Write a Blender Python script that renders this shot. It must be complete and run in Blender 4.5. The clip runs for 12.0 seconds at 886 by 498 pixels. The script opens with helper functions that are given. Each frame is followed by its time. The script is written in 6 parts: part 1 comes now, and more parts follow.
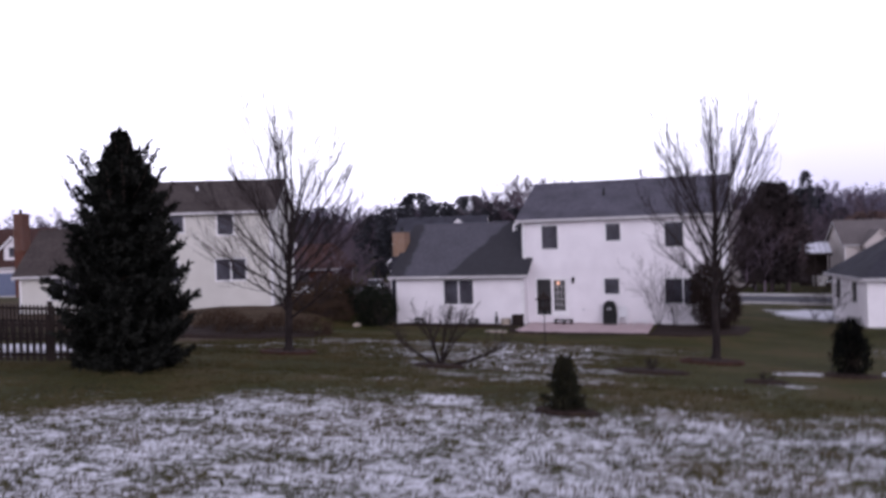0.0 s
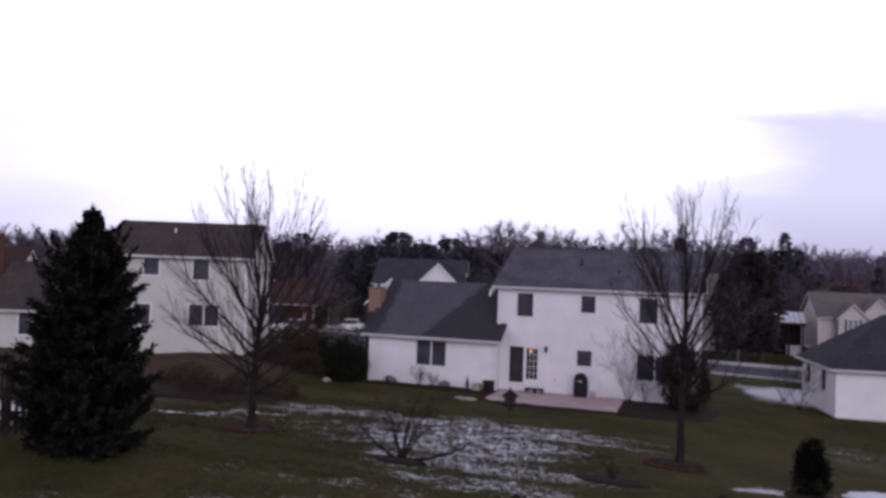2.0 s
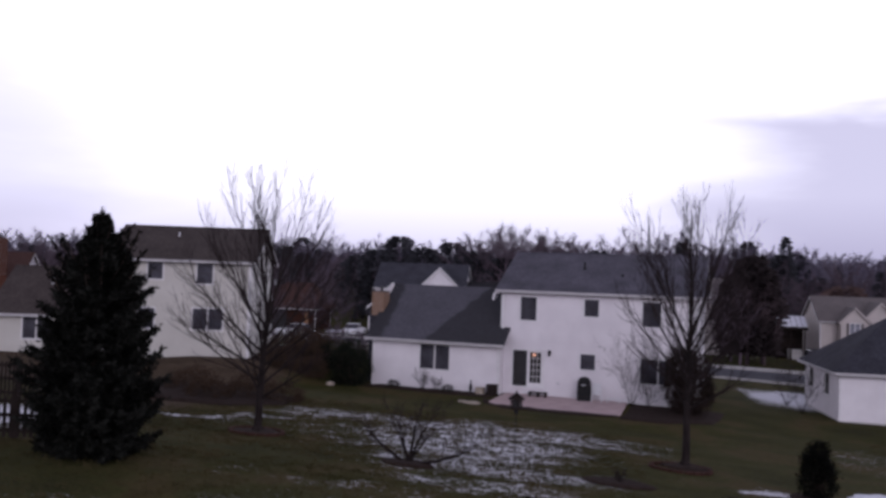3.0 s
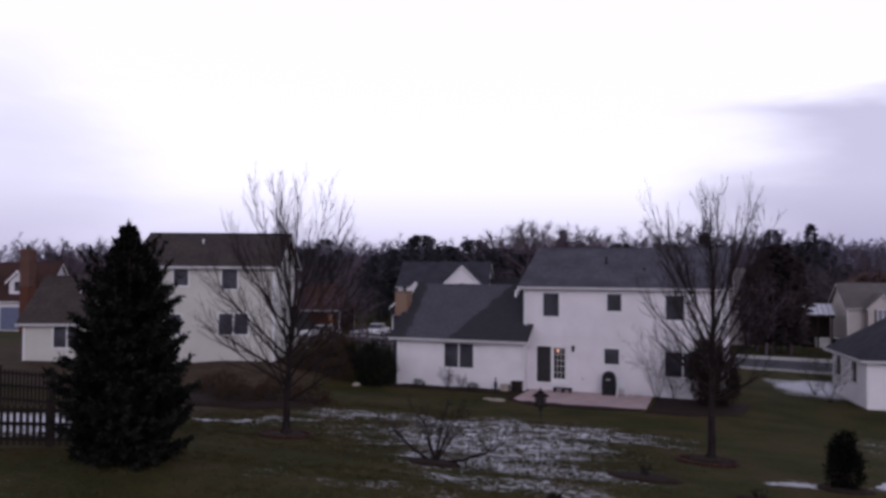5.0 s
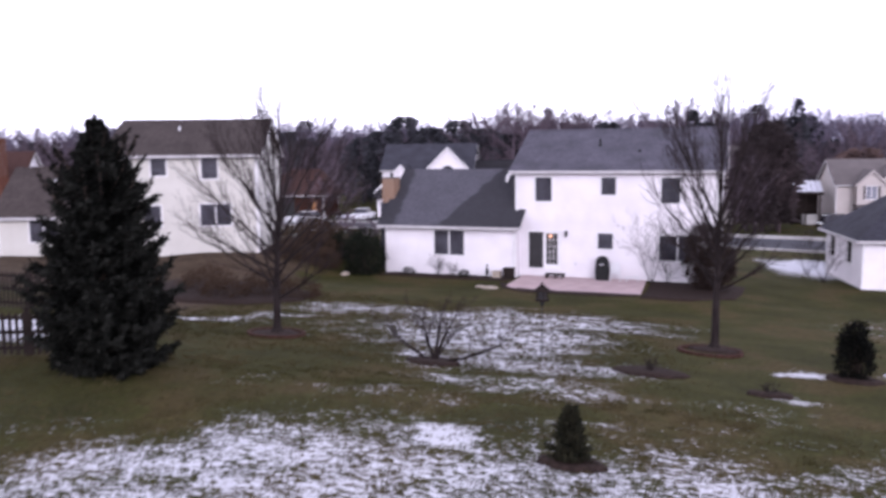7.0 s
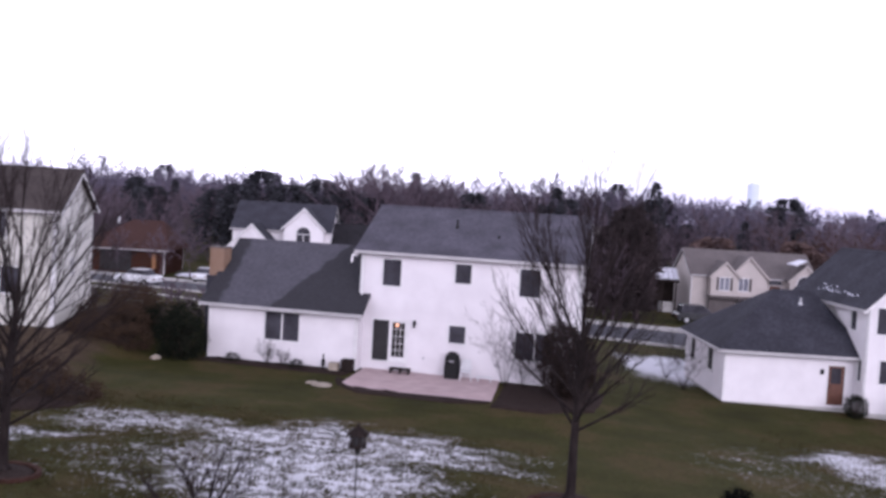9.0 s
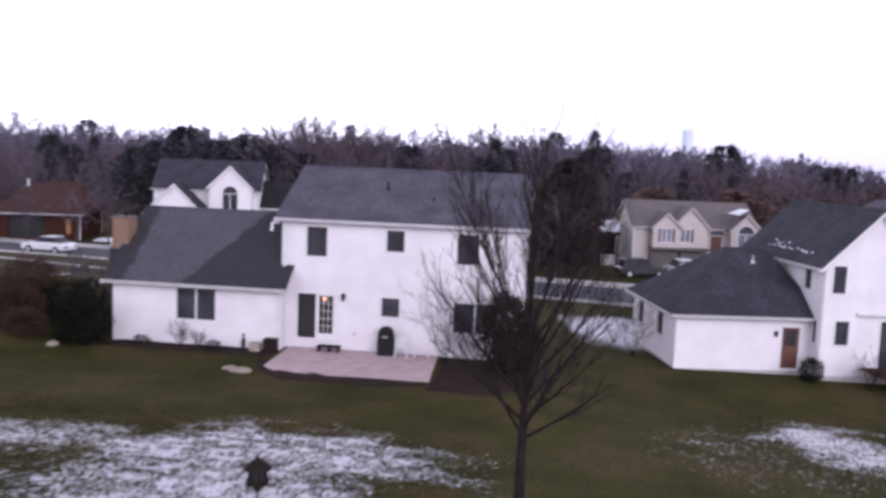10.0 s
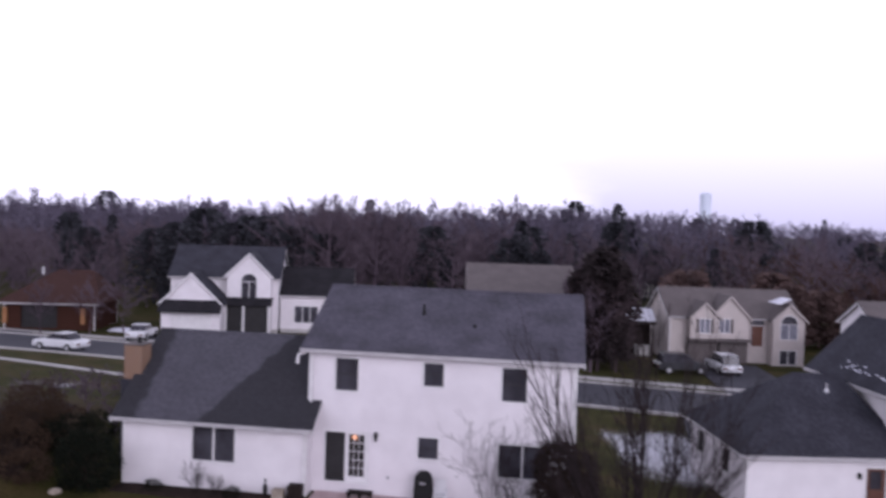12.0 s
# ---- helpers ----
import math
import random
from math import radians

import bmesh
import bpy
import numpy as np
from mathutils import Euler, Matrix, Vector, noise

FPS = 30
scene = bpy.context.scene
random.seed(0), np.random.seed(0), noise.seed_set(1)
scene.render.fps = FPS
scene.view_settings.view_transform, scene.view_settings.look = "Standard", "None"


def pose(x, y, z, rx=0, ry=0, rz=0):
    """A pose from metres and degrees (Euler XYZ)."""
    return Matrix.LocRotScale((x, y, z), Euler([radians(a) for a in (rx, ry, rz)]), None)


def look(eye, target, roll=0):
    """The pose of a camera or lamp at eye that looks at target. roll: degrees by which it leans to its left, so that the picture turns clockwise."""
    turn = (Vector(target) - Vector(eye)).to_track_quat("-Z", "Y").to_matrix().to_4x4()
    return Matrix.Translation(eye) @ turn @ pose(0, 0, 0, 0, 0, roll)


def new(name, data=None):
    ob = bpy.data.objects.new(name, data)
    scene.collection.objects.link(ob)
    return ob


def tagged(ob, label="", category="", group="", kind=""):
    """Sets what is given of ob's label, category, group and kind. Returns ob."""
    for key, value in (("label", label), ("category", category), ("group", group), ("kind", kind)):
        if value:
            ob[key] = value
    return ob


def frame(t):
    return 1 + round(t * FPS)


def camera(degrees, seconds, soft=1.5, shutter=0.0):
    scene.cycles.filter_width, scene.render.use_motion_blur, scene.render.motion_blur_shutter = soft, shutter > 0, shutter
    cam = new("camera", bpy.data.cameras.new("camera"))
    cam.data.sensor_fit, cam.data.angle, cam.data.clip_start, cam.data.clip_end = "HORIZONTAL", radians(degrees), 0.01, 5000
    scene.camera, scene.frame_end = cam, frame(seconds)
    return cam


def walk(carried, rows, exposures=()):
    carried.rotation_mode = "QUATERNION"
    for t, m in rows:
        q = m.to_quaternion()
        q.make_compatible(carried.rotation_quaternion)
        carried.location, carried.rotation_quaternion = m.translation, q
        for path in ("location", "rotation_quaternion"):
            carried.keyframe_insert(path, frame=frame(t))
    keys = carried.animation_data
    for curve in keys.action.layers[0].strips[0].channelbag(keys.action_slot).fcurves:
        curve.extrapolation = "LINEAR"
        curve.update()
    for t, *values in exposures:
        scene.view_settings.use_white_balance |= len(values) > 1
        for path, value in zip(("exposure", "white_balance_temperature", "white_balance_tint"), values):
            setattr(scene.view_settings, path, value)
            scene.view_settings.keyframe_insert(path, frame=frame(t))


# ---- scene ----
cam = camera(57.0, 12.0, soft=3.1, shutter=0.5)
PATH = [
    (0, (17.688, 3.152, 4.904), (14.089, 12.481, 4.785), -1.750),
    (0.5, (17.718, 3.153, 5.961), (14.254, 12.534, 5.996), 2.170),
    (1, (17.796, 3.200, 6.525), (14.341, 12.584, 6.542), 2.090),
    (1.5, (17.863, 3.262, 6.730), (14.404, 12.644, 6.856), 2.160),
    (2, (17.934, 3.280, 6.670), (14.539, 12.683, 6.916), 1.990),
    (2.5, (17.920, 3.175, 6.519), (14.549, 12.589, 6.662), 1.060),
    (3, (17.797, 3.129, 6.626), (14.398, 12.529, 6.928), 1.970),
    (3.5, (17.665, 2.996, 6.696), (14.132, 12.347, 6.999), 0.680),
    (5.5, (17.970, 2.916, 6.756), (14.279, 12.207, 6.961), 0.480),
    (6, (17.570, 2.999, 6.843), (13.932, 12.303, 6.407), 1.980),
    (6.5, (17.371, 3.385, 6.918), (13.763, 12.609, 5.538), 2.100),
    (7, (17.064, 4.119, 7.004), (13.634, 13.436, 5.804), -0.650),
    (7.5, (16.985, 5.271, 7.206), (14.269, 14.839, 6.168), -0.910),
    (9.3, (16.603, 10.280, 8.131), (14.812, 20.101, 7.703), 3.564),
    (9.5, (16.520, 10.906, 8.224), (14.861, 20.733, 7.538), 3.235),
    (10, (16.513, 12.874, 8.458), (15.368, 22.745, 7.426), 2.288),
    (10.5, (16.409, 14.322, 8.946), (15.787, 24.249, 7.981), 2.501),
    (11, (16.094, 15.258, 9.602), (15.641, 25.229, 9.086), 2.465),
    (11.5, (15.585, 15.882, 10.270), (14.805, 25.829, 9.766), 1.782),
    (12, (14.939, 16.079, 10.976), (13.574, 25.965, 10.684), 1.966),
]
EXPOSURES = [(0.0, -0.08, 5920, 23.5), (1.2, -0.36, 5920, 23.5), (3.0, -0.74, 5920, 23.5), (5.5, -0.88, 5920, 23.5), (6.0, -0.25, 5920, 23.5), (6.5, -0.08, 5920, 23.5), (7.0, 0.7, 5920, 23.5), (7.5, 0.85, 5920, 23.5), (9.5, 0.28, 5920, 23.5), (10.5, 0.38, 5920, 23.5), (11.0, 0.2, 5920, 23.5), (12.0, -0.08, 5920, 23.5)]
walk(cam, [(t, look(eye, target, roll)) for t, eye, target, roll in PATH], EXPOSURES)

# ---- sky and sun: dull winter overcast, brightest towards the horizon, lilac cloud banks in the east ----
world = bpy.data.worlds.new("sky")
scene.world = world
world.use_nodes = True
wn, wl = world.node_tree.nodes, world.node_tree.links
wn.clear()


def w_math(op, a, b=0.0):
    q = wn.new("ShaderNodeMath")
    q.operation = op
    for k, v in enumerate((a, b)):
        if isinstance(v, (int, float)):
            q.inputs[k].default_value = v
        else:
            wl.new(v, q.inputs[k])
    return q.outputs[0]


w_out = wn.new("ShaderNodeOutputWorld")
w_bg = wn.new("ShaderNodeBackground")
w_sky = wn.new("ShaderNodeTexSky")
w_sky.sky_type = "NISHITA"
w_sky.sun_disc = False
w_sky.sun_elevation = radians(20)
w_sky.sun_rotation = radians(125)
w_tc = wn.new("ShaderNodeTexCoord")
w_sep = wn.new("ShaderNodeSeparateXYZ")
wl.new(w_tc.outputs["Generated"], w_sep.inputs[0])
# cloud deck: light at the horizon, heavier overhead
w_deck = wn.new("ShaderNodeValToRGB")
for k, (p, c) in enumerate(((0.0, (1.25, 1.20, 1.42)), (0.10, (1.98, 1.96, 2.04)), (0.34, (1.95, 1.93, 2.00)), (0.58, (0.52, 0.52, 0.57)), (1.0, (0.36, 0.36, 0.41)))):
    e = w_deck.color_ramp.elements[k] if k < 2 else w_deck.color_ramp.elements.new(p)
    e.position, e.color = p, (*c, 1)
wl.new(w_sep.outputs[2], w_deck.inputs["Fac"])
# lilac banks, low in the east, soft-edged
w_map = wn.new("ShaderNodeMapping")
w_map.inputs["Scale"].default_value = (1.3, 1.3, 5.5)
w_map.inputs["Location"].default_value = (0.9, 0.1, 0.35)
w_noise = wn.new("ShaderNodeTexNoise")
w_noise.inputs["Scale"].default_value = 2.2
w_noise.inputs["Detail"].default_value = 5.0
w_noise.inputs["Roughness"].default_value = 0.48
wl.new(w_tc.outputs["Generated"], w_map.inputs["Vector"])
wl.new(w_map.outputs["Vector"], w_noise.inputs["Vector"])


def w_step(value, lo, hi):
    q = wn.new("ShaderNodeMapRange")
    q.interpolation_type = "SMOOTHSTEP"
    q.inputs["From Min"].default_value, q.inputs["From Max"].default_value = lo, hi
    wl.new(value, q.inputs["Value"])
    return q.outputs["Result"]


w_puff = w_math("MULTIPLY", w_math("SUBTRACT", w_noise.outputs["Fac"], 0.5), 0.36)
w_side = w_math("ADD", w_sep.outputs[0], w_puff)
w_east = w_math("ADD", w_math("MULTIPLY", w_step(w_side, -0.10, 0.06), 0.68), w_math("MULTIPLY", w_step(w_side, 0.3, 0.7), 0.14))
w_low = w_math("SUBTRACT", 1.0, w_step(w_math("ADD", w_sep.outputs[2], w_puff), 0.165, 0.235))
w_west = w_math("MULTIPLY", w_step(w_math("SUBTRACT", w_puff, w_sep.outputs[0]), 0.62, 0.80), 0.40)
w_veil = w_math("MULTIPLY", w_math("SUBTRACT", 1.0, w_step(w_sep.outputs[2], 0.0, 0.10)), 0.14)
w_fac = w_math("MULTIPLY", w_math("MAXIMUM", w_math("MULTIPLY", w_math("MAXIMUM", w_east, w_west), w_low), w_veil), 1.0)
w_banks = wn.new("ShaderNodeMix")
w_banks.data_type, w_banks.blend_type = "RGBA", "MULTIPLY"
wl.new(w_fac, w_banks.inputs[0])
wl.new(w_deck.outputs["Color"], w_banks.inputs[6])
w_banks.inputs[7].default_value = (0.40, 0.39, 0.47, 1)
w_mix = wn.new("ShaderNodeMix")
w_mix.data_type = "RGBA"
w_mix.inputs[0].default_value = 0.94
w_gain = wn.new("ShaderNodeVectorMath")
w_gain.operation = "SCALE"
w_gain.inputs["Scale"].default_value = 10.0
wl.new(w_banks.outputs[2], w_gain.inputs[0])
wl.new(w_sky.outputs["Color"], w_mix.inputs[6])
wl.new(w_gain.outputs[0], w_mix.inputs[7])
wl.new(w_mix.outputs[2], w_bg.inputs["Color"])
w_bg.inputs["Strength"].default_value = 0.1
wl.new(w_bg.outputs[0], w_out.inputs[0])

# veiled low sun behind the camera, from the east
sun_data = bpy.data.lights.new("sun", "SUN")
sun_data.energy = 1.0
sun_data.angle = radians(35)
sun_data.color = (1.0, 0.95, 0.93)
sun = new("sun", sun_data)
sun.matrix_world = look((34, -20, 21), (0, 40, 0))


# ---- materials ----
def mat(name, c1, c2=None, scale=4.0, rough=0.8, metal=0.0, bump=0.0, bump_scale=None, spec=0.5, detail=4.0, spread=(0.35, 0.65), big=0.0, stretch=None, rand=0.0):
    """Two-tone noise over the object's own metres, with a second slow variation (big) and fine relief (bump)."""
    m = bpy.data.materials.new(name)
    m.use_nodes = True
    n, l = m.node_tree.nodes, m.node_tree.links
    b = n["Principled BSDF"]
    b.inputs["Roughness"].default_value = rough
    b.inputs["Metallic"].default_value = metal
    b.inputs["Specular IOR Level"].default_value = spec
    if c2 is None:
        c2 = tuple(v * 0.85 for v in c1)
    tc = n.new("ShaderNodeTexCoord")
    vec = tc.outputs["Object"]
    if stretch:
        mp = n.new("ShaderNodeMapping")
        mp.inputs["Scale"].default_value = stretch
        l.new(vec, mp.inputs["Vector"])
        vec = mp.outputs["Vector"]
    ns = n.new("ShaderNodeTexNoise")
    ns.inputs["Scale"].default_value = scale
    ns.inputs["Detail"].default_value = detail
    l.new(vec, ns.inputs["Vector"])
    rp = n.new("ShaderNodeValToRGB")
    rp.color_ramp.elements[0].position, rp.color_ramp.elements[1].position = spread
    rp.color_ramp.elements[0].color = (*c1, 1)
    rp.color_ramp.elements[1].color = (*c2, 1)
    l.new(ns.outputs["Fac"], rp.inputs["Fac"])
    col = rp.outputs["Color"]
    if big:
        n2 = n.new("ShaderNodeTexNoise")
        n2.inputs["Scale"].default_value = scale * 0.13
        n2.inputs["Detail"].default_value = 3.0
        l.new(vec, n2.inputs["Vector"])
        mr = n.new("ShaderNodeMapRange")
        mr.inputs["From Min"].default_value, mr.inputs["From Max"].default_value = 0.3, 0.7
        mr.inputs["To Min"].default_value, mr.inputs["To Max"].default_value = 1.0 - big, 1.0 + big
        l.new(n2.outputs["Fac"], mr.inputs["Value"])
        sc = n.new("ShaderNodeVectorMath")
        sc.operation = "SCALE"
        l.new(col, sc.inputs[0])
        l.new(mr.outputs["Result"], sc.inputs["Scale"])
        col = sc.outputs[0]
    if rand:
        oi = n.new("ShaderNodeObjectInfo")
        mr = n.new("ShaderNodeMapRange")
        mr.inputs["To Min"].default_value, mr.inputs["To Max"].default_value = 1.0 - rand, 1.0 + rand
        l.new(oi.outputs["Random"], mr.inputs["Value"])
        sc = n.new("ShaderNodeVectorMath")
        sc.operation = "SCALE"
        l.new(col, sc.inputs[0])
        l.new(mr.outputs["Result"], sc.inputs["Scale"])
        col = sc.outputs[0]
    l.new(col, b.inputs["Base Color"])
    if bump:
        nb = n.new("ShaderNodeTexNoise")
        nb.inputs["Scale"].default_value = bump_scale or scale * 4
        nb.inputs["Detail"].default_value = 4.0
        l.new(vec, nb.inputs["Vector"])
        bp = n.new("ShaderNodeBump")
        bp.inputs["Strength"].default_value = bump
        bp.inputs["Distance"].default_value = 0.02
        l.new(nb.outputs["Fac"], bp.inputs["Height"])
        l.new(bp.outputs["Normal"], b.inputs["Normal"])
    return m


M_SIDING = mat("white_vinyl_siding", (0.76, 0.72, 0.745), (0.69, 0.65, 0.675), scale=0.9, rough=0.5, big=0.05)
M_CREAM = mat("cream_vinyl_siding", (0.55, 0.525, 0.485), (0.50, 0.475, 0.435), scale=0.9, rough=0.55, big=0.05)
M_TAN = mat("tan_vinyl_siding", (0.50, 0.44, 0.42), (0.44, 0.39, 0.37), scale=0.9, rough=0.55, big=0.05)
M_TRIM = mat("white_trim_paint", (0.78, 0.76, 0.77), (0.70, 0.68, 0.69), scale=3, rough=0.45)
M_ROOF = mat("charcoal_shingle", (0.056, 0.052, 0.070), (0.082, 0.076, 0.099), scale=6, rough=0.9, bump=0.5, big=0.30)
M_ROOF_BROWN = mat("brown_shingle", (0.050, 0.040, 0.038), (0.070, 0.057, 0.054), scale=6, rough=0.9, bump=0.5, big=0.15, spec=0.12)
M_ROOF_TAN = mat("taupe_shingle", (0.11, 0.092, 0.092), (0.14, 0.12, 0.12), scale=6, rough=0.9, bump=0.5, big=0.12)
M_BRICK = mat("red_brick", (0.080, 0.032, 0.022), (0.12, 0.052, 0.036), scale=14, rough=0.9, bump=0.4, spec=0.12)
M_CHIM = mat("tan_brick", (0.20, 0.115, 0.072), (0.27, 0.165, 0.11), scale=12, rough=0.9, bump=0.4)
# bluish grey base stands in for curtains and for reflected sky
M_GLASS = mat("window_glass", (0.036, 0.034, 0.042), (0.075, 0.072, 0.088), scale=0.9, rough=0.12, spec=0.4)
M_SCREEN = mat("insect_screen", (0.012, 0.011, 0.012), (0.020, 0.018, 0.020), scale=2, rough=0.7)
M_BARK = mat("grey_bark", (0.014, 0.010, 0.010), (0.030, 0.023, 0.022), scale=9, rough=0.95, bump=0.6, stretch=(1, 1, 0.25), spec=0.12)
M_TWIG = mat("twig_bark", (0.020, 0.014, 0.015), (0.040, 0.029, 0.029), scale=5, rough=0.95, spec=0.12)
# inner needles darkened for shade; tips naturally paler and brightened as if lit
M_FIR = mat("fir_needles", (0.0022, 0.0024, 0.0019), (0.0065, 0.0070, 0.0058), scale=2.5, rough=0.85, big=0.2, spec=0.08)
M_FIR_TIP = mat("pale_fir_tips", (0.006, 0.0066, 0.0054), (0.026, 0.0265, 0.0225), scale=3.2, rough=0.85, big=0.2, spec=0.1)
M_FIRBARK = mat("fir_bark", (0.04, 0.03, 0.024), (0.07, 0.05, 0.04), scale=8, rough=0.95, spec=0.12)
M_SHRUB = mat("evergreen_shrub", (0.004, 0.006, 0.004), (0.014, 0.017, 0.010), scale=4, rough=0.85, big=0.2, spec=0.12)
M_YEW = mat("bronzed_yew", (0.013, 0.009, 0.0075), (0.036, 0.024, 0.021), scale=4, rough=0.9, big=0.2, spec=0.1)
M_SHRUB_OPEN = mat("young_spruce_needles", (0.009, 0.010, 0.006), (0.028, 0.026, 0.015), scale=6, rough=0.85, big=0.2, spec=0.12)
M_ASPHALT = mat("asphalt", (0.036, 0.035, 0.048), (0.050, 0.049, 0.064), scale=2.5, rough=0.85, bump=0.3, big=0.12)
M_CONCRETE = mat("concrete", (0.42, 0.40, 0.39), (0.50, 0.48, 0.47), scale=3, rough=0.85, bump=0.2, big=0.1)
M_PATIO = mat("pink_patio_concrete", (0.46, 0.34, 0.34), (0.56, 0.43, 0.43), scale=1.6, rough=0.8, bump=0.25, big=0.1)
M_MULCH = mat("dark_mulch", (0.020, 0.013, 0.011), (0.042, 0.028, 0.024), scale=11, rough=0.95, bump=0.9, spec=0.12)
M_WOOD_DARK = mat("dark_stained_wood", (0.014, 0.010, 0.009), (0.028, 0.020, 0.018), scale=7, rough=0.85, bump=0.3, stretch=(1, 1, 0.3), spec=0.12)
M_BLACK = mat("black_metal", (0.012, 0.012, 0.013), (0.02, 0.02, 0.02), scale=8, rough=0.8, spec=0.2)
M_WHITE_PLASTIC = mat("white_plastic", (0.72, 0.72, 0.74), (0.66, 0.66, 0.68), scale=4, rough=0.4)
M_SNOW = mat("snow", (0.76, 0.76, 0.84), (0.66, 0.66, 0.74), scale=3, rough=0.7, bump=0.4, big=0.06)
# plain orange that stands in for lamplight on the brick house
M_ORANGE = mat("orange_lamplight", (0.30, 0.13, 0.05), (0.36, 0.17, 0.07), scale=5, rough=0.6)
M_RUST = mat("rust_brown_paint", (0.10, 0.035, 0.022), (0.13, 0.05, 0.03), scale=4, rough=0.55)
M_BLUEGREY = mat("blue_grey_paint", (0.10, 0.12, 0.20), (0.12, 0.14, 0.22), scale=4, rough=0.6)
M_STONE = mat("pale_stone", (0.30, 0.25, 0.20), (0.40, 0.34, 0.28), scale=5, rough=0.9, bump=0.4)
M_GALV = mat("galvanised_metal", (0.5, 0.5, 0.52), (0.6, 0.6, 0.62), scale=6, rough=0.4, metal=0.8)
M_CARWHITE = mat("white_car_paint", (0.75, 0.75, 0.78), (0.7, 0.7, 0.73), scale=2, rough=0.25, spec=0.6)
M_CARDARK = mat("dark_car_paint", (0.03, 0.03, 0.035), (0.04, 0.04, 0.045), scale=2, rough=0.25, spec=0.6)
M_RUBBER = mat("rubber", (0.012, 0.012, 0.012), (0.018, 0.018, 0.018), scale=6, rough=0.9, spec=0.12)
M_REDWOOD = mat("red_stained_deck", (0.06, 0.026, 0.02), (0.09, 0.04, 0.03), scale=6, rough=0.8, bump=0.2, spec=0.12)
M_DRYGRASS = mat("dry_brown_stems", (0.040, 0.025, 0.017), (0.070, 0.045, 0.030), scale=6, rough=0.95, spec=0.12)
M_SHINGLE_BROWN = mat("brown_red_shingle", (0.050, 0.026, 0.023), (0.070, 0.038, 0.033), scale=6, rough=0.9, bump=0.5, spec=0.12)
# twig tones raised and purpled to stand in for distance haze
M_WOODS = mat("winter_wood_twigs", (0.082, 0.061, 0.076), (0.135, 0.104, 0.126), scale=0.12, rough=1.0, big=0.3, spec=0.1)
M_WOODS_RED = mat("russet_wood_twigs", (0.060, 0.034, 0.030), (0.090, 0.054, 0.046), scale=0.2, rough=1.0, spec=0.1)
M_OAK = mat("dead_oak_leaves", (0.086, 0.056, 0.052), (0.145, 0.098, 0.090), scale=0.5, rough=0.95, spec=0.1)
# needle tones lightened and blued for haze over the far pines
M_PINE = mat("hazed_pine_needles", (0.028, 0.029, 0.034), (0.060, 0.060, 0.070), scale=0.4, rough=0.95, spec=0.1)
M_SPRUCE_DARK = mat("dark_spruce_needles", (0.026, 0.020, 0.021), (0.052, 0.041, 0.042), scale=0.5, rough=0.95, spec=0.1)
M_TOWER = mat("pale_blue_steel", (0.72, 0.78, 0.90), (0.68, 0.74, 0.86), scale=0.2, rough=0.6)


def clear_glass():
    m = bpy.data.materials.new("clear_glass")
    m.use_nodes = True
    b = m.node_tree.nodes["Principled BSDF"]
    b.inputs["Transmission Weight"].default_value = 1.0
    b.inputs["Roughness"].default_value = 0.02
    b.inputs["IOR"].default_value = 1.45
    return m


M_CLEAR = clear_glass()
M_LIT = bpy.data.materials.new("lit_lamp_glass")
M_LIT.use_nodes = True
M_LIT.node_tree.nodes["Principled BSDF"].inputs["Emission Color"].default_value = (1.0, 0.36, 0.08, 1)
M_LIT.node_tree.nodes["Principled BSDF"].inputs["Emission Strength"].default_value = 1.5


def wing_shingles():
    """Grey shingles, darker in a strip at the outer end and in a wedge towards the tall house."""
    m = mat("patchy_grey_shingle", (0.058, 0.055, 0.070), (0.080, 0.076, 0.094), scale=6, rough=0.9, bump=0.5, big=0.1)
    n, l = m.node_tree.nodes, m.node_tree.links
    b = n["Principled BSDF"]
    src = b.inputs["Base Color"].links[0].from_socket
    tc = n.new("ShaderNodeTexCoord")
    sep = n.new("ShaderNodeSeparateXYZ")
    l.new(tc.outputs["Object"], sep.inputs[0])
    ns = n.new("ShaderNodeTexNoise")
    ns.inputs["Scale"].default_value = 1.4
    l.new(tc.outputs["Object"], ns.inputs["Vector"])

    def m2(op, a, c):
        q = n.new("ShaderNodeMath")
        q.operation = op
        for k, v in enumerate((a, c)):
            if isinstance(v, (int, float)):
                q.inputs[k].default_value = v
            else:
                l.new(v, q.inputs[k])
        return q.outputs[0]

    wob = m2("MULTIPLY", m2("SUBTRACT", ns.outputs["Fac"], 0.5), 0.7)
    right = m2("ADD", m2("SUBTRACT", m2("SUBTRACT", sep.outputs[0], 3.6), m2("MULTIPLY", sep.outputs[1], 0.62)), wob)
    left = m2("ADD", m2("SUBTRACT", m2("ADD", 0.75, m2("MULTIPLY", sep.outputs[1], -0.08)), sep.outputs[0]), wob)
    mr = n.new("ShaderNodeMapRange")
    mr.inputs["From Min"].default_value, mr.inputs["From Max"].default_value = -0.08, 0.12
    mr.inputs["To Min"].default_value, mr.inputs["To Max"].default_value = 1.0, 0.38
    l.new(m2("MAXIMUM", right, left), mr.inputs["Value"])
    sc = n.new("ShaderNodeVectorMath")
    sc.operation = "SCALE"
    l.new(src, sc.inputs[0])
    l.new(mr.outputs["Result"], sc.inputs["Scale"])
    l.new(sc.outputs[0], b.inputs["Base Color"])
    return m


M_ROOF_WING = wing_shingles()
M_EDGING = mat("weathered_edging", (0.035, 0.016, 0.012), (0.07, 0.036, 0.028), scale=9, rough=0.95, spec=0.12)
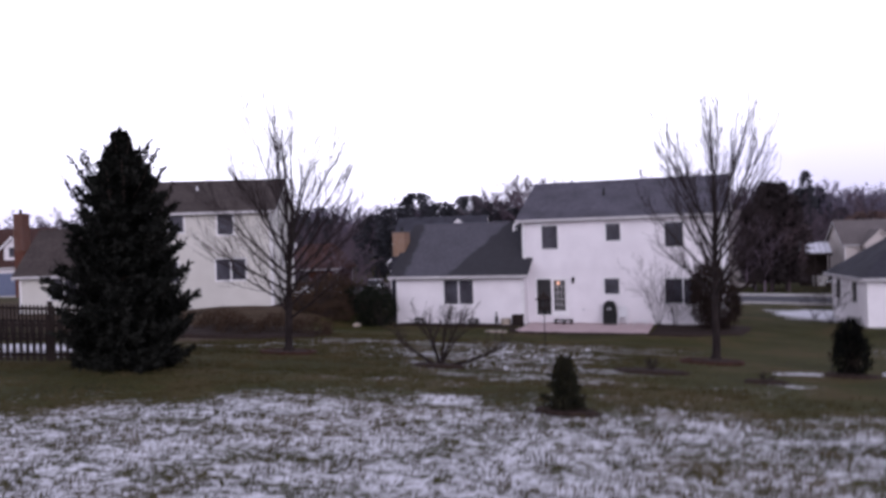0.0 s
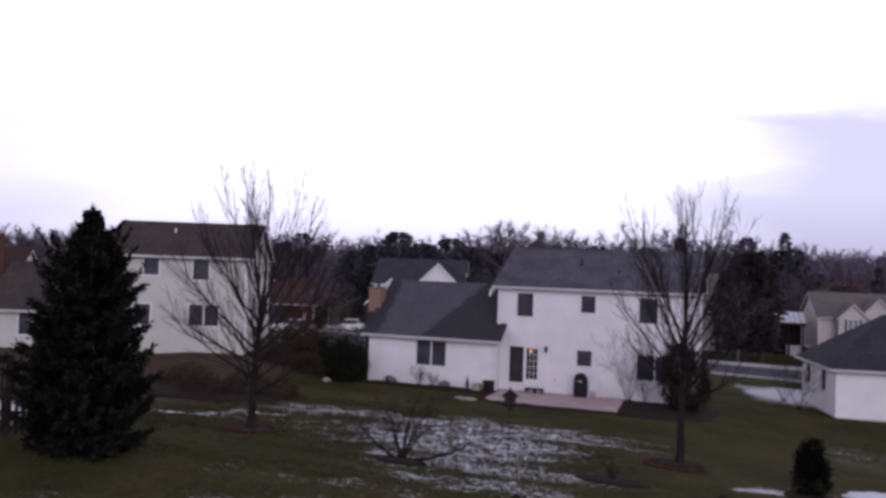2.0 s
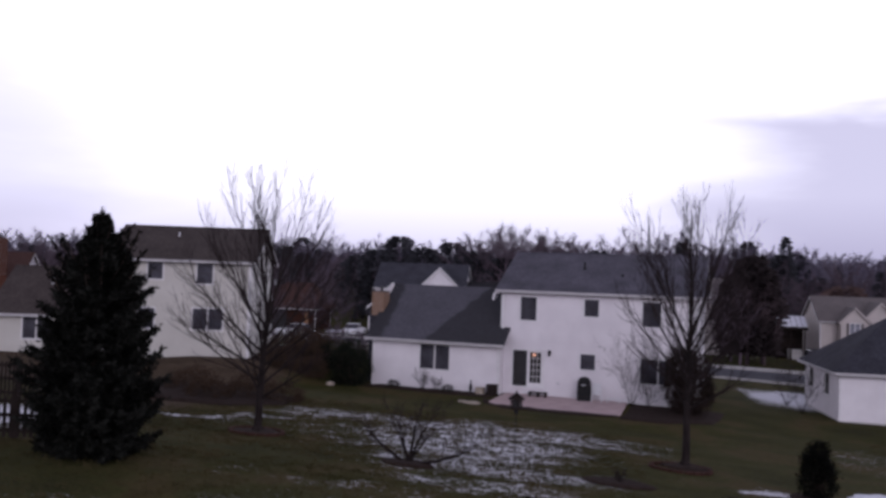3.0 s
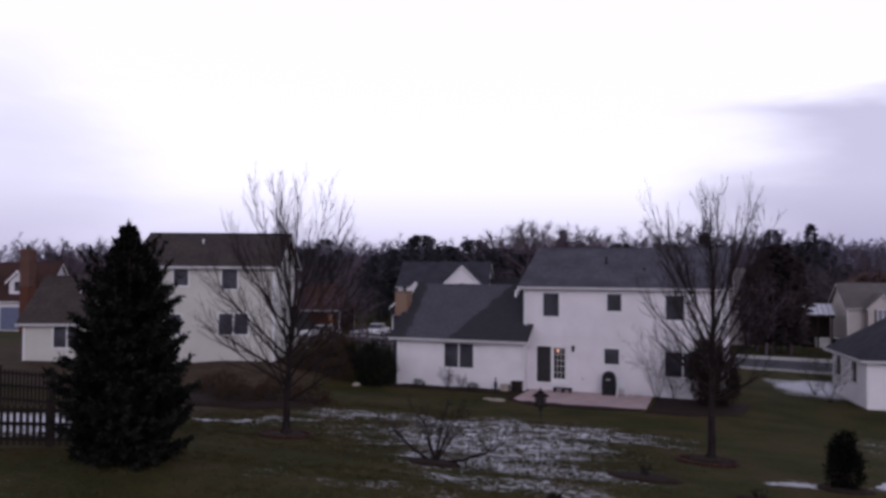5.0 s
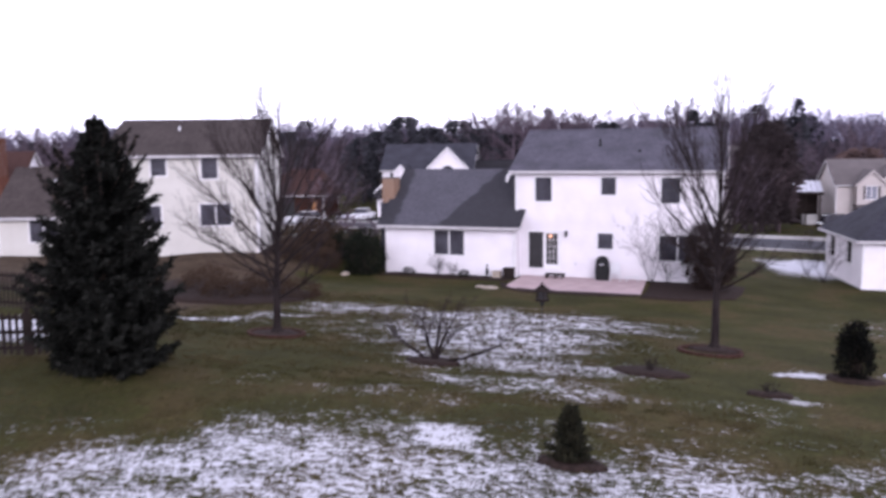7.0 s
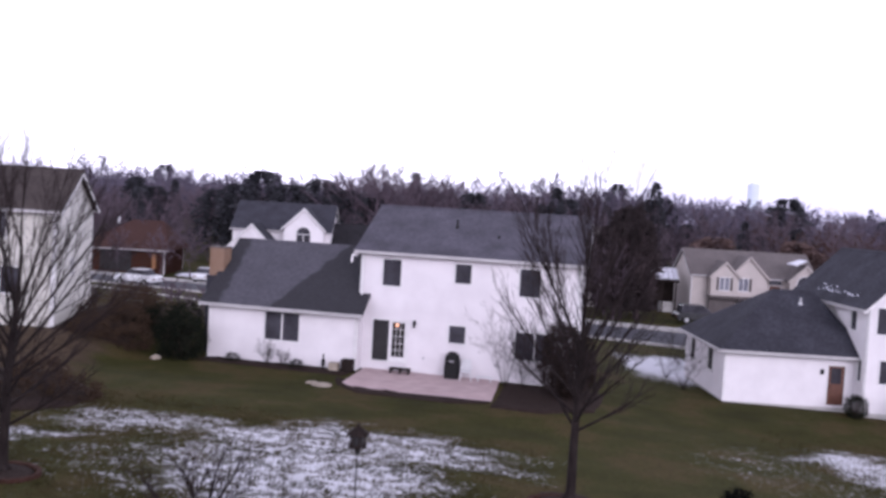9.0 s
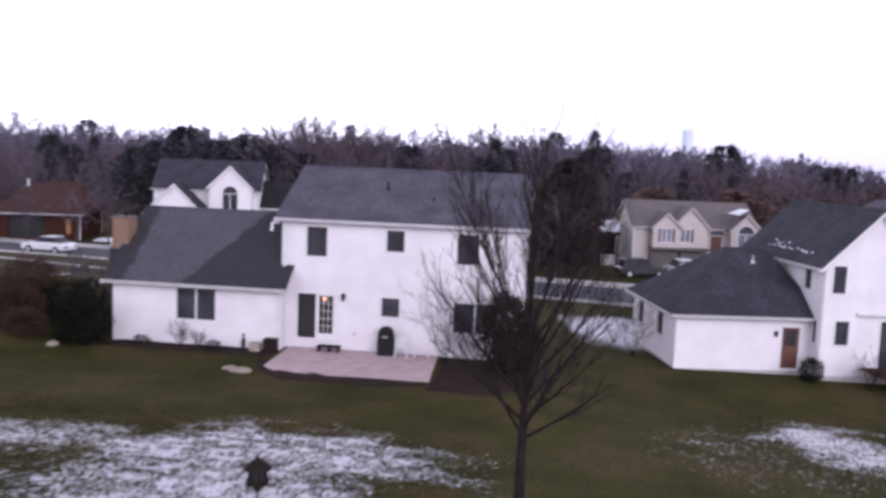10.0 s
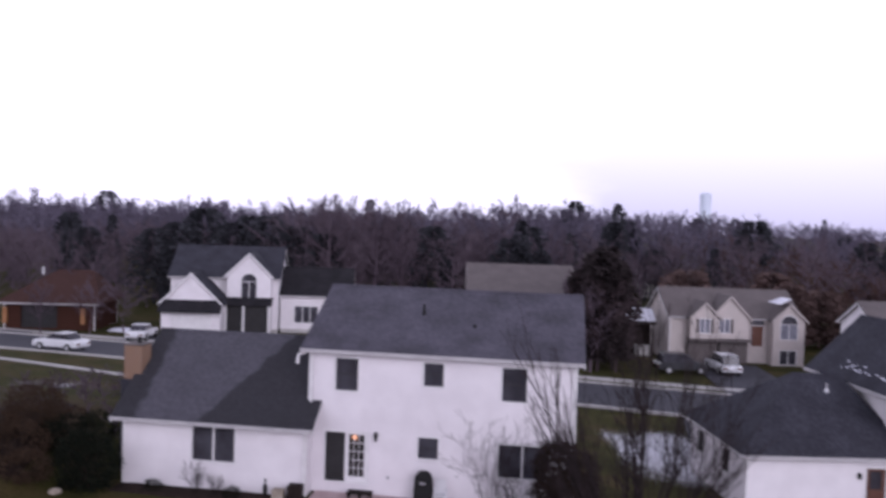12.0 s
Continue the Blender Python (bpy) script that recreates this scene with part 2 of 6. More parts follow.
# the same leafless twigs with blue distance haze put into the colour
M_WOODS_HAZED = mat("hazed_far_woods", (0.084, 0.072, 0.100), (0.140, 0.122, 0.163), scale=0.05, rough=1.0, big=0.3, spec=0.1)

M_GRASS = mat("winter_grass_blades", (0.042, 0.039, 0.013), (0.078, 0.061, 0.028), scale=0.8, rough=0.9, spec=0.2)
# pale base colour stands in for sky reflected in the panes
M_GLASS_PALE = mat("sky_toned_glass", (0.16, 0.16, 0.20), (0.26, 0.26, 0.31), scale=1.2, rough=0.15)
M_ROOF_SLATE = mat("dark_slate_shingle", (0.036, 0.036, 0.046), (0.054, 0.053, 0.066), scale=6, rough=0.9, bump=0.5, big=0.2, spec=0.12)
M_ROOF_DARK = mat("blackish_shingle", (0.018, 0.017, 0.020), (0.030, 0.028, 0.032), scale=6, rough=0.9, bump=0.5, big=0.2, spec=0.12)
# darker copy of the brick, with porch shade put into the colour
M_BRICK_SHADED = mat("shaded_brick", (0.040, 0.017, 0.012), (0.065, 0.028, 0.020), scale=14, rough=0.9, bump=0.4, spec=0.12)
M_THICKET = mat("dark_thicket_twigs", (0.050, 0.036, 0.039), (0.086, 0.062, 0.067), scale=0.3, rough=1.0, big=0.3, spec=0.1)
M_GUTTER = mat("greyish_white_gutter", (0.50, 0.48, 0.49), (0.42, 0.40, 0.41), scale=2.5, rough=0.5)


# ---- ground ----
def smooth(a, b, x):
    q = np.clip((np.asarray(x, float) - a) / (b - a), 0, 1)
    return q * q * (3 - 2 * q)


SLOPE_Y = [-60, -10, 3, 17, 25, 30, 38, 44, 50, 60, 75, 110, 160, 240, 400, 700]
SLOPE_Z = [6, 3.7, 2.85, 1.95, 1.32, 0.95, 0.34, 0, 0, -0.3, -0.9, -1.4, -1.5, -1, 0, 2]


def ground_z(x, y):
    """The lawn falls from the camera towards the houses and a little to the east; the house pad is level."""
    x, y = np.asarray(x, float), np.asarray(y, float)
    z = np.interp(y, SLOPE_Y, SLOPE_Z)
    c = -0.025 * (np.clip(x, -25, 40) - 10) * (1 - smooth(60, 90, y))
    pad = smooth(-9, -3, x) * (1 - smooth(15.5, 20, x)) * smooth(38, 43, y) * (1 - smooth(58, 64, y))
    hill = 6.5 * smooth(-60, 90, x) * smooth(150, 400, y) * (1 - 0.85 * smooth(0.30, 0.50, (x - 13) / np.maximum(y, 1)))
    bank = 0.85 * smooth(4.0, 8.3, -x) * (1 - 0.6 * smooth(10, 17, -x)) * smooth(36, 43.5, y) * (1 - smooth(54, 62, y))
    return z + c * (1 - pad) + hill + bank


def gz(x, y):
    return float(ground_z(x, y))


def lawn_material():
    """Winter grass with wind-blown patches of thin snow, thickest on the upper lawn."""
    m = bpy.data.materials.new("winter_lawn")
    m.use_nodes = True
    n, l = m.node_tree.nodes, m.node_tree.links
    b = n["Principled BSDF"]
    b.inputs["Roughness"].default_value = 0.95
    b.inputs["Specular IOR Level"].default_value = 0.08
    tc = n.new("ShaderNodeTexCoord")
    pos = tc.outputs["Object"]

    def noise_node(scale, detail=4.0, rough=0.55, vec=None, dist=0.0):
        q = n.new("ShaderNodeTexNoise")
        q.inputs["Scale"].default_value, q.inputs["Detail"].default_value, q.inputs["Roughness"].default_value = scale, detail, rough
        q.inputs["Distortion"].default_value = dist
        l.new(vec or pos, q.inputs["Vector"])
        return q.outputs["Fac"]

    def math_node(op, a, c):
        q = n.new("ShaderNodeMath")
        q.operation = op
        for k, v in enumerate((a, c)):
            if isinstance(v, (int, float)):
                q.inputs[k].default_value = v
            else:
                l.new(v, q.inputs[k])
        return q.outputs[0]

    def ramp(fac, stops):
        q = n.new("ShaderNodeValToRGB")
        q.color_ramp.elements[0].position, q.color_ramp.elements[0].color = stops[0][0], (*stops[0][1], 1)
        q.color_ramp.elements[1].position, q.color_ramp.elements[1].color = stops[-1][0], (*stops[-1][1], 1)
        for p, c in stops[1:-1]:
            e = q.color_ramp.elements.new(p)
            e.color = (*c, 1)
        l.new(fac, q.inputs["Fac"])
        return q.outputs["Color"]

    grass = ramp(noise_node(0.35, 5.0), [(0.3, (0.032, 0.032, 0.010)), (0.5, (0.048, 0.047, 0.014)), (0.62, (0.070, 0.053, 0.022)), (0.75, (0.050, 0.050, 0.016))])
    blades = ramp(noise_node(9.0, 5.0, 0.7), [(0.3, (0.55, 0.55, 0.55)), (0.7, (1.35, 1.35, 1.3))])
    mul = n.new("ShaderNodeMix")
    mul.data_type, mul.blend_type = "RGBA", "MULTIPLY"
    mul.inputs[0].default_value = 1.0
    dry = n.new("ShaderNodeAttribute")
    dry.attribute_name = "dormant"
    straw = ramp(noise_node(1.1, 5.0), [(0.3, (0.056, 0.040, 0.026)), (0.7, (0.088, 0.062, 0.044))])
    turf = n.new("ShaderNodeMix")
    turf.data_type = "RGBA"
    l.new(dry.outputs["Fac"], turf.inputs[0])
    l.new(grass, turf.inputs[6])
    l.new(straw, turf.inputs[7])
    l.new(turf.outputs[2], mul.inputs[6])
    l.new(blades, mul.inputs[7])
    at = n.new("ShaderNodeAttribute")
    at.attribute_name = "snow"
    cover = at.outputs["Fac"]
    mp = n.new("ShaderNodeMapping")
    mp.inputs["Rotation"].default_value = (0, 0, radians(-12))
    mp.inputs["Scale"].default_value = (0.72, 1.15, 1.0)
    l.new(pos, mp.inputs["Vector"])
    tuft = noise_node(7.6, 3.0, 0.6, mp.outputs["Vector"], 0.8)
    fine = noise_node(17.0, 3.0, 0.6)
    mix = math_node("ADD", math_node("MULTIPLY", tuft, 0.70), math_node("MULTIPLY", fine, 0.30))
    edge = math_node("SUBTRACT", math_node("ADD", mix, math_node("MULTIPLY", cover, 0.46)), 0.80)
    mask = n.new("ShaderNodeMapRange")
    mask.inputs["From Min"].default_value, mask.inputs["From Max"].default_value = -0.02, 0.085
    l.new(edge, mask.inputs["Value"])
    snow = n.new("ShaderNodeMix")
    snow.data_type = "RGBA"
    l.new(mask.outputs["Result"], snow.inputs[0])
    l.new(mul.outputs[2], snow.inputs[6])
    snow.inputs[7].default_value = (0.68, 0.675, 0.725, 1)
    l.new(snow.outputs[2], b.inputs["Base Color"])
    bp = n.new("ShaderNodeBump")
    bp.inputs["Strength"].default_value, bp.inputs["Distance"].default_value = 0.8, 0.05
    l.new(mix, bp.inputs["Height"])
    l.new(bp.outputs["Normal"], b.inputs["Normal"])
    return m


M_LAWN = lawn_material()


def blob(x, y, cx, cy, rx, ry, turn=0.0):
    c, s = math.cos(radians(turn)), math.sin(radians(turn))
    u, v = (x - cx) * c + (y - cy) * s, -(x - cx) * s + (y - cy) * c
    return np.clip(1.25 - np.sqrt((u / rx) ** 2 + (v / ry) ** 2), 0, 1)


def drift(x, y, size, seed):
    """Smooth noise about 0 for wind-blown edges."""
    return np.array([noise.noise((float(a) / size, float(b) / size * 1.6, seed)) for a, b in zip(np.ravel(x), np.ravel(y))]).reshape(np.shape(x))


def snow_cover(x, y):
    x0, y0 = x, y
    x = x0 + 1.3 * drift(x0, y0, 2.6, 3.1) + 0.5 * drift(x0, y0, 0.9, 7.7)
    y = y0 + 1.3 * drift(x0, y0, 2.2, 11.3) + 0.5 * drift(x0, y0, 0.8, 15.9)
    edge = np.interp(x, [-4, 3.8, 5.5, 7.0, 8.4, 10, 12, 14.8, 17.3, 20, 30], [12.8, 14.3, 15.0, 15.9, 17.5, 18.8, 19.4, 19.5, 20.7, 22.0, 24.2]) + 0.5 * np.sin(x * 0.9) + 0.3 * np.sin(x * 2.3 + 1)
    dense = 0.74 - 0.10 * smooth(15.0, 19.5, x)
    c = dense - 0.30 * smooth(-3.6, -0.6, y - edge) - 0.58 * smooth(-0.6, 3.4, y - edge)
    for cx, cy, rx, ry, turn, k in ((12.8, 17.5, 1.9, 0.7, 5, 0.95), (9.3, 29.0, 5.8, 4.6, 4, 0.96), (9.9, 33.0, 6.8, 3.4, 6, 0.94), (11.6, 24.9, 5.2, 2.2, 5, 0.76), (3.4, 32.2, 4.8, 2.2, 4, 0.78), (12.5, 22.3, 5.2, 1.3, 4, 0.64), (0.2, 26.8, 1.7, 0.5, 10, 1.15),
                                    (18.7, 27.3, 1.3, 0.9, 0, 0.86), (21.6, 28.6, 1.3, 0.9, 10, 1.0), (26.9, 39.9, 3.6, 4.2, 30, 0.90), (20.7, 58.7, 3.2, 5.5, 10, 1.2), (21.8, 63.9, 3.8, 2.6, 0, 1.15), (-3.5, 21.9, 4.5, 3.0, 30, 1.25),
                                    (-15.8, 63.2, 4, 1.5, 10, 0.7), (-26.3, 74.8, 6, 1.2, -8, 0.6), (-33.3, 93.5, 7, 2.5, 0, 0.8), (-2.7, 32.2, 1.0, 0.4, 0, 1.1), (1.7, 28.8, 2.6, 0.9, 53, 0.78), (0.6, 27.4, 1.5, 0.4, 53, 1.1), (9.1, 20.2, 5.0, 1.0, 6, 0.5), (17.2, 22.3, 3.0, 1.2, 0, 0.48), (18.0, 24.0, 1.0, 0.4, 0, 0.7), (8.6, 24.3, 0.8, 0.3, 0, 1.05), (8.0, 28.9, 11.0, 7.5, 0, 0.50), (24.0, 37.8, 6.0, 6.0, 0, 0.46)):
        c = np.maximum(c, k * np.minimum(blob(x, y, cx, cy, rx, ry, turn) * 1.15, 1))
    return c + 0.20 * drift(x0, y0, 1.1, 21.0) * (c > 0.1)


def dormant(x, y):
    """The western neighbour's lawn is brown and dormant, with a ragged edge to the green."""
    e = x + 0.8 * drift(x, y, 2.0, 31.0)
    edge = np.interp(y, [26, 29, 35.3, 43, 48], [-0.8, -1.1, -2.7, -5.6, -6.8])
    return (1 - smooth(-0.7, 0.7, e - edge)) * smooth(25.5, 28.5, y + 0.25 * e) * (1 - smooth(52, 58, y)) * smooth(-40, -30, x)


def axis_lines(core0, core1, step, far0, far1):
    a = list(np.arange(core0, core1 + step / 2, step))
    lo, hi, s = [core0], [core1], step
    while lo[-1] > far0:
        s *= 1.28
        lo.append(lo[-1] - s)
    s = step
    while hi[-1] < far1:
        s *= 1.28
        hi.append(hi[-1] + s)
    return np.array(lo[:0:-1] + a + hi[1:])


def build_ground():
    xs, ys = axis_lines(-14, 36, 0.3, -2500, 2500), axis_lines(-4, 48, 0.3, -2500, 3000)
    gx, gy = np.meshgrid(xs, ys)
    gzv = ground_z(gx, gy)
    rough = np.array([noise.noise((float(a) * 0.6, float(b) * 0.6, 0.0)) for a, b in zip(gx.ravel(), gy.ravel())]).reshape(gx.shape)
    gzv = gzv + 0.03 * rough * (np.abs(gx) < 80)
    verts = np.stack([gx, gy, gzv], -1).reshape(-1, 3)
    w = len(xs)
    i = (np.arange(len(ys) - 1)[:, None] * w + np.arange(w - 1)[None]).ravel()
    faces = np.stack([i, i + 1, i + w + 1, i + w], 1)
    me = bpy.data.meshes.new("ground")
    me.from_pydata(verts.tolist(), [], faces.tolist())
    me.polygons.foreach_set("use_smooth", [True] * len(me.polygons))
    at = me.attributes.new("snow", "FLOAT", "POINT")
    at.data.foreach_set("value", snow_cover(gx, gy).ravel().astype(np.float32))
    at = me.attributes.new("dormant", "FLOAT", "POINT")
    at.data.foreach_set("value", dormant(gx, gy).ravel().astype(np.float32))
    me.materials.append(M_LAWN)
    return tagged(new("ground", me), "sloping winter lawn with patchy thin snow", "ground", kind="structure")


build_ground()


# ---- building helpers ----
def bm_box(bm, x0, x1, y0, y1, z0, z1, m=None):
    v = [bm.verts.new((m @ Vector(p)) if m else p) for p in ((x0, y0, z0), (x1, y0, z0), (x1, y1, z0), (x0, y1, z0), (x0, y0, z1), (x1, y0, z1), (x1, y1, z1), (x0, y1, z1))]
    for f in ((0, 3, 2, 1), (4, 5, 6, 7), (0, 1, 5, 4), (1, 2, 6, 5), (2, 3, 7, 6), (3, 0, 4, 7)):
        bm.faces.new([v[k] for k in f])


def bm_poly(bm, pts, m=None):
    return bm.faces.new([bm.verts.new((m @ Vector(p)) if m else p) for p in pts])


def bm_prism(bm, poly, d, m=None):
    """A polygon pushed along the vector d."""
    d = Vector(d)
    a = [bm.verts.new((m @ Vector(p)) if m else Vector(p)) for p in poly]
    b = [bm.verts.new((m @ (Vector(p) + d)) if m else Vector(p) + d) for p in poly]
    bm.faces.new(a)
    bm.faces.new(b[::-1])
    for k in range(len(a)):
        j = (k + 1) % len(a)
        bm.faces.new((a[k], b[k], b[j], a[j]))


def bm_tube(bm, p, q, r0, r1, sides=8, caps=True):
    p, q = Vector(p), Vector(q)
    d = (q - p).normalized()
    u = d.orthogonal().normalized()
    v = d.cross(u)
    rings = []
    for c, r in ((p, r0), (q, r1)):
        rings.append([bm.verts.new(c + r * (math.cos(k * math.tau / sides) * u + math.sin(k * math.tau / sides) * v)) for k in range(sides)])
    for k in range(sides):
        j = (k + 1) % sides
        bm.faces.new((rings[0][k], rings[0][j], rings[1][j], rings[1][k]))
    if caps:
        bm.faces.new(rings[0][::-1])
        bm.faces.new(rings[1])


def part(name, bm, material, parent, label="", bevel=0.0):
    bmesh.ops.recalc_face_normals(bm, faces=bm.faces)
    if bevel:
        bmesh.ops.bevel(bm, geom=bm.edges[:], offset=bevel, segments=1, affect="EDGES")
    me = bpy.data.meshes.new(name)
    bm.to_mesh(me)
    bm.free()
    me.materials.append(material)
    ob = new(name, me)
    if parent:
        ob.parent = parent
    return tagged(ob, label)


def thing(name, m, label, category, group="", kind=""):
    ob = new(name)
    ob.empty_display_size = 0.2
    ob.matrix_world = m
    return tagged(ob, label, category, group, kind)


def cells(a0, a1, cuts):
    s = sorted({a0, a1, *[c for c in cuts if a0 < c < a1]})
    return list(zip(s[:-1], s[1:]))


def siding_wall(parent, name, m, width, z0, z1, openings, material, top=None, course=0.115, thick=0.16):
    """A wall in its own plane: x along it, front at y = 0 towards -y, with real openings and lapped boards.
    top(x) gives the height at x for a gable; openings are (x0, x1, z0, z1)."""
    bm = bmesh.new()
    hi = z1 if top is None else max(top(x * width / 40) for x in range(41))
    for a, b in cells(0, width, [v for o in openings for v in o[:2]]):
        for c, d in cells(z0, z1, [v for o in openings for v in o[2:]]):
            if not any(o[0] - 1e-4 <= a and b <= o[1] + 1e-4 and o[2] - 1e-4 <= c and d <= o[3] + 1e-4 for o in openings):
                bm_box(bm, a, b, 0.02, thick, c, d, m)
    if top is not None:
        xs = [x * width / 24 for x in range(25)]
        xs = sorted({*xs, *[width * 0.5]})
        pts = [(0, 0.02, z1), (width, 0.02, z1)] + [(x, 0.02, top(x)) for x in reversed(xs) if top(x) > z1 + 1e-3]
        bm_prism(bm, pts, (0, thick - 0.02, 0), m)
    bmesh.ops.remove_doubles(bm, verts=bm.verts, dist=0.0008)
    me = bpy.data.meshes.new(name)
    bm.to_mesh(me)
    bm.free()
    me.materials.append(material)
    ob = new(name, me)
    ob.parent = parent
    bm = bmesh.new()
    z = z0
    while z < hi - 0.02:
        e = min(z + course, hi)
        runs = [(0.0, width)]
        if e > z1 and top is not None:
            ok = [x * width / 200 for x in range(201) if top(x * width / 200) >= z + 0.5 * course]
            runs = [(ok[0], ok[-1])] if len(ok) > 1 else []
        for o in openings:
            if o[2] < e - 0.03 and o[3] > z + 0.03:
                nxt = []
                for a, b in runs:
                    if o[1] <= a or o[0] >= b:
                        nxt.append((a, b))
                    else:
                        nxt += [(p, q) for p, q in ((a, o[0]), (o[1], b)) if q - p > 0.01]
                runs = nxt
        for a, b in runs:
            bm_poly(bm, ((a, -0.026, z), (b, -0.026, z), (b, 0.010, e), (a, 0.010, e)), m)
            bm_poly(bm, ((a, 0.010, z), (b, 0.010, z), (b, -0.026, z), (a, -0.026, z)), m)
        z = e
    me = bpy.data.meshes.new("siding_board")
    bm.to_mesh(me)
    bm.free()
    me.materials.append(material)
    boards = new("siding_board", me)
    boards.parent = ob
    tagged(boards, kind="stuff")
    return ob


def window_unit(parent, m, x0, x1, z0, z1, sashes=1, grid=None, hung=True, glass=None, trim=None, shutter=None, name="window", arch=False):
    """A window in an opening: casing, sashes with panes set back, meeting rail, sill, muntins."""
    trim = trim or M_TRIM
    glass = glass or M_GLASS
    t = 0.055
    bm = bmesh.new()
    bm_box(bm, x0 - t, x0 + 0.02, -0.03, 0.10, z0 - t, z1 + t, m)
    bm_box(bm, x1 - 0.02, x1 + t, -0.03, 0.10, z0 - t, z1 + t, m)
    bm_box(bm, x0 + 0.02, x1 - 0.02, -0.03, 0.10, z1 - 0.02, z1 + t, m)
    bm_box(bm, x0 + 0.02, x1 - 0.02, -0.045, 0.10, z0 - t, z0 + 0.02, m)
    w = part(name, bm, trim, parent)
    n = sashes
    sw = (x1 - x0 - 0.04) / n
    for k in range(n):
        a, b = x0 + 0.02 + k * sw, x0 + 0.02 + (k + 1) * sw
        if k:
            bm = bmesh.new()
            bm_box(bm, a - 0.035, a + 0.035, -0.02, 0.09, z0 + 0.02, z1 - 0.02, m)
            part("mullion", bm, trim, w)
        lo = a + (0.035 if k else 0)
        up = b - (0.035 if k < n - 1 else 0)
        bm = bmesh.new()
        bm_box(bm, lo, up, 0.055, 0.065, z0 + 0.02, z1 - 0.02, m)
        part("pane", bm, glass, w)
        if hung:
            bm = bmesh.new()
            zm = (z0 + z1) / 2
            bm_box(bm, lo, up, 0.035, 0.054, zm - 0.018, zm + 0.018, m)
            part("meeting_rail", bm, M_SCREEN, w)
        if grid:
            bm = bmesh.new()
            for i in range(1, grid[0]):
                g = lo + (up - lo) * i / grid[0]
                bm_box(bm, g - 0.011, g + 0.011, 0.040, 0.054, z0 + 0.02, z1 - 0.02, m)
            for i in range(1, grid[1]):
                g = z0 + (z1 - z0) * i / grid[1]
                bm_box(bm, lo, up, 0.038, 0.0535, g - 0.011, g + 0.011, m)
            part("muntin", bm, trim, w)
    return w


def roof_slab(parent, name, corners, material, thick=0.14, label=""):
    bm = bmesh.new()
    bm_prism(bm, corners, (0, 0, -thick))
    return part(name, bm, material, parent, label)


def gable_roof(parent, x0, x1, y0, y1, z_eave, z_ridge, over=0.35, rake=0.3, material=None, fascia=None, axis="x"):
    """A gable roof with its ridge along x (or y): two slabs, gutters or fascias along the eaves, rake boards at the ends."""
    turn = Matrix.Identity(4)
    if axis == "y":
        turn = Matrix.Rotation(radians(90), 4, "Z")
        x0, x1, y0, y1 = y0, y1, -x1, -x0
    yr = (y0 + y1) / 2
    k = (z_ridge - z_eave) / (yr - y0)
    xa, xb, ya, yb = x0 - rake, x1 + rake, y0 - over, y1 + over
    ze = z_eave - k * over
    up = 0.16
    bm = bmesh.new()
    bm_prism(bm, [(xa, ya, ze + up), (xb, ya, ze + up), (xb, yr, z_ridge + up), (xa, yr, z_ridge + up)], (0, 0, -0.13), turn)
    slab = part("roof", bm, material, parent)
    bm = bmesh.new()
    bm_prism(bm, [(xa, yr, z_ridge + up), (xb, yr, z_ridge + up), (xb, yb, ze + up), (xa, yb, ze + up)], (0, 0, -0.13), turn)
    part("roof", bm, material, parent)
    bm = bmesh.new()
    for s in (-1, 1):
        bm_prism(bm, [(xa, yr, z_ridge + up + 0.03), (xb, yr, z_ridge + up + 0.03), (xb, yr + s * 0.14, z_ridge + up + 0.03 - 0.14 * k), (xa, yr + s * 0.14, z_ridge + up + 0.03 - 0.14 * k)], (0, 0, -0.025), turn)
    part("ridge_cap", bm, material, slab)
    for s, y in ((-1, ya), (1, yb)):
        bm = bmesh.new()
        bm_box(bm, xa, xb, y - 0.02 if s > 0 else y - 0.11, y + 0.11 if s > 0 else y + 0.02, ze - 0.02, ze + up - 0.045, turn)
        part("gutter", bm, fascia or M_GUTTER, parent)
        bm = bmesh.new()
        bm_box(bm, xa, xb, min(y, y0 if s < 0 else y1) + 0.025, max(y, y0 if s < 0 else y1) - 0.025, ze - 0.05, ze - 0.025, turn)
        part("soffit", bm, fascia or M_TRIM, parent)
    for x, s in ((xa, 1), (xb, -1)):
        for y, side in ((ya, 1), (yb, -1)):
            bm = bmesh.new()
            bm_prism(bm, [(x, y, ze + up - 0.14), (x, yr, z_ridge + up - 0.14), (x, yr, z_ridge + up - 0.29), (x, y, ze + up - 0.29)], (s * 0.03, 0, 0), turn)
            part("rake_board", bm, fascia or M_TRIM, parent)
    return slab


def facing(side, w, d):
    """The plane of a wall of a w x d box, seen from outside: x runs to the viewer's right."""
    return {"front": Matrix.Identity(4), "right": pose(w, 0, 0, 0, 0, 90), "back": pose(w, d, 0, 0, 0, 180), "left": pose(0, d, 0, 0, 0, -90)}[side]


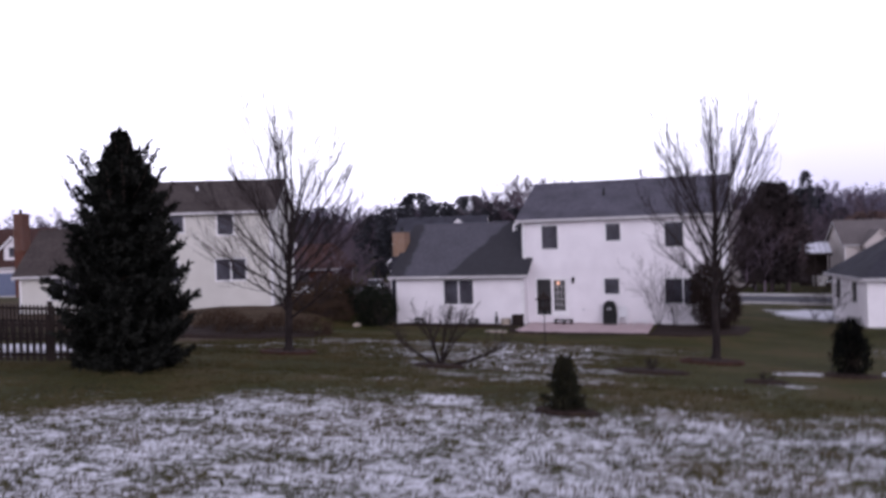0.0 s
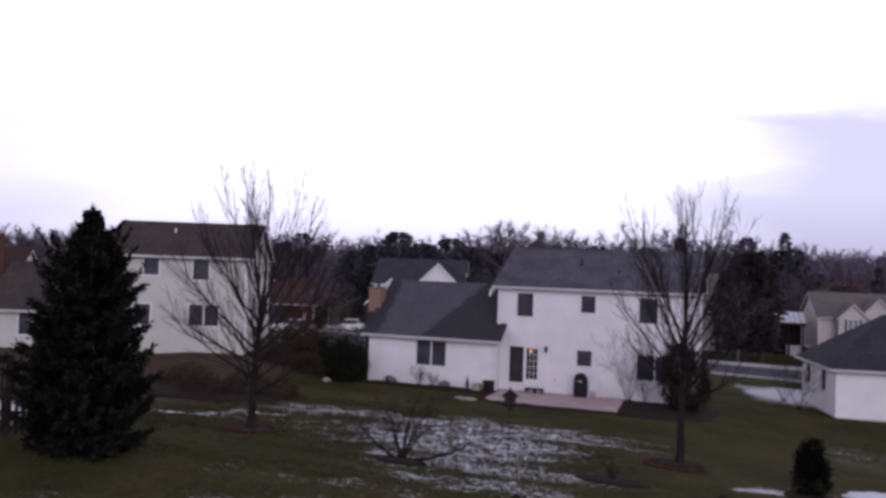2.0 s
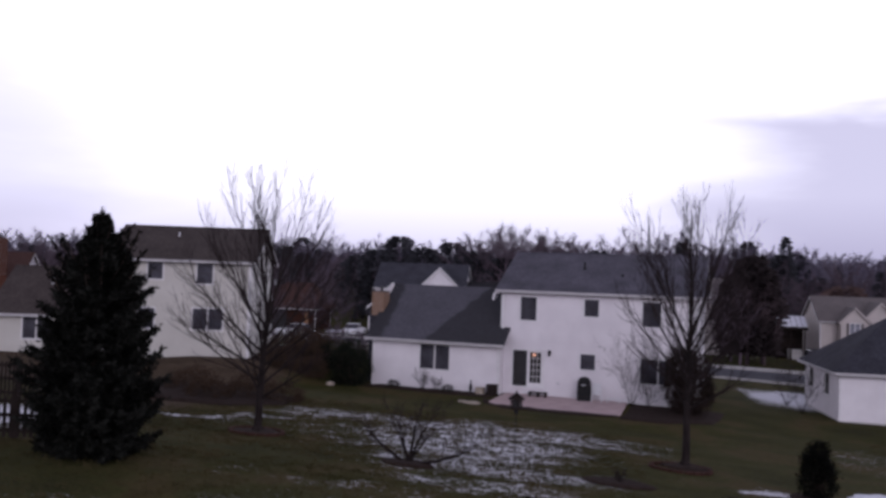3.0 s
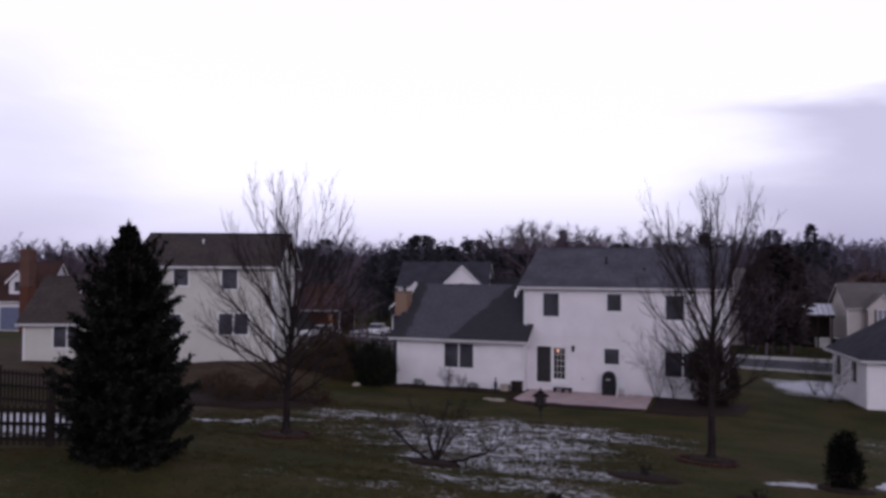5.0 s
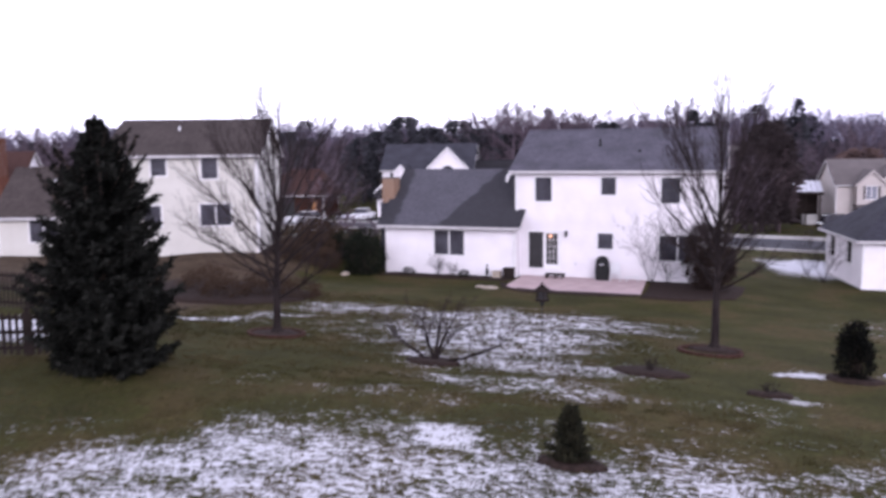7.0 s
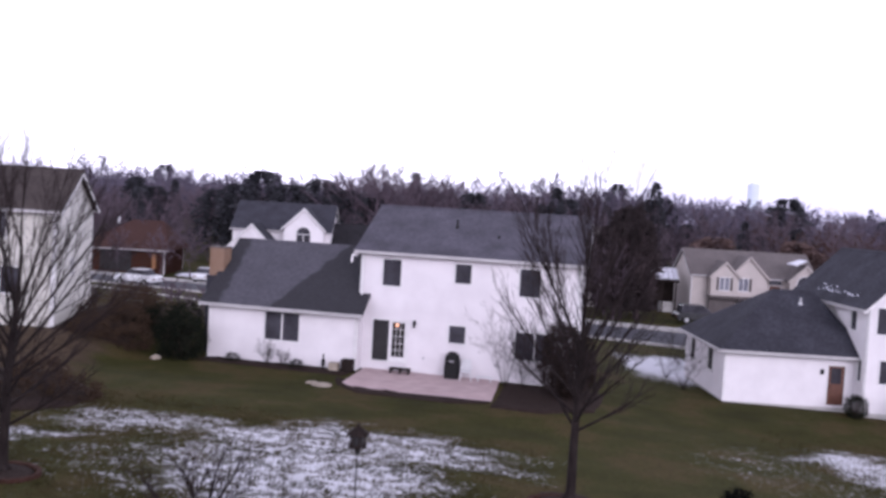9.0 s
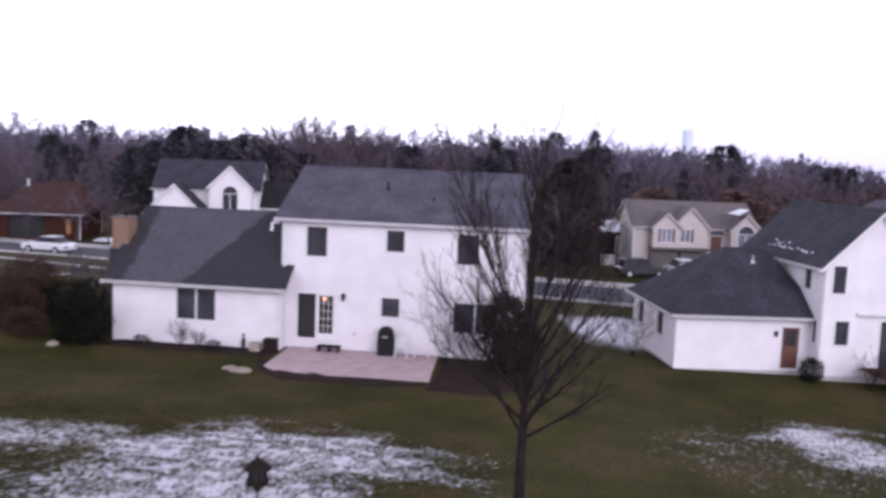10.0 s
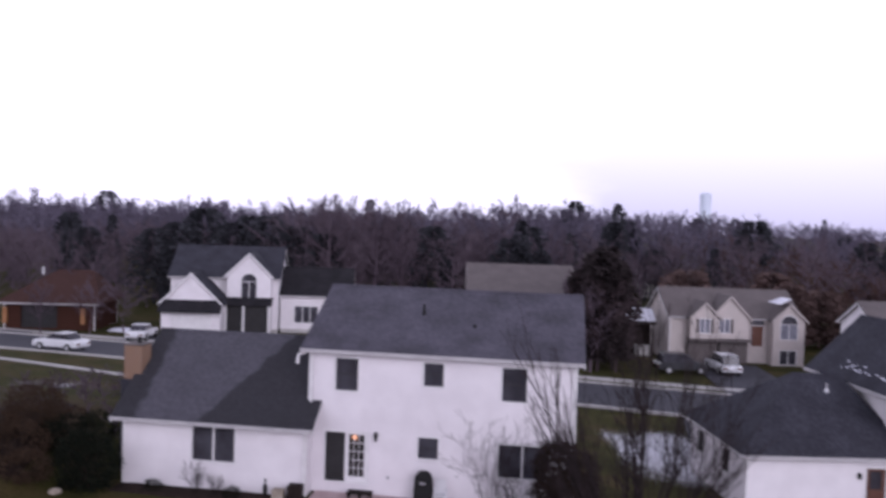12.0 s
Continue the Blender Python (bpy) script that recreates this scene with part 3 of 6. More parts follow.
def box_house(house, w, d, z0, z1, siding, openings, ridge=None, axis="x", names="wall", plinth=True):
    """Four walls round w x d; openings by side; gables where the ridge runs to."""
    for side in ("front", "right", "back", "left"):
        width = w if side in ("front", "back") else d
        top = None
        if ridge and (side in ("left", "right")) == (axis == "x"):
            top = lambda x, width=width: z1 + (ridge - z1) * (1 - abs(2 * x / width - 1))
        siding_wall(house, names, facing(side, w, d), width, z0, z1, openings.get(side, []), siding, top)
    if plinth:
        bm = bmesh.new()
        bm_box(bm, 0.03, w - 0.03, 0.03, d - 0.03, z0 - 1.2, z0)
        part("foundation", bm, M_CONCRETE, house)
    for x in (0, w):
        for y in (0, d):
            bm = bmesh.new()
            bm_box(bm, x - 0.07 if x else -0.03, x + 0.03 if x else 0.07, y - 0.07 if y else -0.03, y + 0.03 if y else 0.07, z0, z1)
            part("corner_board", bm, M_TRIM, house)
    # dark box added inside so that no daylight crosses the house
    bm = bmesh.new()
    bm_box(bm, 0.3, w - 0.3, 0.3, d - 0.3, z0, z1 - 0.05)
    part("interior_blocker", bm, M_SCREEN, house)


def hip_roof(parent, x0, x1, y0, y1, z_eave, z_ridge, material, over=0.4, hip_left=True, hip_right=False):
    """A hip roof: front, back and end slopes as slabs, gutters round the eaves."""
    yr = (y0 + y1) / 2
    k = (z_ridge - z_eave) / (yr - y0)
    xa, xb, ya, yb, ze = x0 - over, x1 + (over if hip_right else 0.0), y0 - over, y1 + over, z_eave - k * over + 0.14
    zr = z_ridge + 0.14
    ra = xa + (yr - ya) if hip_left else xa
    rb = xb - (yr - ya) * 0.42 if hip_right else xb
    slopes = [[(xa, ya, ze), (xb, ya, ze), (rb, yr, zr), (ra, yr, zr)], [(xb, yb, ze), (xa, yb, ze), (ra, yr, zr), (rb, yr, zr)]]
    if hip_left:
        slopes.append([(xa, yb, ze), (xa, ya, ze), (ra, yr, zr)])
    if hip_right:
        slopes.append([(xb, ya, ze), (xb, yb, ze), (rb, yr, zr)])
    for s in slopes:
        bm = bmesh.new()
        bm_prism(bm, s, (0, 0, -0.12))
        part("roof", bm, material, parent)
    runs = [(xa, xb, ya - 0.09, ya + 0.03), (xa, xb, yb - 0.03, yb + 0.09), (xa - 0.09, xa + 0.03, ya + 0.031, yb - 0.031)]
    for r in runs:
        bm = bmesh.new()
        bm_box(bm, *r, ze - 0.17, ze - 0.03)
        part("gutter", bm, M_GUTTER, parent)


def panel_door(parent, m, x0, x1, z0, z1, material, lights=True):
    t = 0.06
    bm = bmesh.new()
    bm_box(bm, x0 - t, x0, -0.03, 0.1, z0, z1 + t, m)
    bm_box(bm, x1, x1 + t, -0.03, 0.1, z0, z1 + t, m)
    bm_box(bm, x0, x1, -0.03, 0.1, z1, z1 + t, m)
    d = part("door_frame", bm, M_TRIM, parent)
    bm = bmesh.new()
    bm_box(bm, x0, x1, 0.03, 0.08, z0, z1, m)
    leaf = part("door_leaf", bm, material, d)
    w = x1 - x0
    if lights:
        bm = bmesh.new()
        bm_box(bm, x0 + 0.2 * w, x1 - 0.2 * w, 0.022, 0.031, z0 + 0.55 * (z1 - z0), z1 - 0.12, m)
        part("pane", bm, M_GLASS, d)
    for a in (0.14, 0.54):
        bm = bmesh.new()
        bm_box(bm, x0 + a * w, x0 + (a + 0.32) * w, 0.02, 0.032, z0 + 0.15, z0 + 0.45 * (z1 - z0), m)
        part("door_panel", bm, material, d)
    bm = bmesh.new()
    bm_tube(bm, m @ Vector((x0 + 0.07, 0.03, z0 + 1.0)), m @ Vector((x0 + 0.07, -0.05, z0 + 1.0)), 0.03, 0.03, 8)
    part("door_knob", bm, M_BLACK, d)
    return d


def shutters(parent, m, x0, x1, z0, z1, material, width=0.36):
    for a, b in ((x0 - 0.08 - width, x0 - 0.08), (x1 + 0.08, x1 + 0.08 + width)):
        bm = bmesh.new()
        bm_box(bm, a, b, -0.05, -0.013, z0, z1, m)
        n = int((z1 - z0) / 0.09)
        for k in range(n):
            z = z0 + 0.05 + (z1 - z0 - 0.1) * k / n
            bm_box(bm, a + 0.04, b - 0.04, -0.062, -0.05, z, z + 0.05, m)
        part("shutter", bm, material, parent)


def downspout(parent, x, y, z0, z1, material=None):
    bm = bmesh.new()
    bm_box(bm, x - 0.04, x + 0.04, y - 0.085, y - 0.02, z0, z1)
    bm_box(bm, x - 0.04, x + 0.04, y - 0.38, y - 0.085, z0, z0 + 0.07)
    return part("downspout", bm, material or M_TRIM, parent)


def vent_pipe(parent, x, y, z, h=0.45, material=None):
    bm = bmesh.new()
    bm_tube(bm, (x, y, z - 0.3), (x, y, z + h), 0.055, 0.055, 10)
    bm_tube(bm, (x, y, z - 0.1), (x, y, z + 0.08), 0.14, 0.07, 10)
    return part("vent_pipe", bm, material or M_BLACK, parent)


def brick_courses(parent, x0, x1, y0, y1, z0, z1, material, mortar):
    """A brick stack: a mortar core and single bricks laid in running bond round it."""
    bm = bmesh.new()
    bm_box(bm, x0 + 0.012, x1 - 0.012, y0 + 0.012, y1 - 0.012, z0, z1)
    core = part("mortar_core", bm, mortar, parent)
    meshes = {}

    def brick(cx, cy, cz, lx, ly):
        key = (round(lx, 3), round(ly, 3))
        if key not in meshes:
            b = bmesh.new()
            bm_box(b, -lx / 2, lx / 2, -ly / 2, ly / 2, -0.045, 0.045)
            bmesh.ops.bevel(b, geom=[e for e in b.edges if abs(e.verts[0].co.z - e.verts[1].co.z) > 0.05], offset=0.006, segments=1, affect="EDGES")
            me = bpy.data.meshes.new("brick")
            b.to_mesh(me)
            b.free()
            me.materials.append(material)
            meshes[key] = me
        ob = new("brick", meshes[key])
        ob.parent = parent
        ob.location = (cx, cy, cz)

    rows = int((z1 - z0) / 0.102)
    step = (z1 - z0) / rows
    for r in range(rows):
        z = z0 + (r + 0.5) * step
        off = 0.5 if r % 2 else 0.0
        n = max(2, round((x1 - x0) / 0.3))
        edges = [x0] + [x0 + (x1 - x0) * (k + off) / n for k in range(1 if not off else 0, n)] + [x1]
        for a, b in zip(edges[:-1], edges[1:]):
            if b - a > 0.04:
                brick((a + b) / 2, y0 + 0.02, z, b - a - 0.012, 0.06)
        n = max(2, round((y1 - y0) / 0.3))
        edges = [y0 + 0.05] + [y0 + 0.05 + (y1 - y0 - 0.05) * (k + off) / n for k in range(1 if not off else 0, n)] + [y1]
        for a, b in zip(edges[:-1], edges[1:]):
            if b - a > 0.04:
                brick(x1 - 0.02, (a + b) / 2, z, 0.06, b - a - 0.012)
    return core


# ---- the white house with its low wing ----
I4 = Matrix.Identity(4)


def patio_door(parent, x0, x1, z0, z1):
    t = 0.07
    bm = bmesh.new()
    bm_box(bm, x0 - t, x0 + 0.02, -0.04, 0.12, z0, z1 + t)
    bm_box(bm, x1 - 0.02, x1 + t, -0.04, 0.12, z0, z1 + t)
    bm_box(bm, x0 + 0.02, x1 - 0.02, -0.04, 0.12, z1 - 0.02, z1 + t)
    bm_box(bm, x0 - t, x1 + t, -0.06, 0.12, z0 - 0.06, z0)
    f = part("patio_door", bm, M_TRIM, parent, "white sliding patio door with a screen panel")
    xm = (x0 + x1) / 2 - 0.02
    bm = bmesh.new()
    bm_box(bm, x0 + 0.02, xm - 0.04, 0.0, 0.012, z0 + 0.03, z1 - 0.03)
    part("screen", bm, M_SCREEN, f, "dark insect screen")
    # glazed leaf with muntins and the lit lamp inside
    bm = bmesh.new()
    bm_box(bm, xm - 0.04, xm + 0.12, 0.02, 0.07, z0, z1 - 0.02)
    bm_box(bm, x1 - 0.14, x1 - 0.02, 0.02, 0.07, z0, z1 - 0.02)
    bm_box(bm, xm + 0.12, x1 - 0.14, 0.02, 0.07, z1 - 0.10, z1 - 0.02)
    bm_box(bm, xm + 0.12, x1 - 0.14, 0.02, 0.07, z0, z0 + 0.22)
    leaf = part("door_leaf", bm, M_TRIM, f)
    a, b, c, d = xm + 0.12, x1 - 0.14, z0 + 0.22, z1 - 0.10
    bm = bmesh.new()
    bm_box(bm, a, b, 0.043, 0.049, c, d)
    pane = part("pane", bm, M_CLEAR, f, "clear glass")
    pane.visible_shadow = False
    for i in range(1, 3):
        g = a + (b - a) * i / 3
        bm = bmesh.new()
        bm_box(bm, g - 0.011, g + 0.011, 0.028, 0.042, c, d)
        part("muntin", bm, M_TRIM, f)
    for i in range(1, 5):
        g = c + (d - c) * i / 5
        bm = bmesh.new()
        bm_box(bm, a, b, 0.026, 0.0415, g - 0.011, g + 0.011)
        part("muntin", bm, M_TRIM, f)
    bm = bmesh.new()
    bmesh.ops.create_uvsphere(bm, u_segments=12, v_segments=8, radius=0.10, matrix=Matrix.Translation((a + 0.2, 0.2, d - 0.16)))
    part("lamp_globe", bm, M_LIT, f, "lit orange lamp behind the glass")
    bm = bmesh.new()
    bm_tube(bm, (a + 0.2, 0.2, d - 0.07), (a + 0.2, 0.2, d + 0.03), 0.012, 0.012, 6)
    part("lamp_rod", bm, M_BLACK, f)
    return f


def white_house():
    X0, X1, Y0, D = 5.25, 15.95, 48.0, 8.4
    h = thing("house", pose(X0, Y0, 0), "white two-storey vinyl-sided house with grey shingle roof", "house")
    w = X1 - X0
    ops = [(6.33 - X0, 7.28 - X0, 4.16, 5.5), (9.93 - X0, 10.75 - X0, 4.53, 5.5), (13.05 - X0, 14.05 - X0, 4.12, 5.48), (9.78 - X0, 10.62 - X0, 1.62, 2.5), (13.0 - X0, 14.9 - X0, 1.1, 2.45)]
    door = (5.98 - X0, 7.74 - X0, 0.48, 2.5)
    box_house(h, w, D, 0.0, 5.9, M_SIDING, {"front": ops + [door]}, ridge=7.95)
    gable_roof(h, 0, w, 0, D, 5.9, 7.95, material=M_ROOF)
    for k, o in enumerate(ops):
        window_unit(h, I4, *o, sashes=2 if k == 4 else 1, hung=k != 4, glass=M_GLASS)
    patio_door(h, *door)
    vent_pipe(h, 4.25, 2.3, 7.18, 0.40)
    vent_pipe(h, 6.5, 1.6, 6.8, 0.12)
    downspout(h, 0.12, -0.03, 0.05, 5.75)
    downspout(h, w - 0.12, -0.03, 0.05, 5.75)
    bm = bmesh.new()
    bm_box(bm, 8.55 - X0, 8.67 - X0, -0.06, -0.012, 0.72, 0.84)
    part("outlet_cover", bm, M_GALV, h)
    bm = bmesh.new()
    bm_box(bm, 8.03 - X0, 8.15 - X0, -0.05, -0.012, 2.36, 2.56)
    lan = part("wall_lantern", bm, M_BLACK, h, "black wall lantern with glass cage")
    bm = bmesh.new()
    bm_tube(bm, (8.09 - X0, -0.15, 2.24), (8.09 - X0, -0.15, 2.48), 0.055, 0.085, 6)
    part("lantern_cage", bm, M_BLACK, lan)
    bm = bmesh.new()
    bm_tube(bm, (8.09 - X0, -0.15, 2.48), (8.09 - X0, -0.15, 2.62), 0.105, 0.015, 6)
    part("lantern_cap", bm, M_BLACK, lan)
    # wing
    WX0, WX1, WY0, WD = -2.3, 5.45, 47.2, 7.6
    g = thing("house_wing", pose(WX0, WY0, 0), "white single-storey wing with a grey shingle roof, darker at both ends", "house wing")
    ww = WX1 - WX0
    gw = (0.66 - WX0, 2.48 - WX0, 1.12, 2.55)
    box_house(g, ww, WD, 0.0, 3.0, M_SIDING, {"front": [gw]}, ridge=5.7)
    gable_roof(g, 0, ww, 0, WD, 3.0, 5.7, material=M_ROOF_WING, rake=0.35, over=0.45)
    window_unit(g, I4, *gw, sashes=2, hung=False)
    downspout(g, ww - 0.1, -0.03, 0.05, 2.7)
    vent_pipe(g, 6.55, 3.1, 5.15, 0.3, M_GALV)
    # brick chimney on the outer gable
    c = thing("chimney", pose(WX0 - 0.86, WY0 + 1.45, 0), "tan brick chimney on a grey-clad base with a dark flue cap", "chimney")
    brick_courses(c, 0, 0.78, 0, 0.85, 3.95, 5.38, M_CHIM, M_CONCRETE)
    bm = bmesh.new()
    bm_box(bm, -0.08, 0.80, -0.08, 0.93, -0.2, 3.9)
    bm_prism(bm, [(-0.12, -0.12, 3.9), (0.80, -0.12, 3.9), (0.80, 0.97, 3.9), (-0.12, 0.97, 3.9)], (0, 0, 0.05))
    part("chimney_base", bm, M_ROOF_SLATE, c, "blue-grey clad chimney base")
    bm = bmesh.new()
    bm_box(bm, -0.04, 0.82, -0.04, 0.89, 5.38, 5.45)
    part("chimney_cap", bm, M_ROOF_TAN, c)
    bm = bmesh.new()
    bm_tube(bm, (0.45, 0.45, 5.45), (0.45, 0.45, 5.62), 0.08, 0.08, 12)
    bm_tube(bm, (0.45, 0.45, 5.63), (0.45, 0.45, 5.70), 0.12, 0.09, 12)
    part("flue", bm, M_BLACK, c)

    e = thing("downspout", pose(4.9, 47.55, 5.55), "short white downspout elbow over the wing roof", "downspout")
    bm = bmesh.new()
    bm_tube(bm, (0.22, 0.3, 0.12), (0, 0, 0.05), 0.05, 0.05, 10)
    bm_tube(bm, (0, 0, 0.06), (-0.02, -0.05, -0.30), 0.05, 0.06, 10)
    part("elbow", bm, M_TRIM, e)


white_house()


def patio():
    bm = bmesh.new()
    bm_prism(bm, [(5.65, 47.93, 0.05), (5.72, 44.3, 0.05), (7.0, 43.0, 0.05), (11.0, 42.75, 0.05), (12.6, 43.6, 0.05), (12.4, 47.93, 0.05)], (0, 0, -0.25))
    tagged(part("patio", bm, M_PATIO, None, bevel=0.015), "pinkish concrete patio slab behind the house", "patio", kind="structure")


patio()


def bed(name, outline, h, label, seed=0, mound=0.0):
    """A mulch bed: an uneven low mound within an outline, following the ground."""
    rnd = random.Random(seed)
    bm = bmesh.new()
    n = len(outline)
    cx, cy = sum(p[0] for p in outline) / n, sum(p[1] for p in outline) / n
    rings = []
    dense = []
    for k in range(n):
        a, b = outline[k], outline[(k + 1) % n]
        m = max(1, int(math.dist(a, b) / 0.35))
        dense += [(a[0] + (b[0] - a[0]) * j / m, a[1] + (b[1] - a[1]) * j / m) for j in range(m)]
    for f, up in ((1.0, -0.06), (0.97, 0.5), (0.8, 0.9), (0.5, 1.0)):
        ring = []
        for x, y in dense:
            px, py = cx + (x - cx) * f + rnd.uniform(-0.05, 0.05), cy + (y - cy) * f + rnd.uniform(-0.05, 0.05)
            ring.append(bm.verts.new((px, py, gz(px, py) + (h * up + rnd.uniform(-0.02, 0.02) + mound * (1 - f) if up > 0 else -0.08))))
        rings.append(ring)
    for r, s in zip(rings[:-1], rings[1:]):
        for k in range(len(r)):
            j = (k + 1) % len(r)
            bm.faces.new((r[k], r[j], s[j], s[k]))
    c = bm.verts.new((cx, cy, gz(cx, cy) + h + mound))
    for k in range(len(rings[-1])):
        bm.faces.new((rings[-1][k], rings[-1][(k + 1) % len(rings[-1])], c))
    ob = part(name, bm, M_MULCH, None)
    for p in ob.data.polygons:
        p.use_smooth = True
    return tagged(ob, label, "mulch bed")


def ring(cx, cy, rx, ry, n=14):
    return [(cx + rx * math.cos(k * math.tau / n), cy + ry * math.sin(k * math.tau / n)) for k in range(n)]


bed("mulch_bed", [(-2.4, 46.0), (5.4, 45.7), (5.55, 47.1), (-2.4, 47.1)], 0.07, "dark mulch bed along the wing wall", 1)
bed("mulch_bed", [(12.7, 42.0), (15.0, 42.0), (17.0, 43.6), (17.4, 47.6), (12.7, 47.85)], 0.08, "dark mulch bed at the house corner", 2)
bed("mulch_bed", [(5.0, 45.4), (5.5, 43.9), (6.9, 42.3), (11.1, 42.2), (12.5, 42.9), (12.7, 43.5), (11.0, 42.7), (7.0, 42.9), (5.7, 44.3)], 0.03, "thin mulch edging round the patio", 3)


# ---- the cream house to the west ----
def west_house():
    ang = 23.0
    base = pose(-16.35, 40.7, 0, 0, 0, ang)
    h = thing("house", base, "cream two-storey house with brown shingle roof", "house")
    w, d, z0, z1 = 8.3, 8.0, 0.75, 6.95
    ops = [(5.15, 6.1, 5.55, 6.75), (5.0, 6.75, 2.9, 4.15), (2.35, 3.25, 5.75, 6.75), (1.9, 2.85, 2.9, 4.1)]
    side = [(3.0, 3.8, 3.6, 4.4)]
    box_house(h, w, d, z0, z1, M_CREAM, {"front": ops, "right": side}, ridge=8.85)
    gable_roof(h, 0, w, 0, d, z1, 8.85, material=M_ROOF_BROWN)
    for k, o in enumerate(ops):
        window_unit(h, I4, *o, sashes=2 if k == 1 else 1, hung=k != 1)
    window_unit(h, facing("right", w, d), *side[0])
    vent_pipe(h, 3.4, 2.6, 8.2, 0.4, M_GALV)
    downspout(h, w - 0.1, -0.03, 0.8, 6.8)
    g = thing("house_wing", base @ pose(-6.8, 1.2, 0), "cream single-storey wing with brown shingle roof", "house wing")
    gops = [(1.75, 3.35, 2.0, 3.4)]
    box_house(g, 6.7, 6.8, 0.9, 3.6, M_CREAM, {"front": gops}, ridge=6.1)
    gable_roof(g, 0, 6.7, 0, 6.8, 3.6, 6.1, material=M_ROOF_BROWN)
    window_unit(g, I4, *gops[0], sashes=2, hung=False)
    vent_pipe(g, 2.6, 2.0, 5.3, 0.3, M_GALV)


west_house()


# ---- the white house to the east: hip-roofed garage and a gabled front ----
EAST = pose(22.9, 50.1, 0.6, 0, 0, 9.9) @ Matrix.Scale(0.93, 4) @ pose(-24.15, -50.5, 0)


def east_house():
    g = thing("garage_wing", EAST @ pose(24.15, 50.5, 0), "white garage wing with hipped grey roof", "garage")
    w, d, z0, z1 = 6.95, 7.0, -0.95, 1.95
    wins = [(0.9, 1.8, 0.2, 1.45), (4.2, 5.1, 0.2, 1.45)]
    door = (5.3, 6.15, -0.85, 1.2)
    box_house(g, w, d, z0, z1, M_SIDING, {"front": [door], "left": wins})
    hip_roof(g, 0, w, 0, d, z1, 4.6, M_ROOF_SLATE, hip_right=True)
    L = facing("left", w, d)
    for o in wins:
        window_unit(g, L, *o, glass=M_SCREEN)
    panel_door(g, I4, *door, M_RUST)
    vent_pipe(g, 4.7, 2.6, 4.1, 0.3, M_GALV)
    bm = bmesh.new()
    bm_box(bm, 4.9, 5.02, -0.14, -0.012, 0.75, 1.0)
    part("door_light", bm, M_BLACK, g)
    h = thing("house", EAST @ pose(30.8, 49.6, 0), "white two-storey house with a front gable and recessed porch", "house")
    w2, d2, t0, t1 = 5.1, 8.6, -0.95, 4.5
    recess = (1.8, 4.95, -0.75, 2.1)
    ops = [(0.45, 1.12, 3.05, 4.4), (3.4, 4.2, 3.4, 4.4), (0.75, 1.45, 0.55, 1.75), recess]
    left = [(6.8, 7.5, 3.05, 4.4), (7.9, 8.35, 0.55, 1.75)]
    box_house(h, w2, d2, t0, t1, M_SIDING, {"front": ops, "left": left}, ridge=7.0, axis="y")
    gable_roof(h, 0, w2, 0, d2, t1, 7.0, material=M_ROOF_SLATE, axis="y")
    for o in ops[:3]:
        window_unit(h, I4, *o)
    for o in left:
        window_unit(h, facing("left", w2, d2), *o)
    # the porch: back wall with a sliding door, floor, soffit and cheeks
    slide = (1.35, 2.85, -0.6, 1.75)
    back = pose(1.8, 0.24, 0)
    siding_wall(h, "porch_wall", back, 3.15, -0.75, 2.1, [slide], M_SIDING)
    window_unit(h, back, *slide, sashes=2, hung=False, name="sliding_door")
    for x0, x1, z0b, z1b, nm in ((1.7, 5.05, 2.1, 2.2, "porch_soffit"), (1.7, 5.05, -0.95, -0.75, "porch_floor"), (1.68, 1.8, -0.75, 2.1, "porch_cheek"), (4.95, 5.06, -0.75, 2.1, "porch_cheek")):
        bm = bmesh.new()
        bm_box(bm, x0, x1, 0.165, 0.42, z0b, z1b)
        part(nm, bm, M_TRIM, h)
    bm = bmesh.new()
    bm_box(bm, 1.75, w2 + 0.1, -0.10, -0.02, 2.05, 2.2)
    part("porch_beam", bm, M_TRIM, h)
    downspout(h, 0.06, -0.03, -0.9, 4.4)
    flakes = random.Random(8)
    k2 = (7.0 - t1) / (w2 / 2)
    for k in range(24):
        y = flakes.uniform(1.6, 6.2)
        x = 0.10 + 0.09 * (y - 1.6) * flakes.random() ** 1.6 + 0.08 * flakes.random()
        n = 9
        rr = [flakes.uniform(0.35, 1.0) for _ in range(n)]
        rx, ry = flakes.uniform(0.010, 0.030), flakes.uniform(0.08, 0.26)
        bm = bmesh.new()
        rim = [(x + rx * rr[j] * math.cos(j * math.tau / n), y + ry * rr[j] * math.sin(j * math.tau / n)) for j in range(n)]
        bm_prism(bm, [(a, c, t1 + k2 * a + 0.165) for a, c in rim], (0, 0, 0.02))
        part("snow_patch", bm, M_SNOW, h, "thin old snow on the shingles")
    r = thing("house_wing", EAST @ pose(35.95, 51.0, 0), "white rear wing under a grey gable roof", "house wing")
    box_house(r, 9.5, 8.5, -0.95, 4.3, M_SIDING, {"front": [(1.6, 2.6, 2.5, 3.9)]}, ridge=6.6)
    gable_roof(r, 0, 9.5, 0, 8.5, 4.3, 6.6, material=M_ROOF_SLATE)
    window_unit(r, I4, 1.6, 2.6, 2.5, 3.9)
    # low timber deck
    dk = thing("deck", EAST @ pose(32.9, 47.25, -0.95), "red-stained timber deck with railing", "deck")
    for k in range(15):
        bm = bmesh.new()
        bm_box(bm, 0, 5.6, k * 0.155, k * 0.155 + 0.145, 0.42, 0.46)
        part("deck_board", bm, M_REDWOOD, dk)
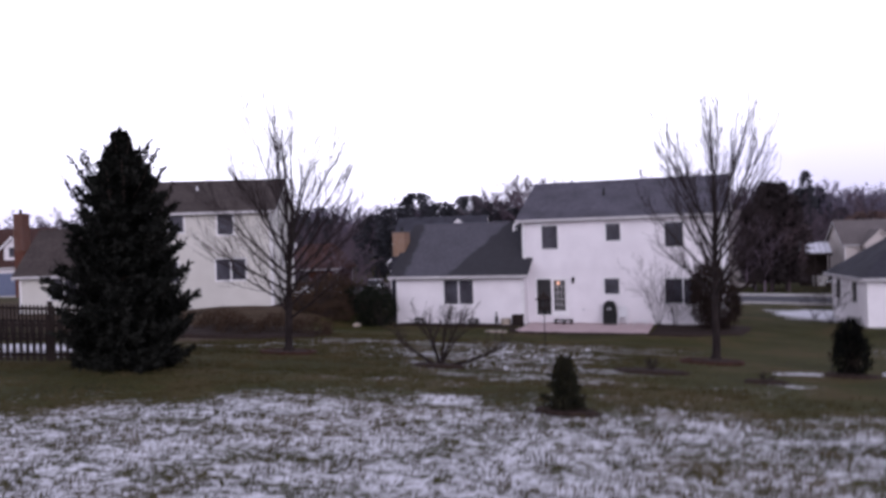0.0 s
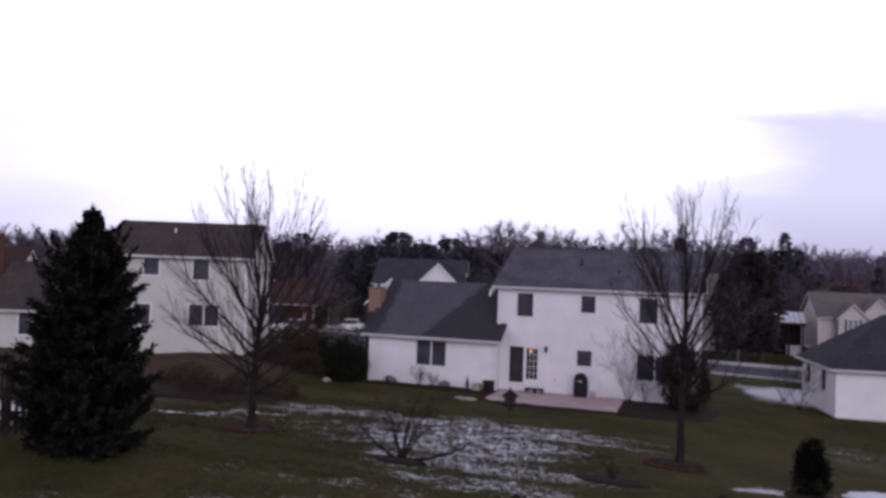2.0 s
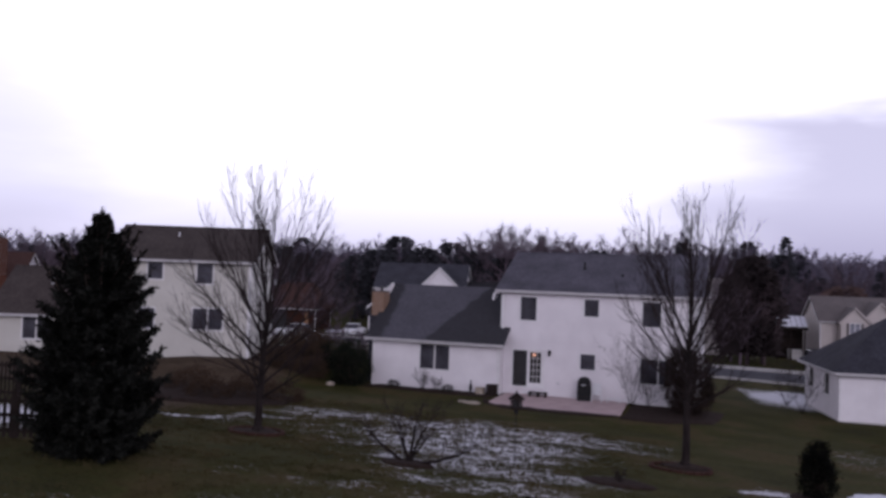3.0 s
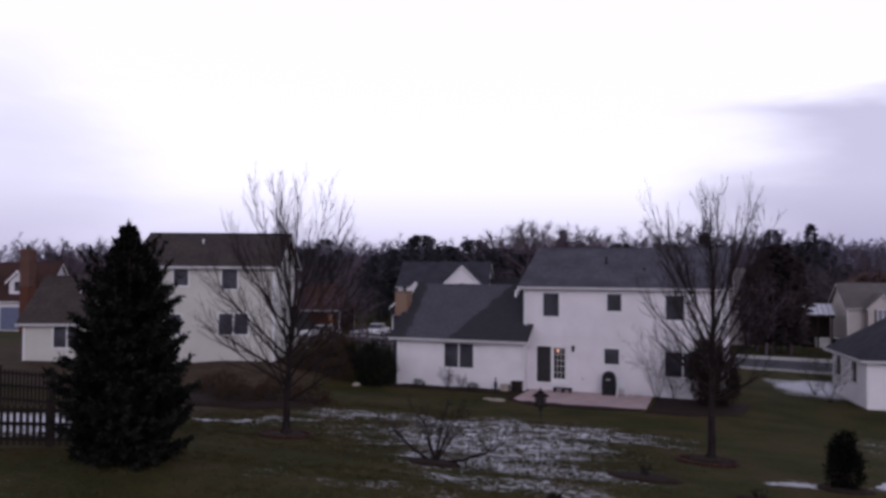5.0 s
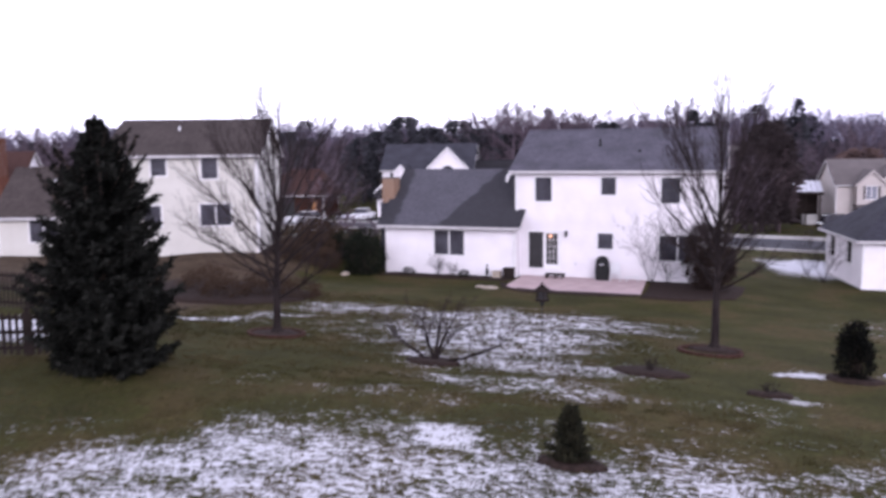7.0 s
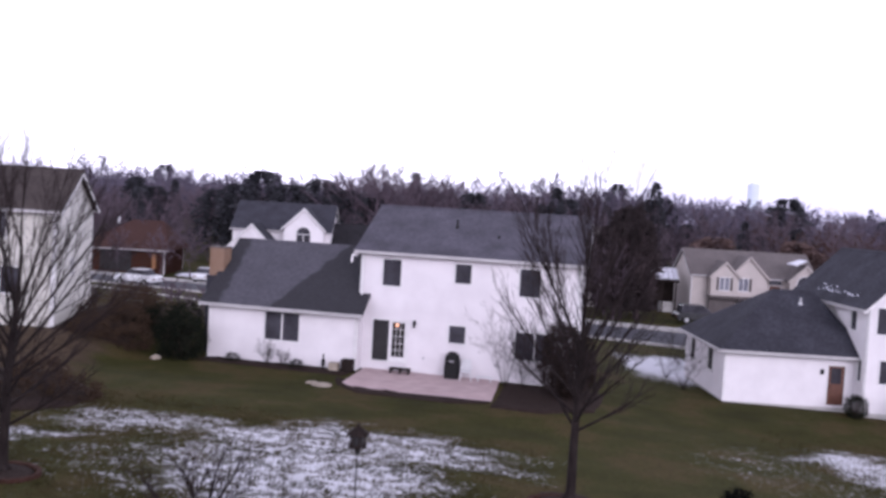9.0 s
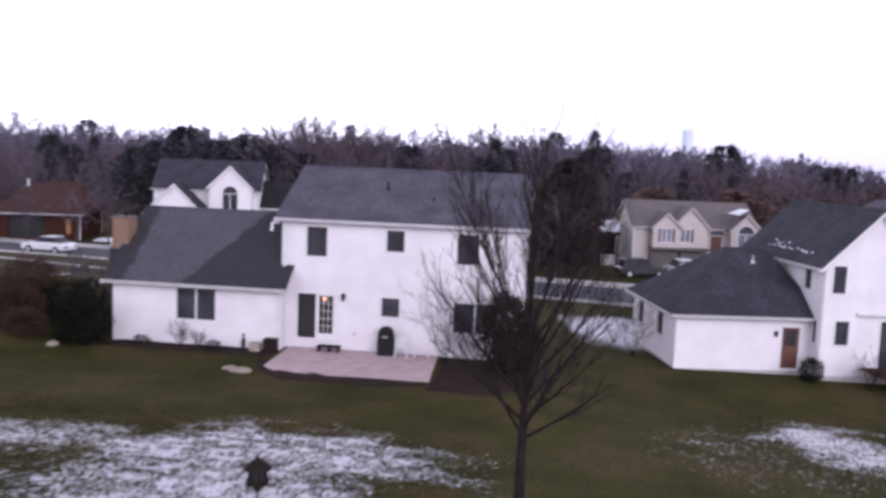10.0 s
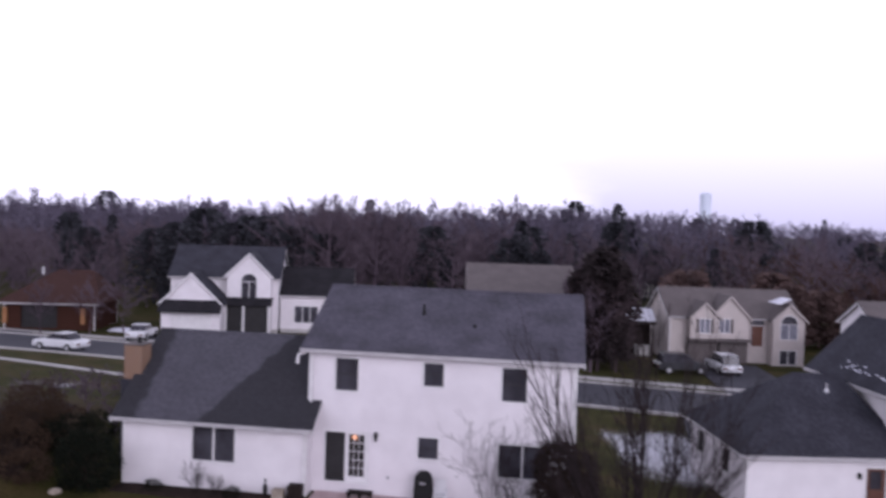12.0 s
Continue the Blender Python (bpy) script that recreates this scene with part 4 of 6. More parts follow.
    for k in range(6):
        bm = bmesh.new()
        bm_box(bm, k * 1.1, k * 1.1 + 0.09, -0.09, 0.0, -0.2, 1.42)
        part("post", bm, M_REDWOOD, dk)
    for z in (0.62, 1.36):
        bm = bmesh.new()
        bm_box(bm, 0, 5.6, -0.075, -0.02, z, z + 0.06)
        part("rail", bm, M_REDWOOD, dk)
    for k in range(44):
        if k % 8:
            bm = bmesh.new()
            bm_box(bm, 0.05 + k * 0.125, 0.085 + k * 0.125, -0.065, -0.03, 0.68, 1.36)
            part("baluster", bm, M_REDWOOD, dk)
    bm = bmesh.new()
    bm_box(bm, 0.0, 5.6, -0.02, 0.02, 0.1, 0.42)
    part("skirt_board", bm, M_REDWOOD, dk)


east_house()


# ---- houses across the street ----
def gable_front(parent, x0, x1, y, depth, z0, z1, zr, siding, roof, openings):
    """A forward gable on a house front with its own small roof, ridge along y."""
    w = x1 - x0
    m = pose(x0, y, 0)
    top = lambda x: z1 + (zr - z1) * (1 - abs(2 * x / w - 1))
    siding_wall(parent, "wall", m, w, z0, z1, openings, siding, top)
    for side, mm in (("l", pose(x0, y + depth, 0, 0, 0, -90)), ("r", pose(x1, y, 0, 0, 0, 90))):
        siding_wall(parent, "wall", mm, depth, z0, z1, [], siding)
    xm, k = (x0 + x1) / 2, (zr - z1) / (w / 2)
    for s in (-1, 1):
        xe = xm + s * (w / 2 + 0.3)
        ze = z1 - 0.3 * k + 0.15
        bm = bmesh.new()
        bm_prism(bm, [(xe, y - 0.3, ze), (xm, y - 0.3, zr + 0.15), (xm, y + depth, zr + 0.15), (xe, y + depth, ze)], (0, 0, -0.12))
        part("roof", bm, roof, parent)
        bm = bmesh.new()
        bm_prism(bm, [(xe, y - 0.31, ze - 0.02), (xm, y - 0.31, zr + 0.13), (xm, y - 0.31, zr - 0.09), (xe, y - 0.31, ze - 0.24)], (0, 0.03, 0))
        part("rake_board", bm, M_TAN if siding is M_TAN else M_TRIM, parent)
    return m


def arch_window(parent, m, x0, x1, z0, z1, glass=None):
    """A wide window with a half-round light above."""
    window_unit(parent, m, x0, x1, z0, z1, sashes=2 if x1 - x0 > 1.2 else 1, hung=False, glass=glass)
    r, xm = (x1 - x0) / 2, (x0 + x1) / 2
    for rr, y, d, mt, nm in ((r + 0.08, -0.03, 0.03, M_TRIM, "arch_trim"), (r - 0.02, -0.045, 0.02, M_GLASS, "arch_pane")):
        bm = bmesh.new()
        bm_prism(bm, [(xm + rr * math.cos(a * math.pi / 12), y, z1 + 0.05 + rr * math.sin(a * math.pi / 12)) for a in range(13)], (0, d, 0), m)
        part(nm, bm, mt, parent)


def far_grey_house():
    h = thing("house", pose(-25.2, 97.5, 0.75, 0, 0, 12.8), "white house with twin front gables and grey roof", "house")
    box_house(h, 11.2, 8.5, -1.6, 4.0, M_SIDING, {}, ridge=6.95)
    gable_roof(h, 0, 11.2, 0, 8.5, 4.0, 6.95, material=M_ROOF_SLATE)
    m = gable_front(h, 6.1, 10.6, -1.6, 4.5, -1.6, 4.3, 6.5, M_SIDING, M_ROOF_SLATE, [(1.45, 3.05, 1.9, 3.6)])
    arch_window(h, m, 1.45, 3.05, 1.9, 3.6)
    m = gable_front(h, 0.2, 6.0, -4.6, 6.0, -1.6, 1.6, 4.5, M_SIDING, M_ROOF_SLATE, [(0.9, 4.9, -1.3, 0.7)])
    bm = bmesh.new()
    bm_box(bm, 0.9, 4.9, 0.05, 0.1, -1.3, 0.7, m)
    part("garage_door", bm, M_TRIM, h, "white sectional garage door")
    for k in range(1, 4):
        bm = bmesh.new()
        bm_box(bm, 0.9, 4.9, 0.035, 0.05, -1.3 + k * 0.55, -1.26 + k * 0.55, m)
        part("door_rail", bm, M_SIDING, h)
    bm = bmesh.new()
    bm_prism(bm, [(0.0, -5.5, 0.75), (6.2, -5.5, 0.75), (6.2, -4.4, 2.1), (0.0, -4.4, 2.1)], (0, 0, -0.12))
    part("porch_roof", bm, M_ROOF_DARK, h)
    bm = bmesh.new()
    bm_prism(bm, [(6.0, -2.9, 1.3), (10.9, -2.9, 1.3), (10.9, -1.5, 2.0), (6.0, -1.5, 2.0)], (0, 0, -0.14))
    part("porch_roof", bm, M_ROOF_DARK, h)
    # dark sheet added where shade and shrubs darken the porch
    bm = bmesh.new()
    bm_box(bm, 6.1, 10.5, -2.45, -2.38, -1.6, 1.35)
    part("porch_shade", bm, M_SCREEN, h, "dark sheet standing in for the shade below the porch roof")
    for x in (6.2, 8.0, 10.6):
        bm = bmesh.new()
        bm_box(bm, x - 0.1, x + 0.1, -2.8, -2.6, -1.6, 1.3)
        part("porch_post", bm, M_TRIM, h)
    g = thing("house_wing", pose(-25.2, 97.5, 0.75, 0, 0, 12.8) @ pose(11.4, 1.0, 0), "low dark-roofed side wing with white porch rail", "house wing")
    box_house(g, 7.5, 7.0, -1.6, 2.2, M_SIDING, {"front": [(1.5, 4.0, -0.9, 0.9)]}, ridge=4.8)
    gable_roof(g, 0, 7.5, 0, 7.0, 2.2, 4.8, material=M_ROOF_DARK)
    window_unit(g, I4, 1.5, 4.0, -0.9, 0.9, sashes=3, hung=False)


def far_tan_house():
    h = thing("house", pose(26.0, 96.1, 0.95, 0, 0, 8.8) @ Matrix.Scale(0.88, 4), "tan house with arched entry and taupe roof", "house")
    box_house(h, 14.2, 8.5, -3.0, 2.5, M_TAN, {}, ridge=5.15)
    gable_roof(h, 0, 14.2, 0, 8.5, 2.5, 5.15, material=M_ROOF_TAN)
    for x0, x1, zr in ((1.9, 5.0, 4.0), (4.2, 8.4, 4.7)):
        m = gable_front(h, x0, x1, -1.2 if x0 < 3 else -0.7, 4.0, 0.2, 2.5, zr, M_TAN, M_ROOF_TAN, [(1.0, 2.1, 0.8, 2.3)])
        window_unit(h, m, 1.0, 2.1, 0.8, 2.3, sashes=2, hung=False, glass=M_GLASS_PALE)
        shutters(h, m, 1.0, 2.1, 0.8, 2.3, M_ROOF_TAN, 0.3)
    for x0, x1 in ((1.9, 5.0), (5.3, 8.3)):
        bm = bmesh.new()
        bm_box(bm, x0, x1, -0.75, -0.3, -3.0, -0.2)
        part("garage_door", bm, M_ROOF_TAN, h, "taupe sectional garage door")
    m = gable_front(h, 10.7, 14.1, -1.5, 4.0, -3.0, 2.5, 4.1, M_TAN, M_ROOF_TAN, [(0.8, 2.6, 0.4, 2.0), (0.8, 2.6, -2.3, -0.8)])
    arch_window(h, m, 0.8, 2.6, 0.4, 2.0, M_GLASS_PALE)
    window_unit(h, m, 0.8, 2.6, -2.3, -0.8, sashes=2, hung=False)
    bm = bmesh.new()
    bm_prism(bm, [(10.7, -1.9, 4.25), (11.2, -1.9, 4.15), (12.3, -1.9, 4.75), (12.3, 0.5, 4.75), (10.9, 0.5, 4.2)], (0, 0, 0.06))
    part("snow_patch", bm, M_SNOW, h, "old snow on the porch gable")
    panel_door(h, pose(8.7, -0.1, 0), 0.2, 1.5, -0.6, 1.6, M_RUST, lights=False)
    bm = bmesh.new()
    bm_prism(bm, [(9.55 + 0.75 * math.cos(a * math.pi / 12), -0.2, 1.75 + 0.75 * math.sin(a * math.pi / 12)) for a in range(13)], (0, 0.06, 0))
    part("arch_pane", bm, M_GLASS, h)
    bm = bmesh.new()
    bm_box(bm, 1.8, 8.5, -1.6, -0.2, -0.05, 0.15)
    part("band_roof", bm, M_ROOF_TAN, h)
    s = thing("shed", pose(21.9, 97.4, 0, 0, 0, 6), "open-fronted dark shed with a snow-covered lean-to roof", "shed")
    bm = bmesh.new()
    bm_box(bm, 0.1, 2.9, 1.7, 1.85, -1.5, 2.2)
    part("back_wall", bm, M_WOOD_DARK, s)
    for x in (0.1, 1.45, 2.8):
        bm = bmesh.new()
        bm_box(bm, x - 0.07, x + 0.07, 0.0, 0.14, -1.5, 2.05)
        part("post", bm, M_WOOD_DARK, s)
    bm = bmesh.new()
    bm_box(bm, 1.3, 2.7, 0.4, 1.4, -1.5, -0.2)
    part("stored_box", bm, M_CONCRETE, s)
    roof_slab(s, "roof", [(-0.1, -0.2, 2.05), (3.1, -0.2, 2.05), (3.1, 2.1, 3.25), (-0.1, 2.1, 3.25)], M_WOOD_DARK, 0.1)
    rnd = random.Random(5)
    for k in range(6):
        x = -0.05 + k * 0.53
        low = -0.15 + 0.25 * rnd.random()
        bm = bmesh.new()
        bm_prism(bm, [(x, low, 2.13 + 0.52 * (low + 0.2)), (x + 0.47, low, 2.13 + 0.52 * (low + 0.2)), (x + 0.47, 2.05, 3.30), (x, 2.05, 3.30)], (0, 0, 0.06))
        part("snow_strip", bm, M_SNOW, s, "snow between the roof battens")


def plain_far_house(x, y, rz, w, d, z0, z1, zr, siding, roof, label, wins=(), axis="x"):
    h = thing("house", pose(x, y, 0, 0, 0, rz), label, "house")
    box_house(h, w, d, z0, z1, siding, {"front": list(wins)}, ridge=zr, axis=axis)
    gable_roof(h, 0, w, 0, d, z1, zr, material=roof, axis=axis)
    for o in wins:
        window_unit(h, I4, *o, hung=False)
    return h


far_grey_house()
far_tan_house()
plain_far_house(6.6, 96.5, 7.1, 10.5, 9, -1.5, 4.6, 7.0, M_TAN, M_ROOF_TAN, "tan house whose taupe roof shows over the ridge")
def brick_house():
    h = thing("house", pose(-40.6, 92.3, 0, 0, 0, 14), "low brick house with a deep porch and brown-red roof", "house")
    porch = (1.6, 5.2, -1.0, 1.5)
    box_house(h, 8.9, 8, -1.2, 2.0, M_BRICK_SHADED, {"front": [porch]})
    hip_roof(h, 0, 8.9, 0, 8, 2.0, 4.7, M_SHINGLE_BROWN, over=0.7, hip_right=True)
    bm = bmesh.new()
    bm_box(bm, 1.5, 5.3, 1.3, 1.4, -1.1, 1.6)
    part("porch_wall", bm, M_BRICK_SHADED, h)
    # orange panels added in place of two lit lamps
    for x in (-0.25, 7.4):
        bm = bmesh.new()
        bm_box(bm, x + 0.2, x + 0.6, -0.35, -0.03, -0.5, 1.1)
        part("lamplight_panel", bm, M_ORANGE, h, "orange panel standing in for lamplight at the porch")
    bm = bmesh.new()
    bm_tube(bm, (2.6, 3.2, 4.3), (2.6, 3.2, 5.1), 0.14, 0.14, 8)
    part("vent_pipe", bm, M_GALV, h)


brick_house()
d = plain_far_house(-60.9, 58.7, 26, 13, 9, 0.6, 3.6, 7.2, M_SIDING, M_SHINGLE_BROWN, "white house with dormers and brick chimney")
for x in (1.4, 5.2, 9.0):
    bm = bmesh.new()
    bm_box(bm, x, x + 2.7, -0.07, -0.015, 0.62, 2.85)
    door = part("garage_door", bm, M_BLUEGREY, d, "slate-blue garage door")
    for k in range(1, 4):
        bm = bmesh.new()
        bm_box(bm, x + 0.06, x + 2.64, -0.085, -0.072, 0.62 + k * 0.55, 0.66 + k * 0.55)
        part("door_rail", bm, M_BLUEGREY, door)
for x in (2.4, 6.0, 9.6):
    m = gable_front(d, x, x + 1.7, 0.5, 3.4, 4.0, 5.5, 6.4, M_SIDING, M_SHINGLE_BROWN, [(0.45, 1.25, 4.4, 5.4)])
    window_unit(d, m, 0.45, 1.25, 4.4, 5.4)
c = thing("chimney", pose(-49.0, 61.5, 0), "red brick chimney on the house gable", "chimney")
brick_courses(c, 0, 1.1, 0, 0.9, 5.0, 8.6, M_BRICK, M_CONCRETE)
bm = bmesh.new()
bm_box(bm, 0.0, 1.1, 0.0, 0.9, 0.2, 5.0)
part("chimney_base", bm, M_BRICK, c)
bm = bmesh.new()
bm_tube(bm, (0.5, 0.45, 8.6), (0.5, 0.45, 9.0), 0.14, 0.14, 8)
part("flue", bm, M_BLACK, c)
plain_far_house(51.8, 100, 18, 13, 10, -2.6, 3.0, 6.2, M_SIDING, M_ROOF, "white neighbour house with a grey roof", axis="y")
plain_far_house(40.4, 84.0, 2, 13, 8, -2.0, 3.8, 5.7, M_SIDING, M_ROOF_TAN, "white house half hidden behind the next one")
plain_far_house(31, 172, 0, 14, 9, -2.5, 1.5, 4.4, M_CREAM, M_ROOF_BROWN, "low distant house among the trees")


# ---- street, drives and walks ----
def strip(name, pts, width, material, lift, label, category, kind="structure", thick=0.06):
    """A paved band along a line, draped over the ground."""
    bm = bmesh.new()
    path = []
    for a, b in zip(pts[:-1], pts[1:]):
        m = max(1, int(math.dist(a, b) / 1.5))
        path += [(a[0] + (b[0] - a[0]) * j / m, a[1] + (b[1] - a[1]) * j / m) for j in range(m)]
    path.append(pts[-1])
    rows = []
    n = 4
    for k, p in enumerate(path):
        a, b = path[max(0, k - 1)], path[min(len(path) - 1, k + 1)]
        t = Vector((b[0] - a[0], b[1] - a[1], 0)).normalized()
        s = Vector((-t.y, t.x, 0))
        row = []
        for j in range(n + 1):
            q = Vector((p[0], p[1], 0)) + s * width * (j / n - 0.5)
            row.append(bm.verts.new((q.x, q.y, gz(q.x, q.y) + lift)))
        low = [bm.verts.new((row[0].co.x, row[0].co.y, row[0].co.z - thick - 0.2)), bm.verts.new((row[-1].co.x, row[-1].co.y, row[-1].co.z - thick - 0.2))]
        rows.append([low[0], *row, low[1]])
    for r, q in zip(rows[:-1], rows[1:]):
        for j in range(len(r) - 1):
            bm.faces.new((r[j], r[j + 1], q[j + 1], q[j]))
    return tagged(part(name, bm, material, None), label, category, kind=kind)


STREET = [(-100, 92), (-60, 87.5), (-23, 82.4), (8, 77.3), (29, 74.6), (60, 73), (110, 76), (160, 84)]
strip("road", STREET, 9.0, M_ASPHALT, 0.06, "grey asphalt residential street", "road")
strip("kerb", [(x, y - 4.7) for x, y in STREET], 0.35, M_CONCRETE, 0.17, "pale concrete kerb", "kerb")
strip("kerb", [(x, y + 4.7) for x, y in STREET], 0.35, M_CONCRETE, 0.17, "pale concrete kerb", "kerb")
strip("pavement", [(x, y + 7.0) for x, y in STREET], 1.2, M_CONCRETE, 0.08, "concrete pavement along the street", "pavement")
strip("pavement", [(-46, 74), (-26.7, 72.4), (-12.4, 68.2)], 0.7, M_CONCRETE, 0.07, "narrow concrete walk across the lawn", "pavement")
strip("driveway", [(24.8, 58.0), (26.0, 70.2)], 5.0, M_ASPHALT, 0.07, "asphalt drive beside the garage", "driveway")
strip("driveway", [(-22.5, 93.0), (-24.0, 87.1)], 5.0, M_ASPHALT, 0.07, "asphalt drive across the street", "driveway")
strip("driveway", [(30.8, 95.0), (31.2, 79.2)], 6.0, M_ASPHALT, 0.07, "asphalt drive of the tan house", "driveway")
strip("driveway", [(-40, 91), (-39.5, 89)], 7.0, M_ASPHALT, 0.07, "asphalt drive of the brick house", "driveway")


# ---- plants ----
def tubes_mesh(name, segs, material, sides=None):
    """One mesh of tapered limbs from rows (p, q, r0, r1)."""
    verts, faces = [], []
    for p, q, r0, r1 in segs:
        n = sides or (8 if r0 > 0.06 else 5 if r0 > 0.02 else 3)
        d = q - p
        u = d.orthogonal().normalized()
        v = d.normalized().cross(u)
        k0 = len(verts)
        for c, r in ((p, r0), (q, r1)):
            for k in range(n):
                a = k * math.tau / n
                verts.append(c + r * (math.cos(a) * u + math.sin(a) * v))
        for k in range(n):
            j = (k + 1) % n
            faces.append((k0 + k, k0 + j, k0 + n + j, k0 + n + k))
    me = bpy.data.meshes.new(name)
    me.from_pydata([tuple(v) for v in verts], [], faces)
    me.polygons.foreach_set("use_smooth", [True] * len(me.polygons))
    me.materials.append(material)
    return me


def ball(rnd):
    return Vector((rnd.gauss(0, 1), rnd.gauss(0, 1), rnd.gauss(0, 1)))


def limb(rnd, segs, p, d, length, r0, r1, bits, wander, lift):
    """A wandering limb; returns its points with direction and radius."""
    pts = [(p, d, r0)]
    for k in range(bits):
        d = (d + ball(rnd) * wander + Vector((0, 0, lift))).normalized()
        q = p + d * (length / bits)
        ra, rb = r0 + (r1 - r0) * k / bits, r0 + (r1 - r0) * (k + 1) / bits
        segs.append((p, q, ra, rb))
        p = q
        pts.append((p, d, rb))
    return pts


def off_axis(rnd, d, angle, spin):
    u = d.orthogonal().normalized()
    v = d.cross(u)
    s = math.cos(spin) * u + math.sin(spin) * v
    return (d * math.cos(angle) + s * math.sin(angle)).normalized()


def between(pts, f):
    k = min(int(f * (len(pts) - 1)), len(pts) - 2)
    g = f * (len(pts) - 1) - k
    return pts[k][0].lerp(pts[k + 1][0], g), pts[k][1], pts[k][2] + (pts[k + 1][2] - pts[k][2]) * g


def fine_twigs(rnd, out, pts, n, length, angle, lift, deep):
    for k in range(n):
        f = 0.18 + 0.82 * (k + rnd.random()) / n
        p, d, r = between(pts, f)
        e = off_axis(rnd, d, radians(angle + rnd.uniform(-14, 14)), rnd.uniform(0, math.tau))
        le = length * rnd.uniform(0.55, 1.15) * (1.1 - 0.5 * f)
        tw = limb(rnd, out, p, e, le, min(r, 0.008), 0.0036, 3, 0.07, lift)
        if deep:
            fine_twigs(rnd, out, tw, deep, le * 0.5, angle * 0.9, lift, 0)


def reach_limb(rnd, segs, p, q, r0, r1, bits, wander, bow):
    """A limb that leaves outwards from p and bends up to q."""
    pts, last, off = [], p, Vector((0, 0, 0))
    for k in range(bits + 1):
        g = k / bits
        h = 1 - (1 - g) ** (1 + bow)
        off = off + ball(rnd) * wander * (q - p).length / bits * (1 if 0 < k else 0)
        c = Vector((p.x + (q.x - p.x) * h, p.y + (q.y - p.y) * h, p.z + (q.z - p.z) * g ** (1 + 0.35 * bow))) + off
        if k:
            segs.append((last, c, r0 + (r1 - r0) * (k - 1) / bits, r0 + (r1 - r0) * k / bits))
            if k == 1:
                pts.append((p, (c - p).normalized(), r0))
            pts.append((c, (c - last).normalized(), r0 + (r1 - r0) * g))
        last = c
    return pts


def bare_tree(name, x, y, height, seed, label, bole, wide, high, low, count, twig, leaders=2):
    """A leafless tree whose limbs fan out of the stem to a domed crown: half-width wide, widest at the height high, lowest limbs from bole."""
    rnd = random.Random(seed)
    t = thing(name, pose(x, y, gz(x, y) - 0.05), label, "tree", "bare lawn trees")
    trunk, crown = [], []
    stem = limb(rnd, trunk, Vector((0, 0, 0)), Vector((0.01, 0, 1)), height * 0.66, 0.135, 0.034, 12, 0.02, 0.04)
    for a in range(5):
        e = off_axis(rnd, Vector((0, 0, 1)), radians(75), a * 1.257)
        trunk.append((Vector((0, 0, 0.22)) + e * 0.05, e * 0.22, 0.09, 0.05))
    limbs = []
    for k in range(leaders):
        az = 0.4 + k * math.tau / leaders
        off = 0.12 * wide
        limbs.append(reach_limb(rnd, trunk, stem[-1][0], Vector((math.cos(az) * off, math.sin(az) * off, height * (0.99 - 0.04 * k))), 0.028, 0.006, 8, 0.03, 0.2))
    for k in range(count):
        u = (k + 0.6 * rnd.random()) / count
        az = k * 2.39996 + rnd.uniform(-0.3, 0.3)
        start = bole + (height * 0.50 - bole) * u ** 0.9
        p, d, r = between(stem, min(0.98, start / (height * 0.66)))
        zt = low + (height * 0.97 - low) * min(1.0, u * 0.95 + rnd.uniform(0.0, 0.12))
        v = (zt - high) / ((height * 1.06 - high) if zt > high else (high - low) * 1.4)
        w = wide * math.sqrt(max(0.05, 1 - min(1.0, abs(v)) ** 2.2)) * rnd.uniform(0.70, 1.05)
        zt = max(zt, start + 0.45 * w)
        q = Vector((math.cos(az) * w, math.sin(az) * w, zt))
        limbs.append(reach_limb(rnd, trunk, p, q, min(r * 0.5, 0.042) + 0.004, 0.006, 9, 0.035, 0.12))
    for lb in limbs:
        total = sum((lb[i + 1][0] - lb[i][0]).length for i in range(len(lb) - 1))
        n = 4 + int(total * (1.5 if lb in limbs[:leaders] else 2.3))
        for j in range(n):
            g = 0.25 + 0.73 * (j + rnd.random()) / n
            q, dd, rr = between(lb, g)
            le = min(0.5 * total, 1.8) * (1.2 - 0.62 * g) * rnd.uniform(0.7, 1.15)
            b = limb(rnd, crown, q, off_axis(rnd, dd, radians(rnd.uniform(13, 30)), rnd.uniform(0, math.tau)), le, min(rr * 0.7, 0.015), 0.0044, 6, 0.035, 0.09)
            fine_twigs(rnd, crown, b, twig, 0.34 + 0.30 * le, 22, 0.11, 1)
    for nm, segs, m in (("trunk", trunk, M_BARK), ("crown", crown, M_TWIG)):
        ob = new(nm, tubes_mesh(nm, segs, m))
        ob.parent = t
    return t


bare_tree("deciduous_tree", 3.75, 25.45, 7.9, 4, "slender leafless lawn tree in a mulch ring", 1.1, 2.4, 4.4, 2.0, 26, 5)
bare_tree("deciduous_tree", 16.38, 30.2, 8.5, 14, "full round-crowned leafless tree in a mulch ring", 1.8, 2.0, 6.0, 2.7, 27, 4, 3)


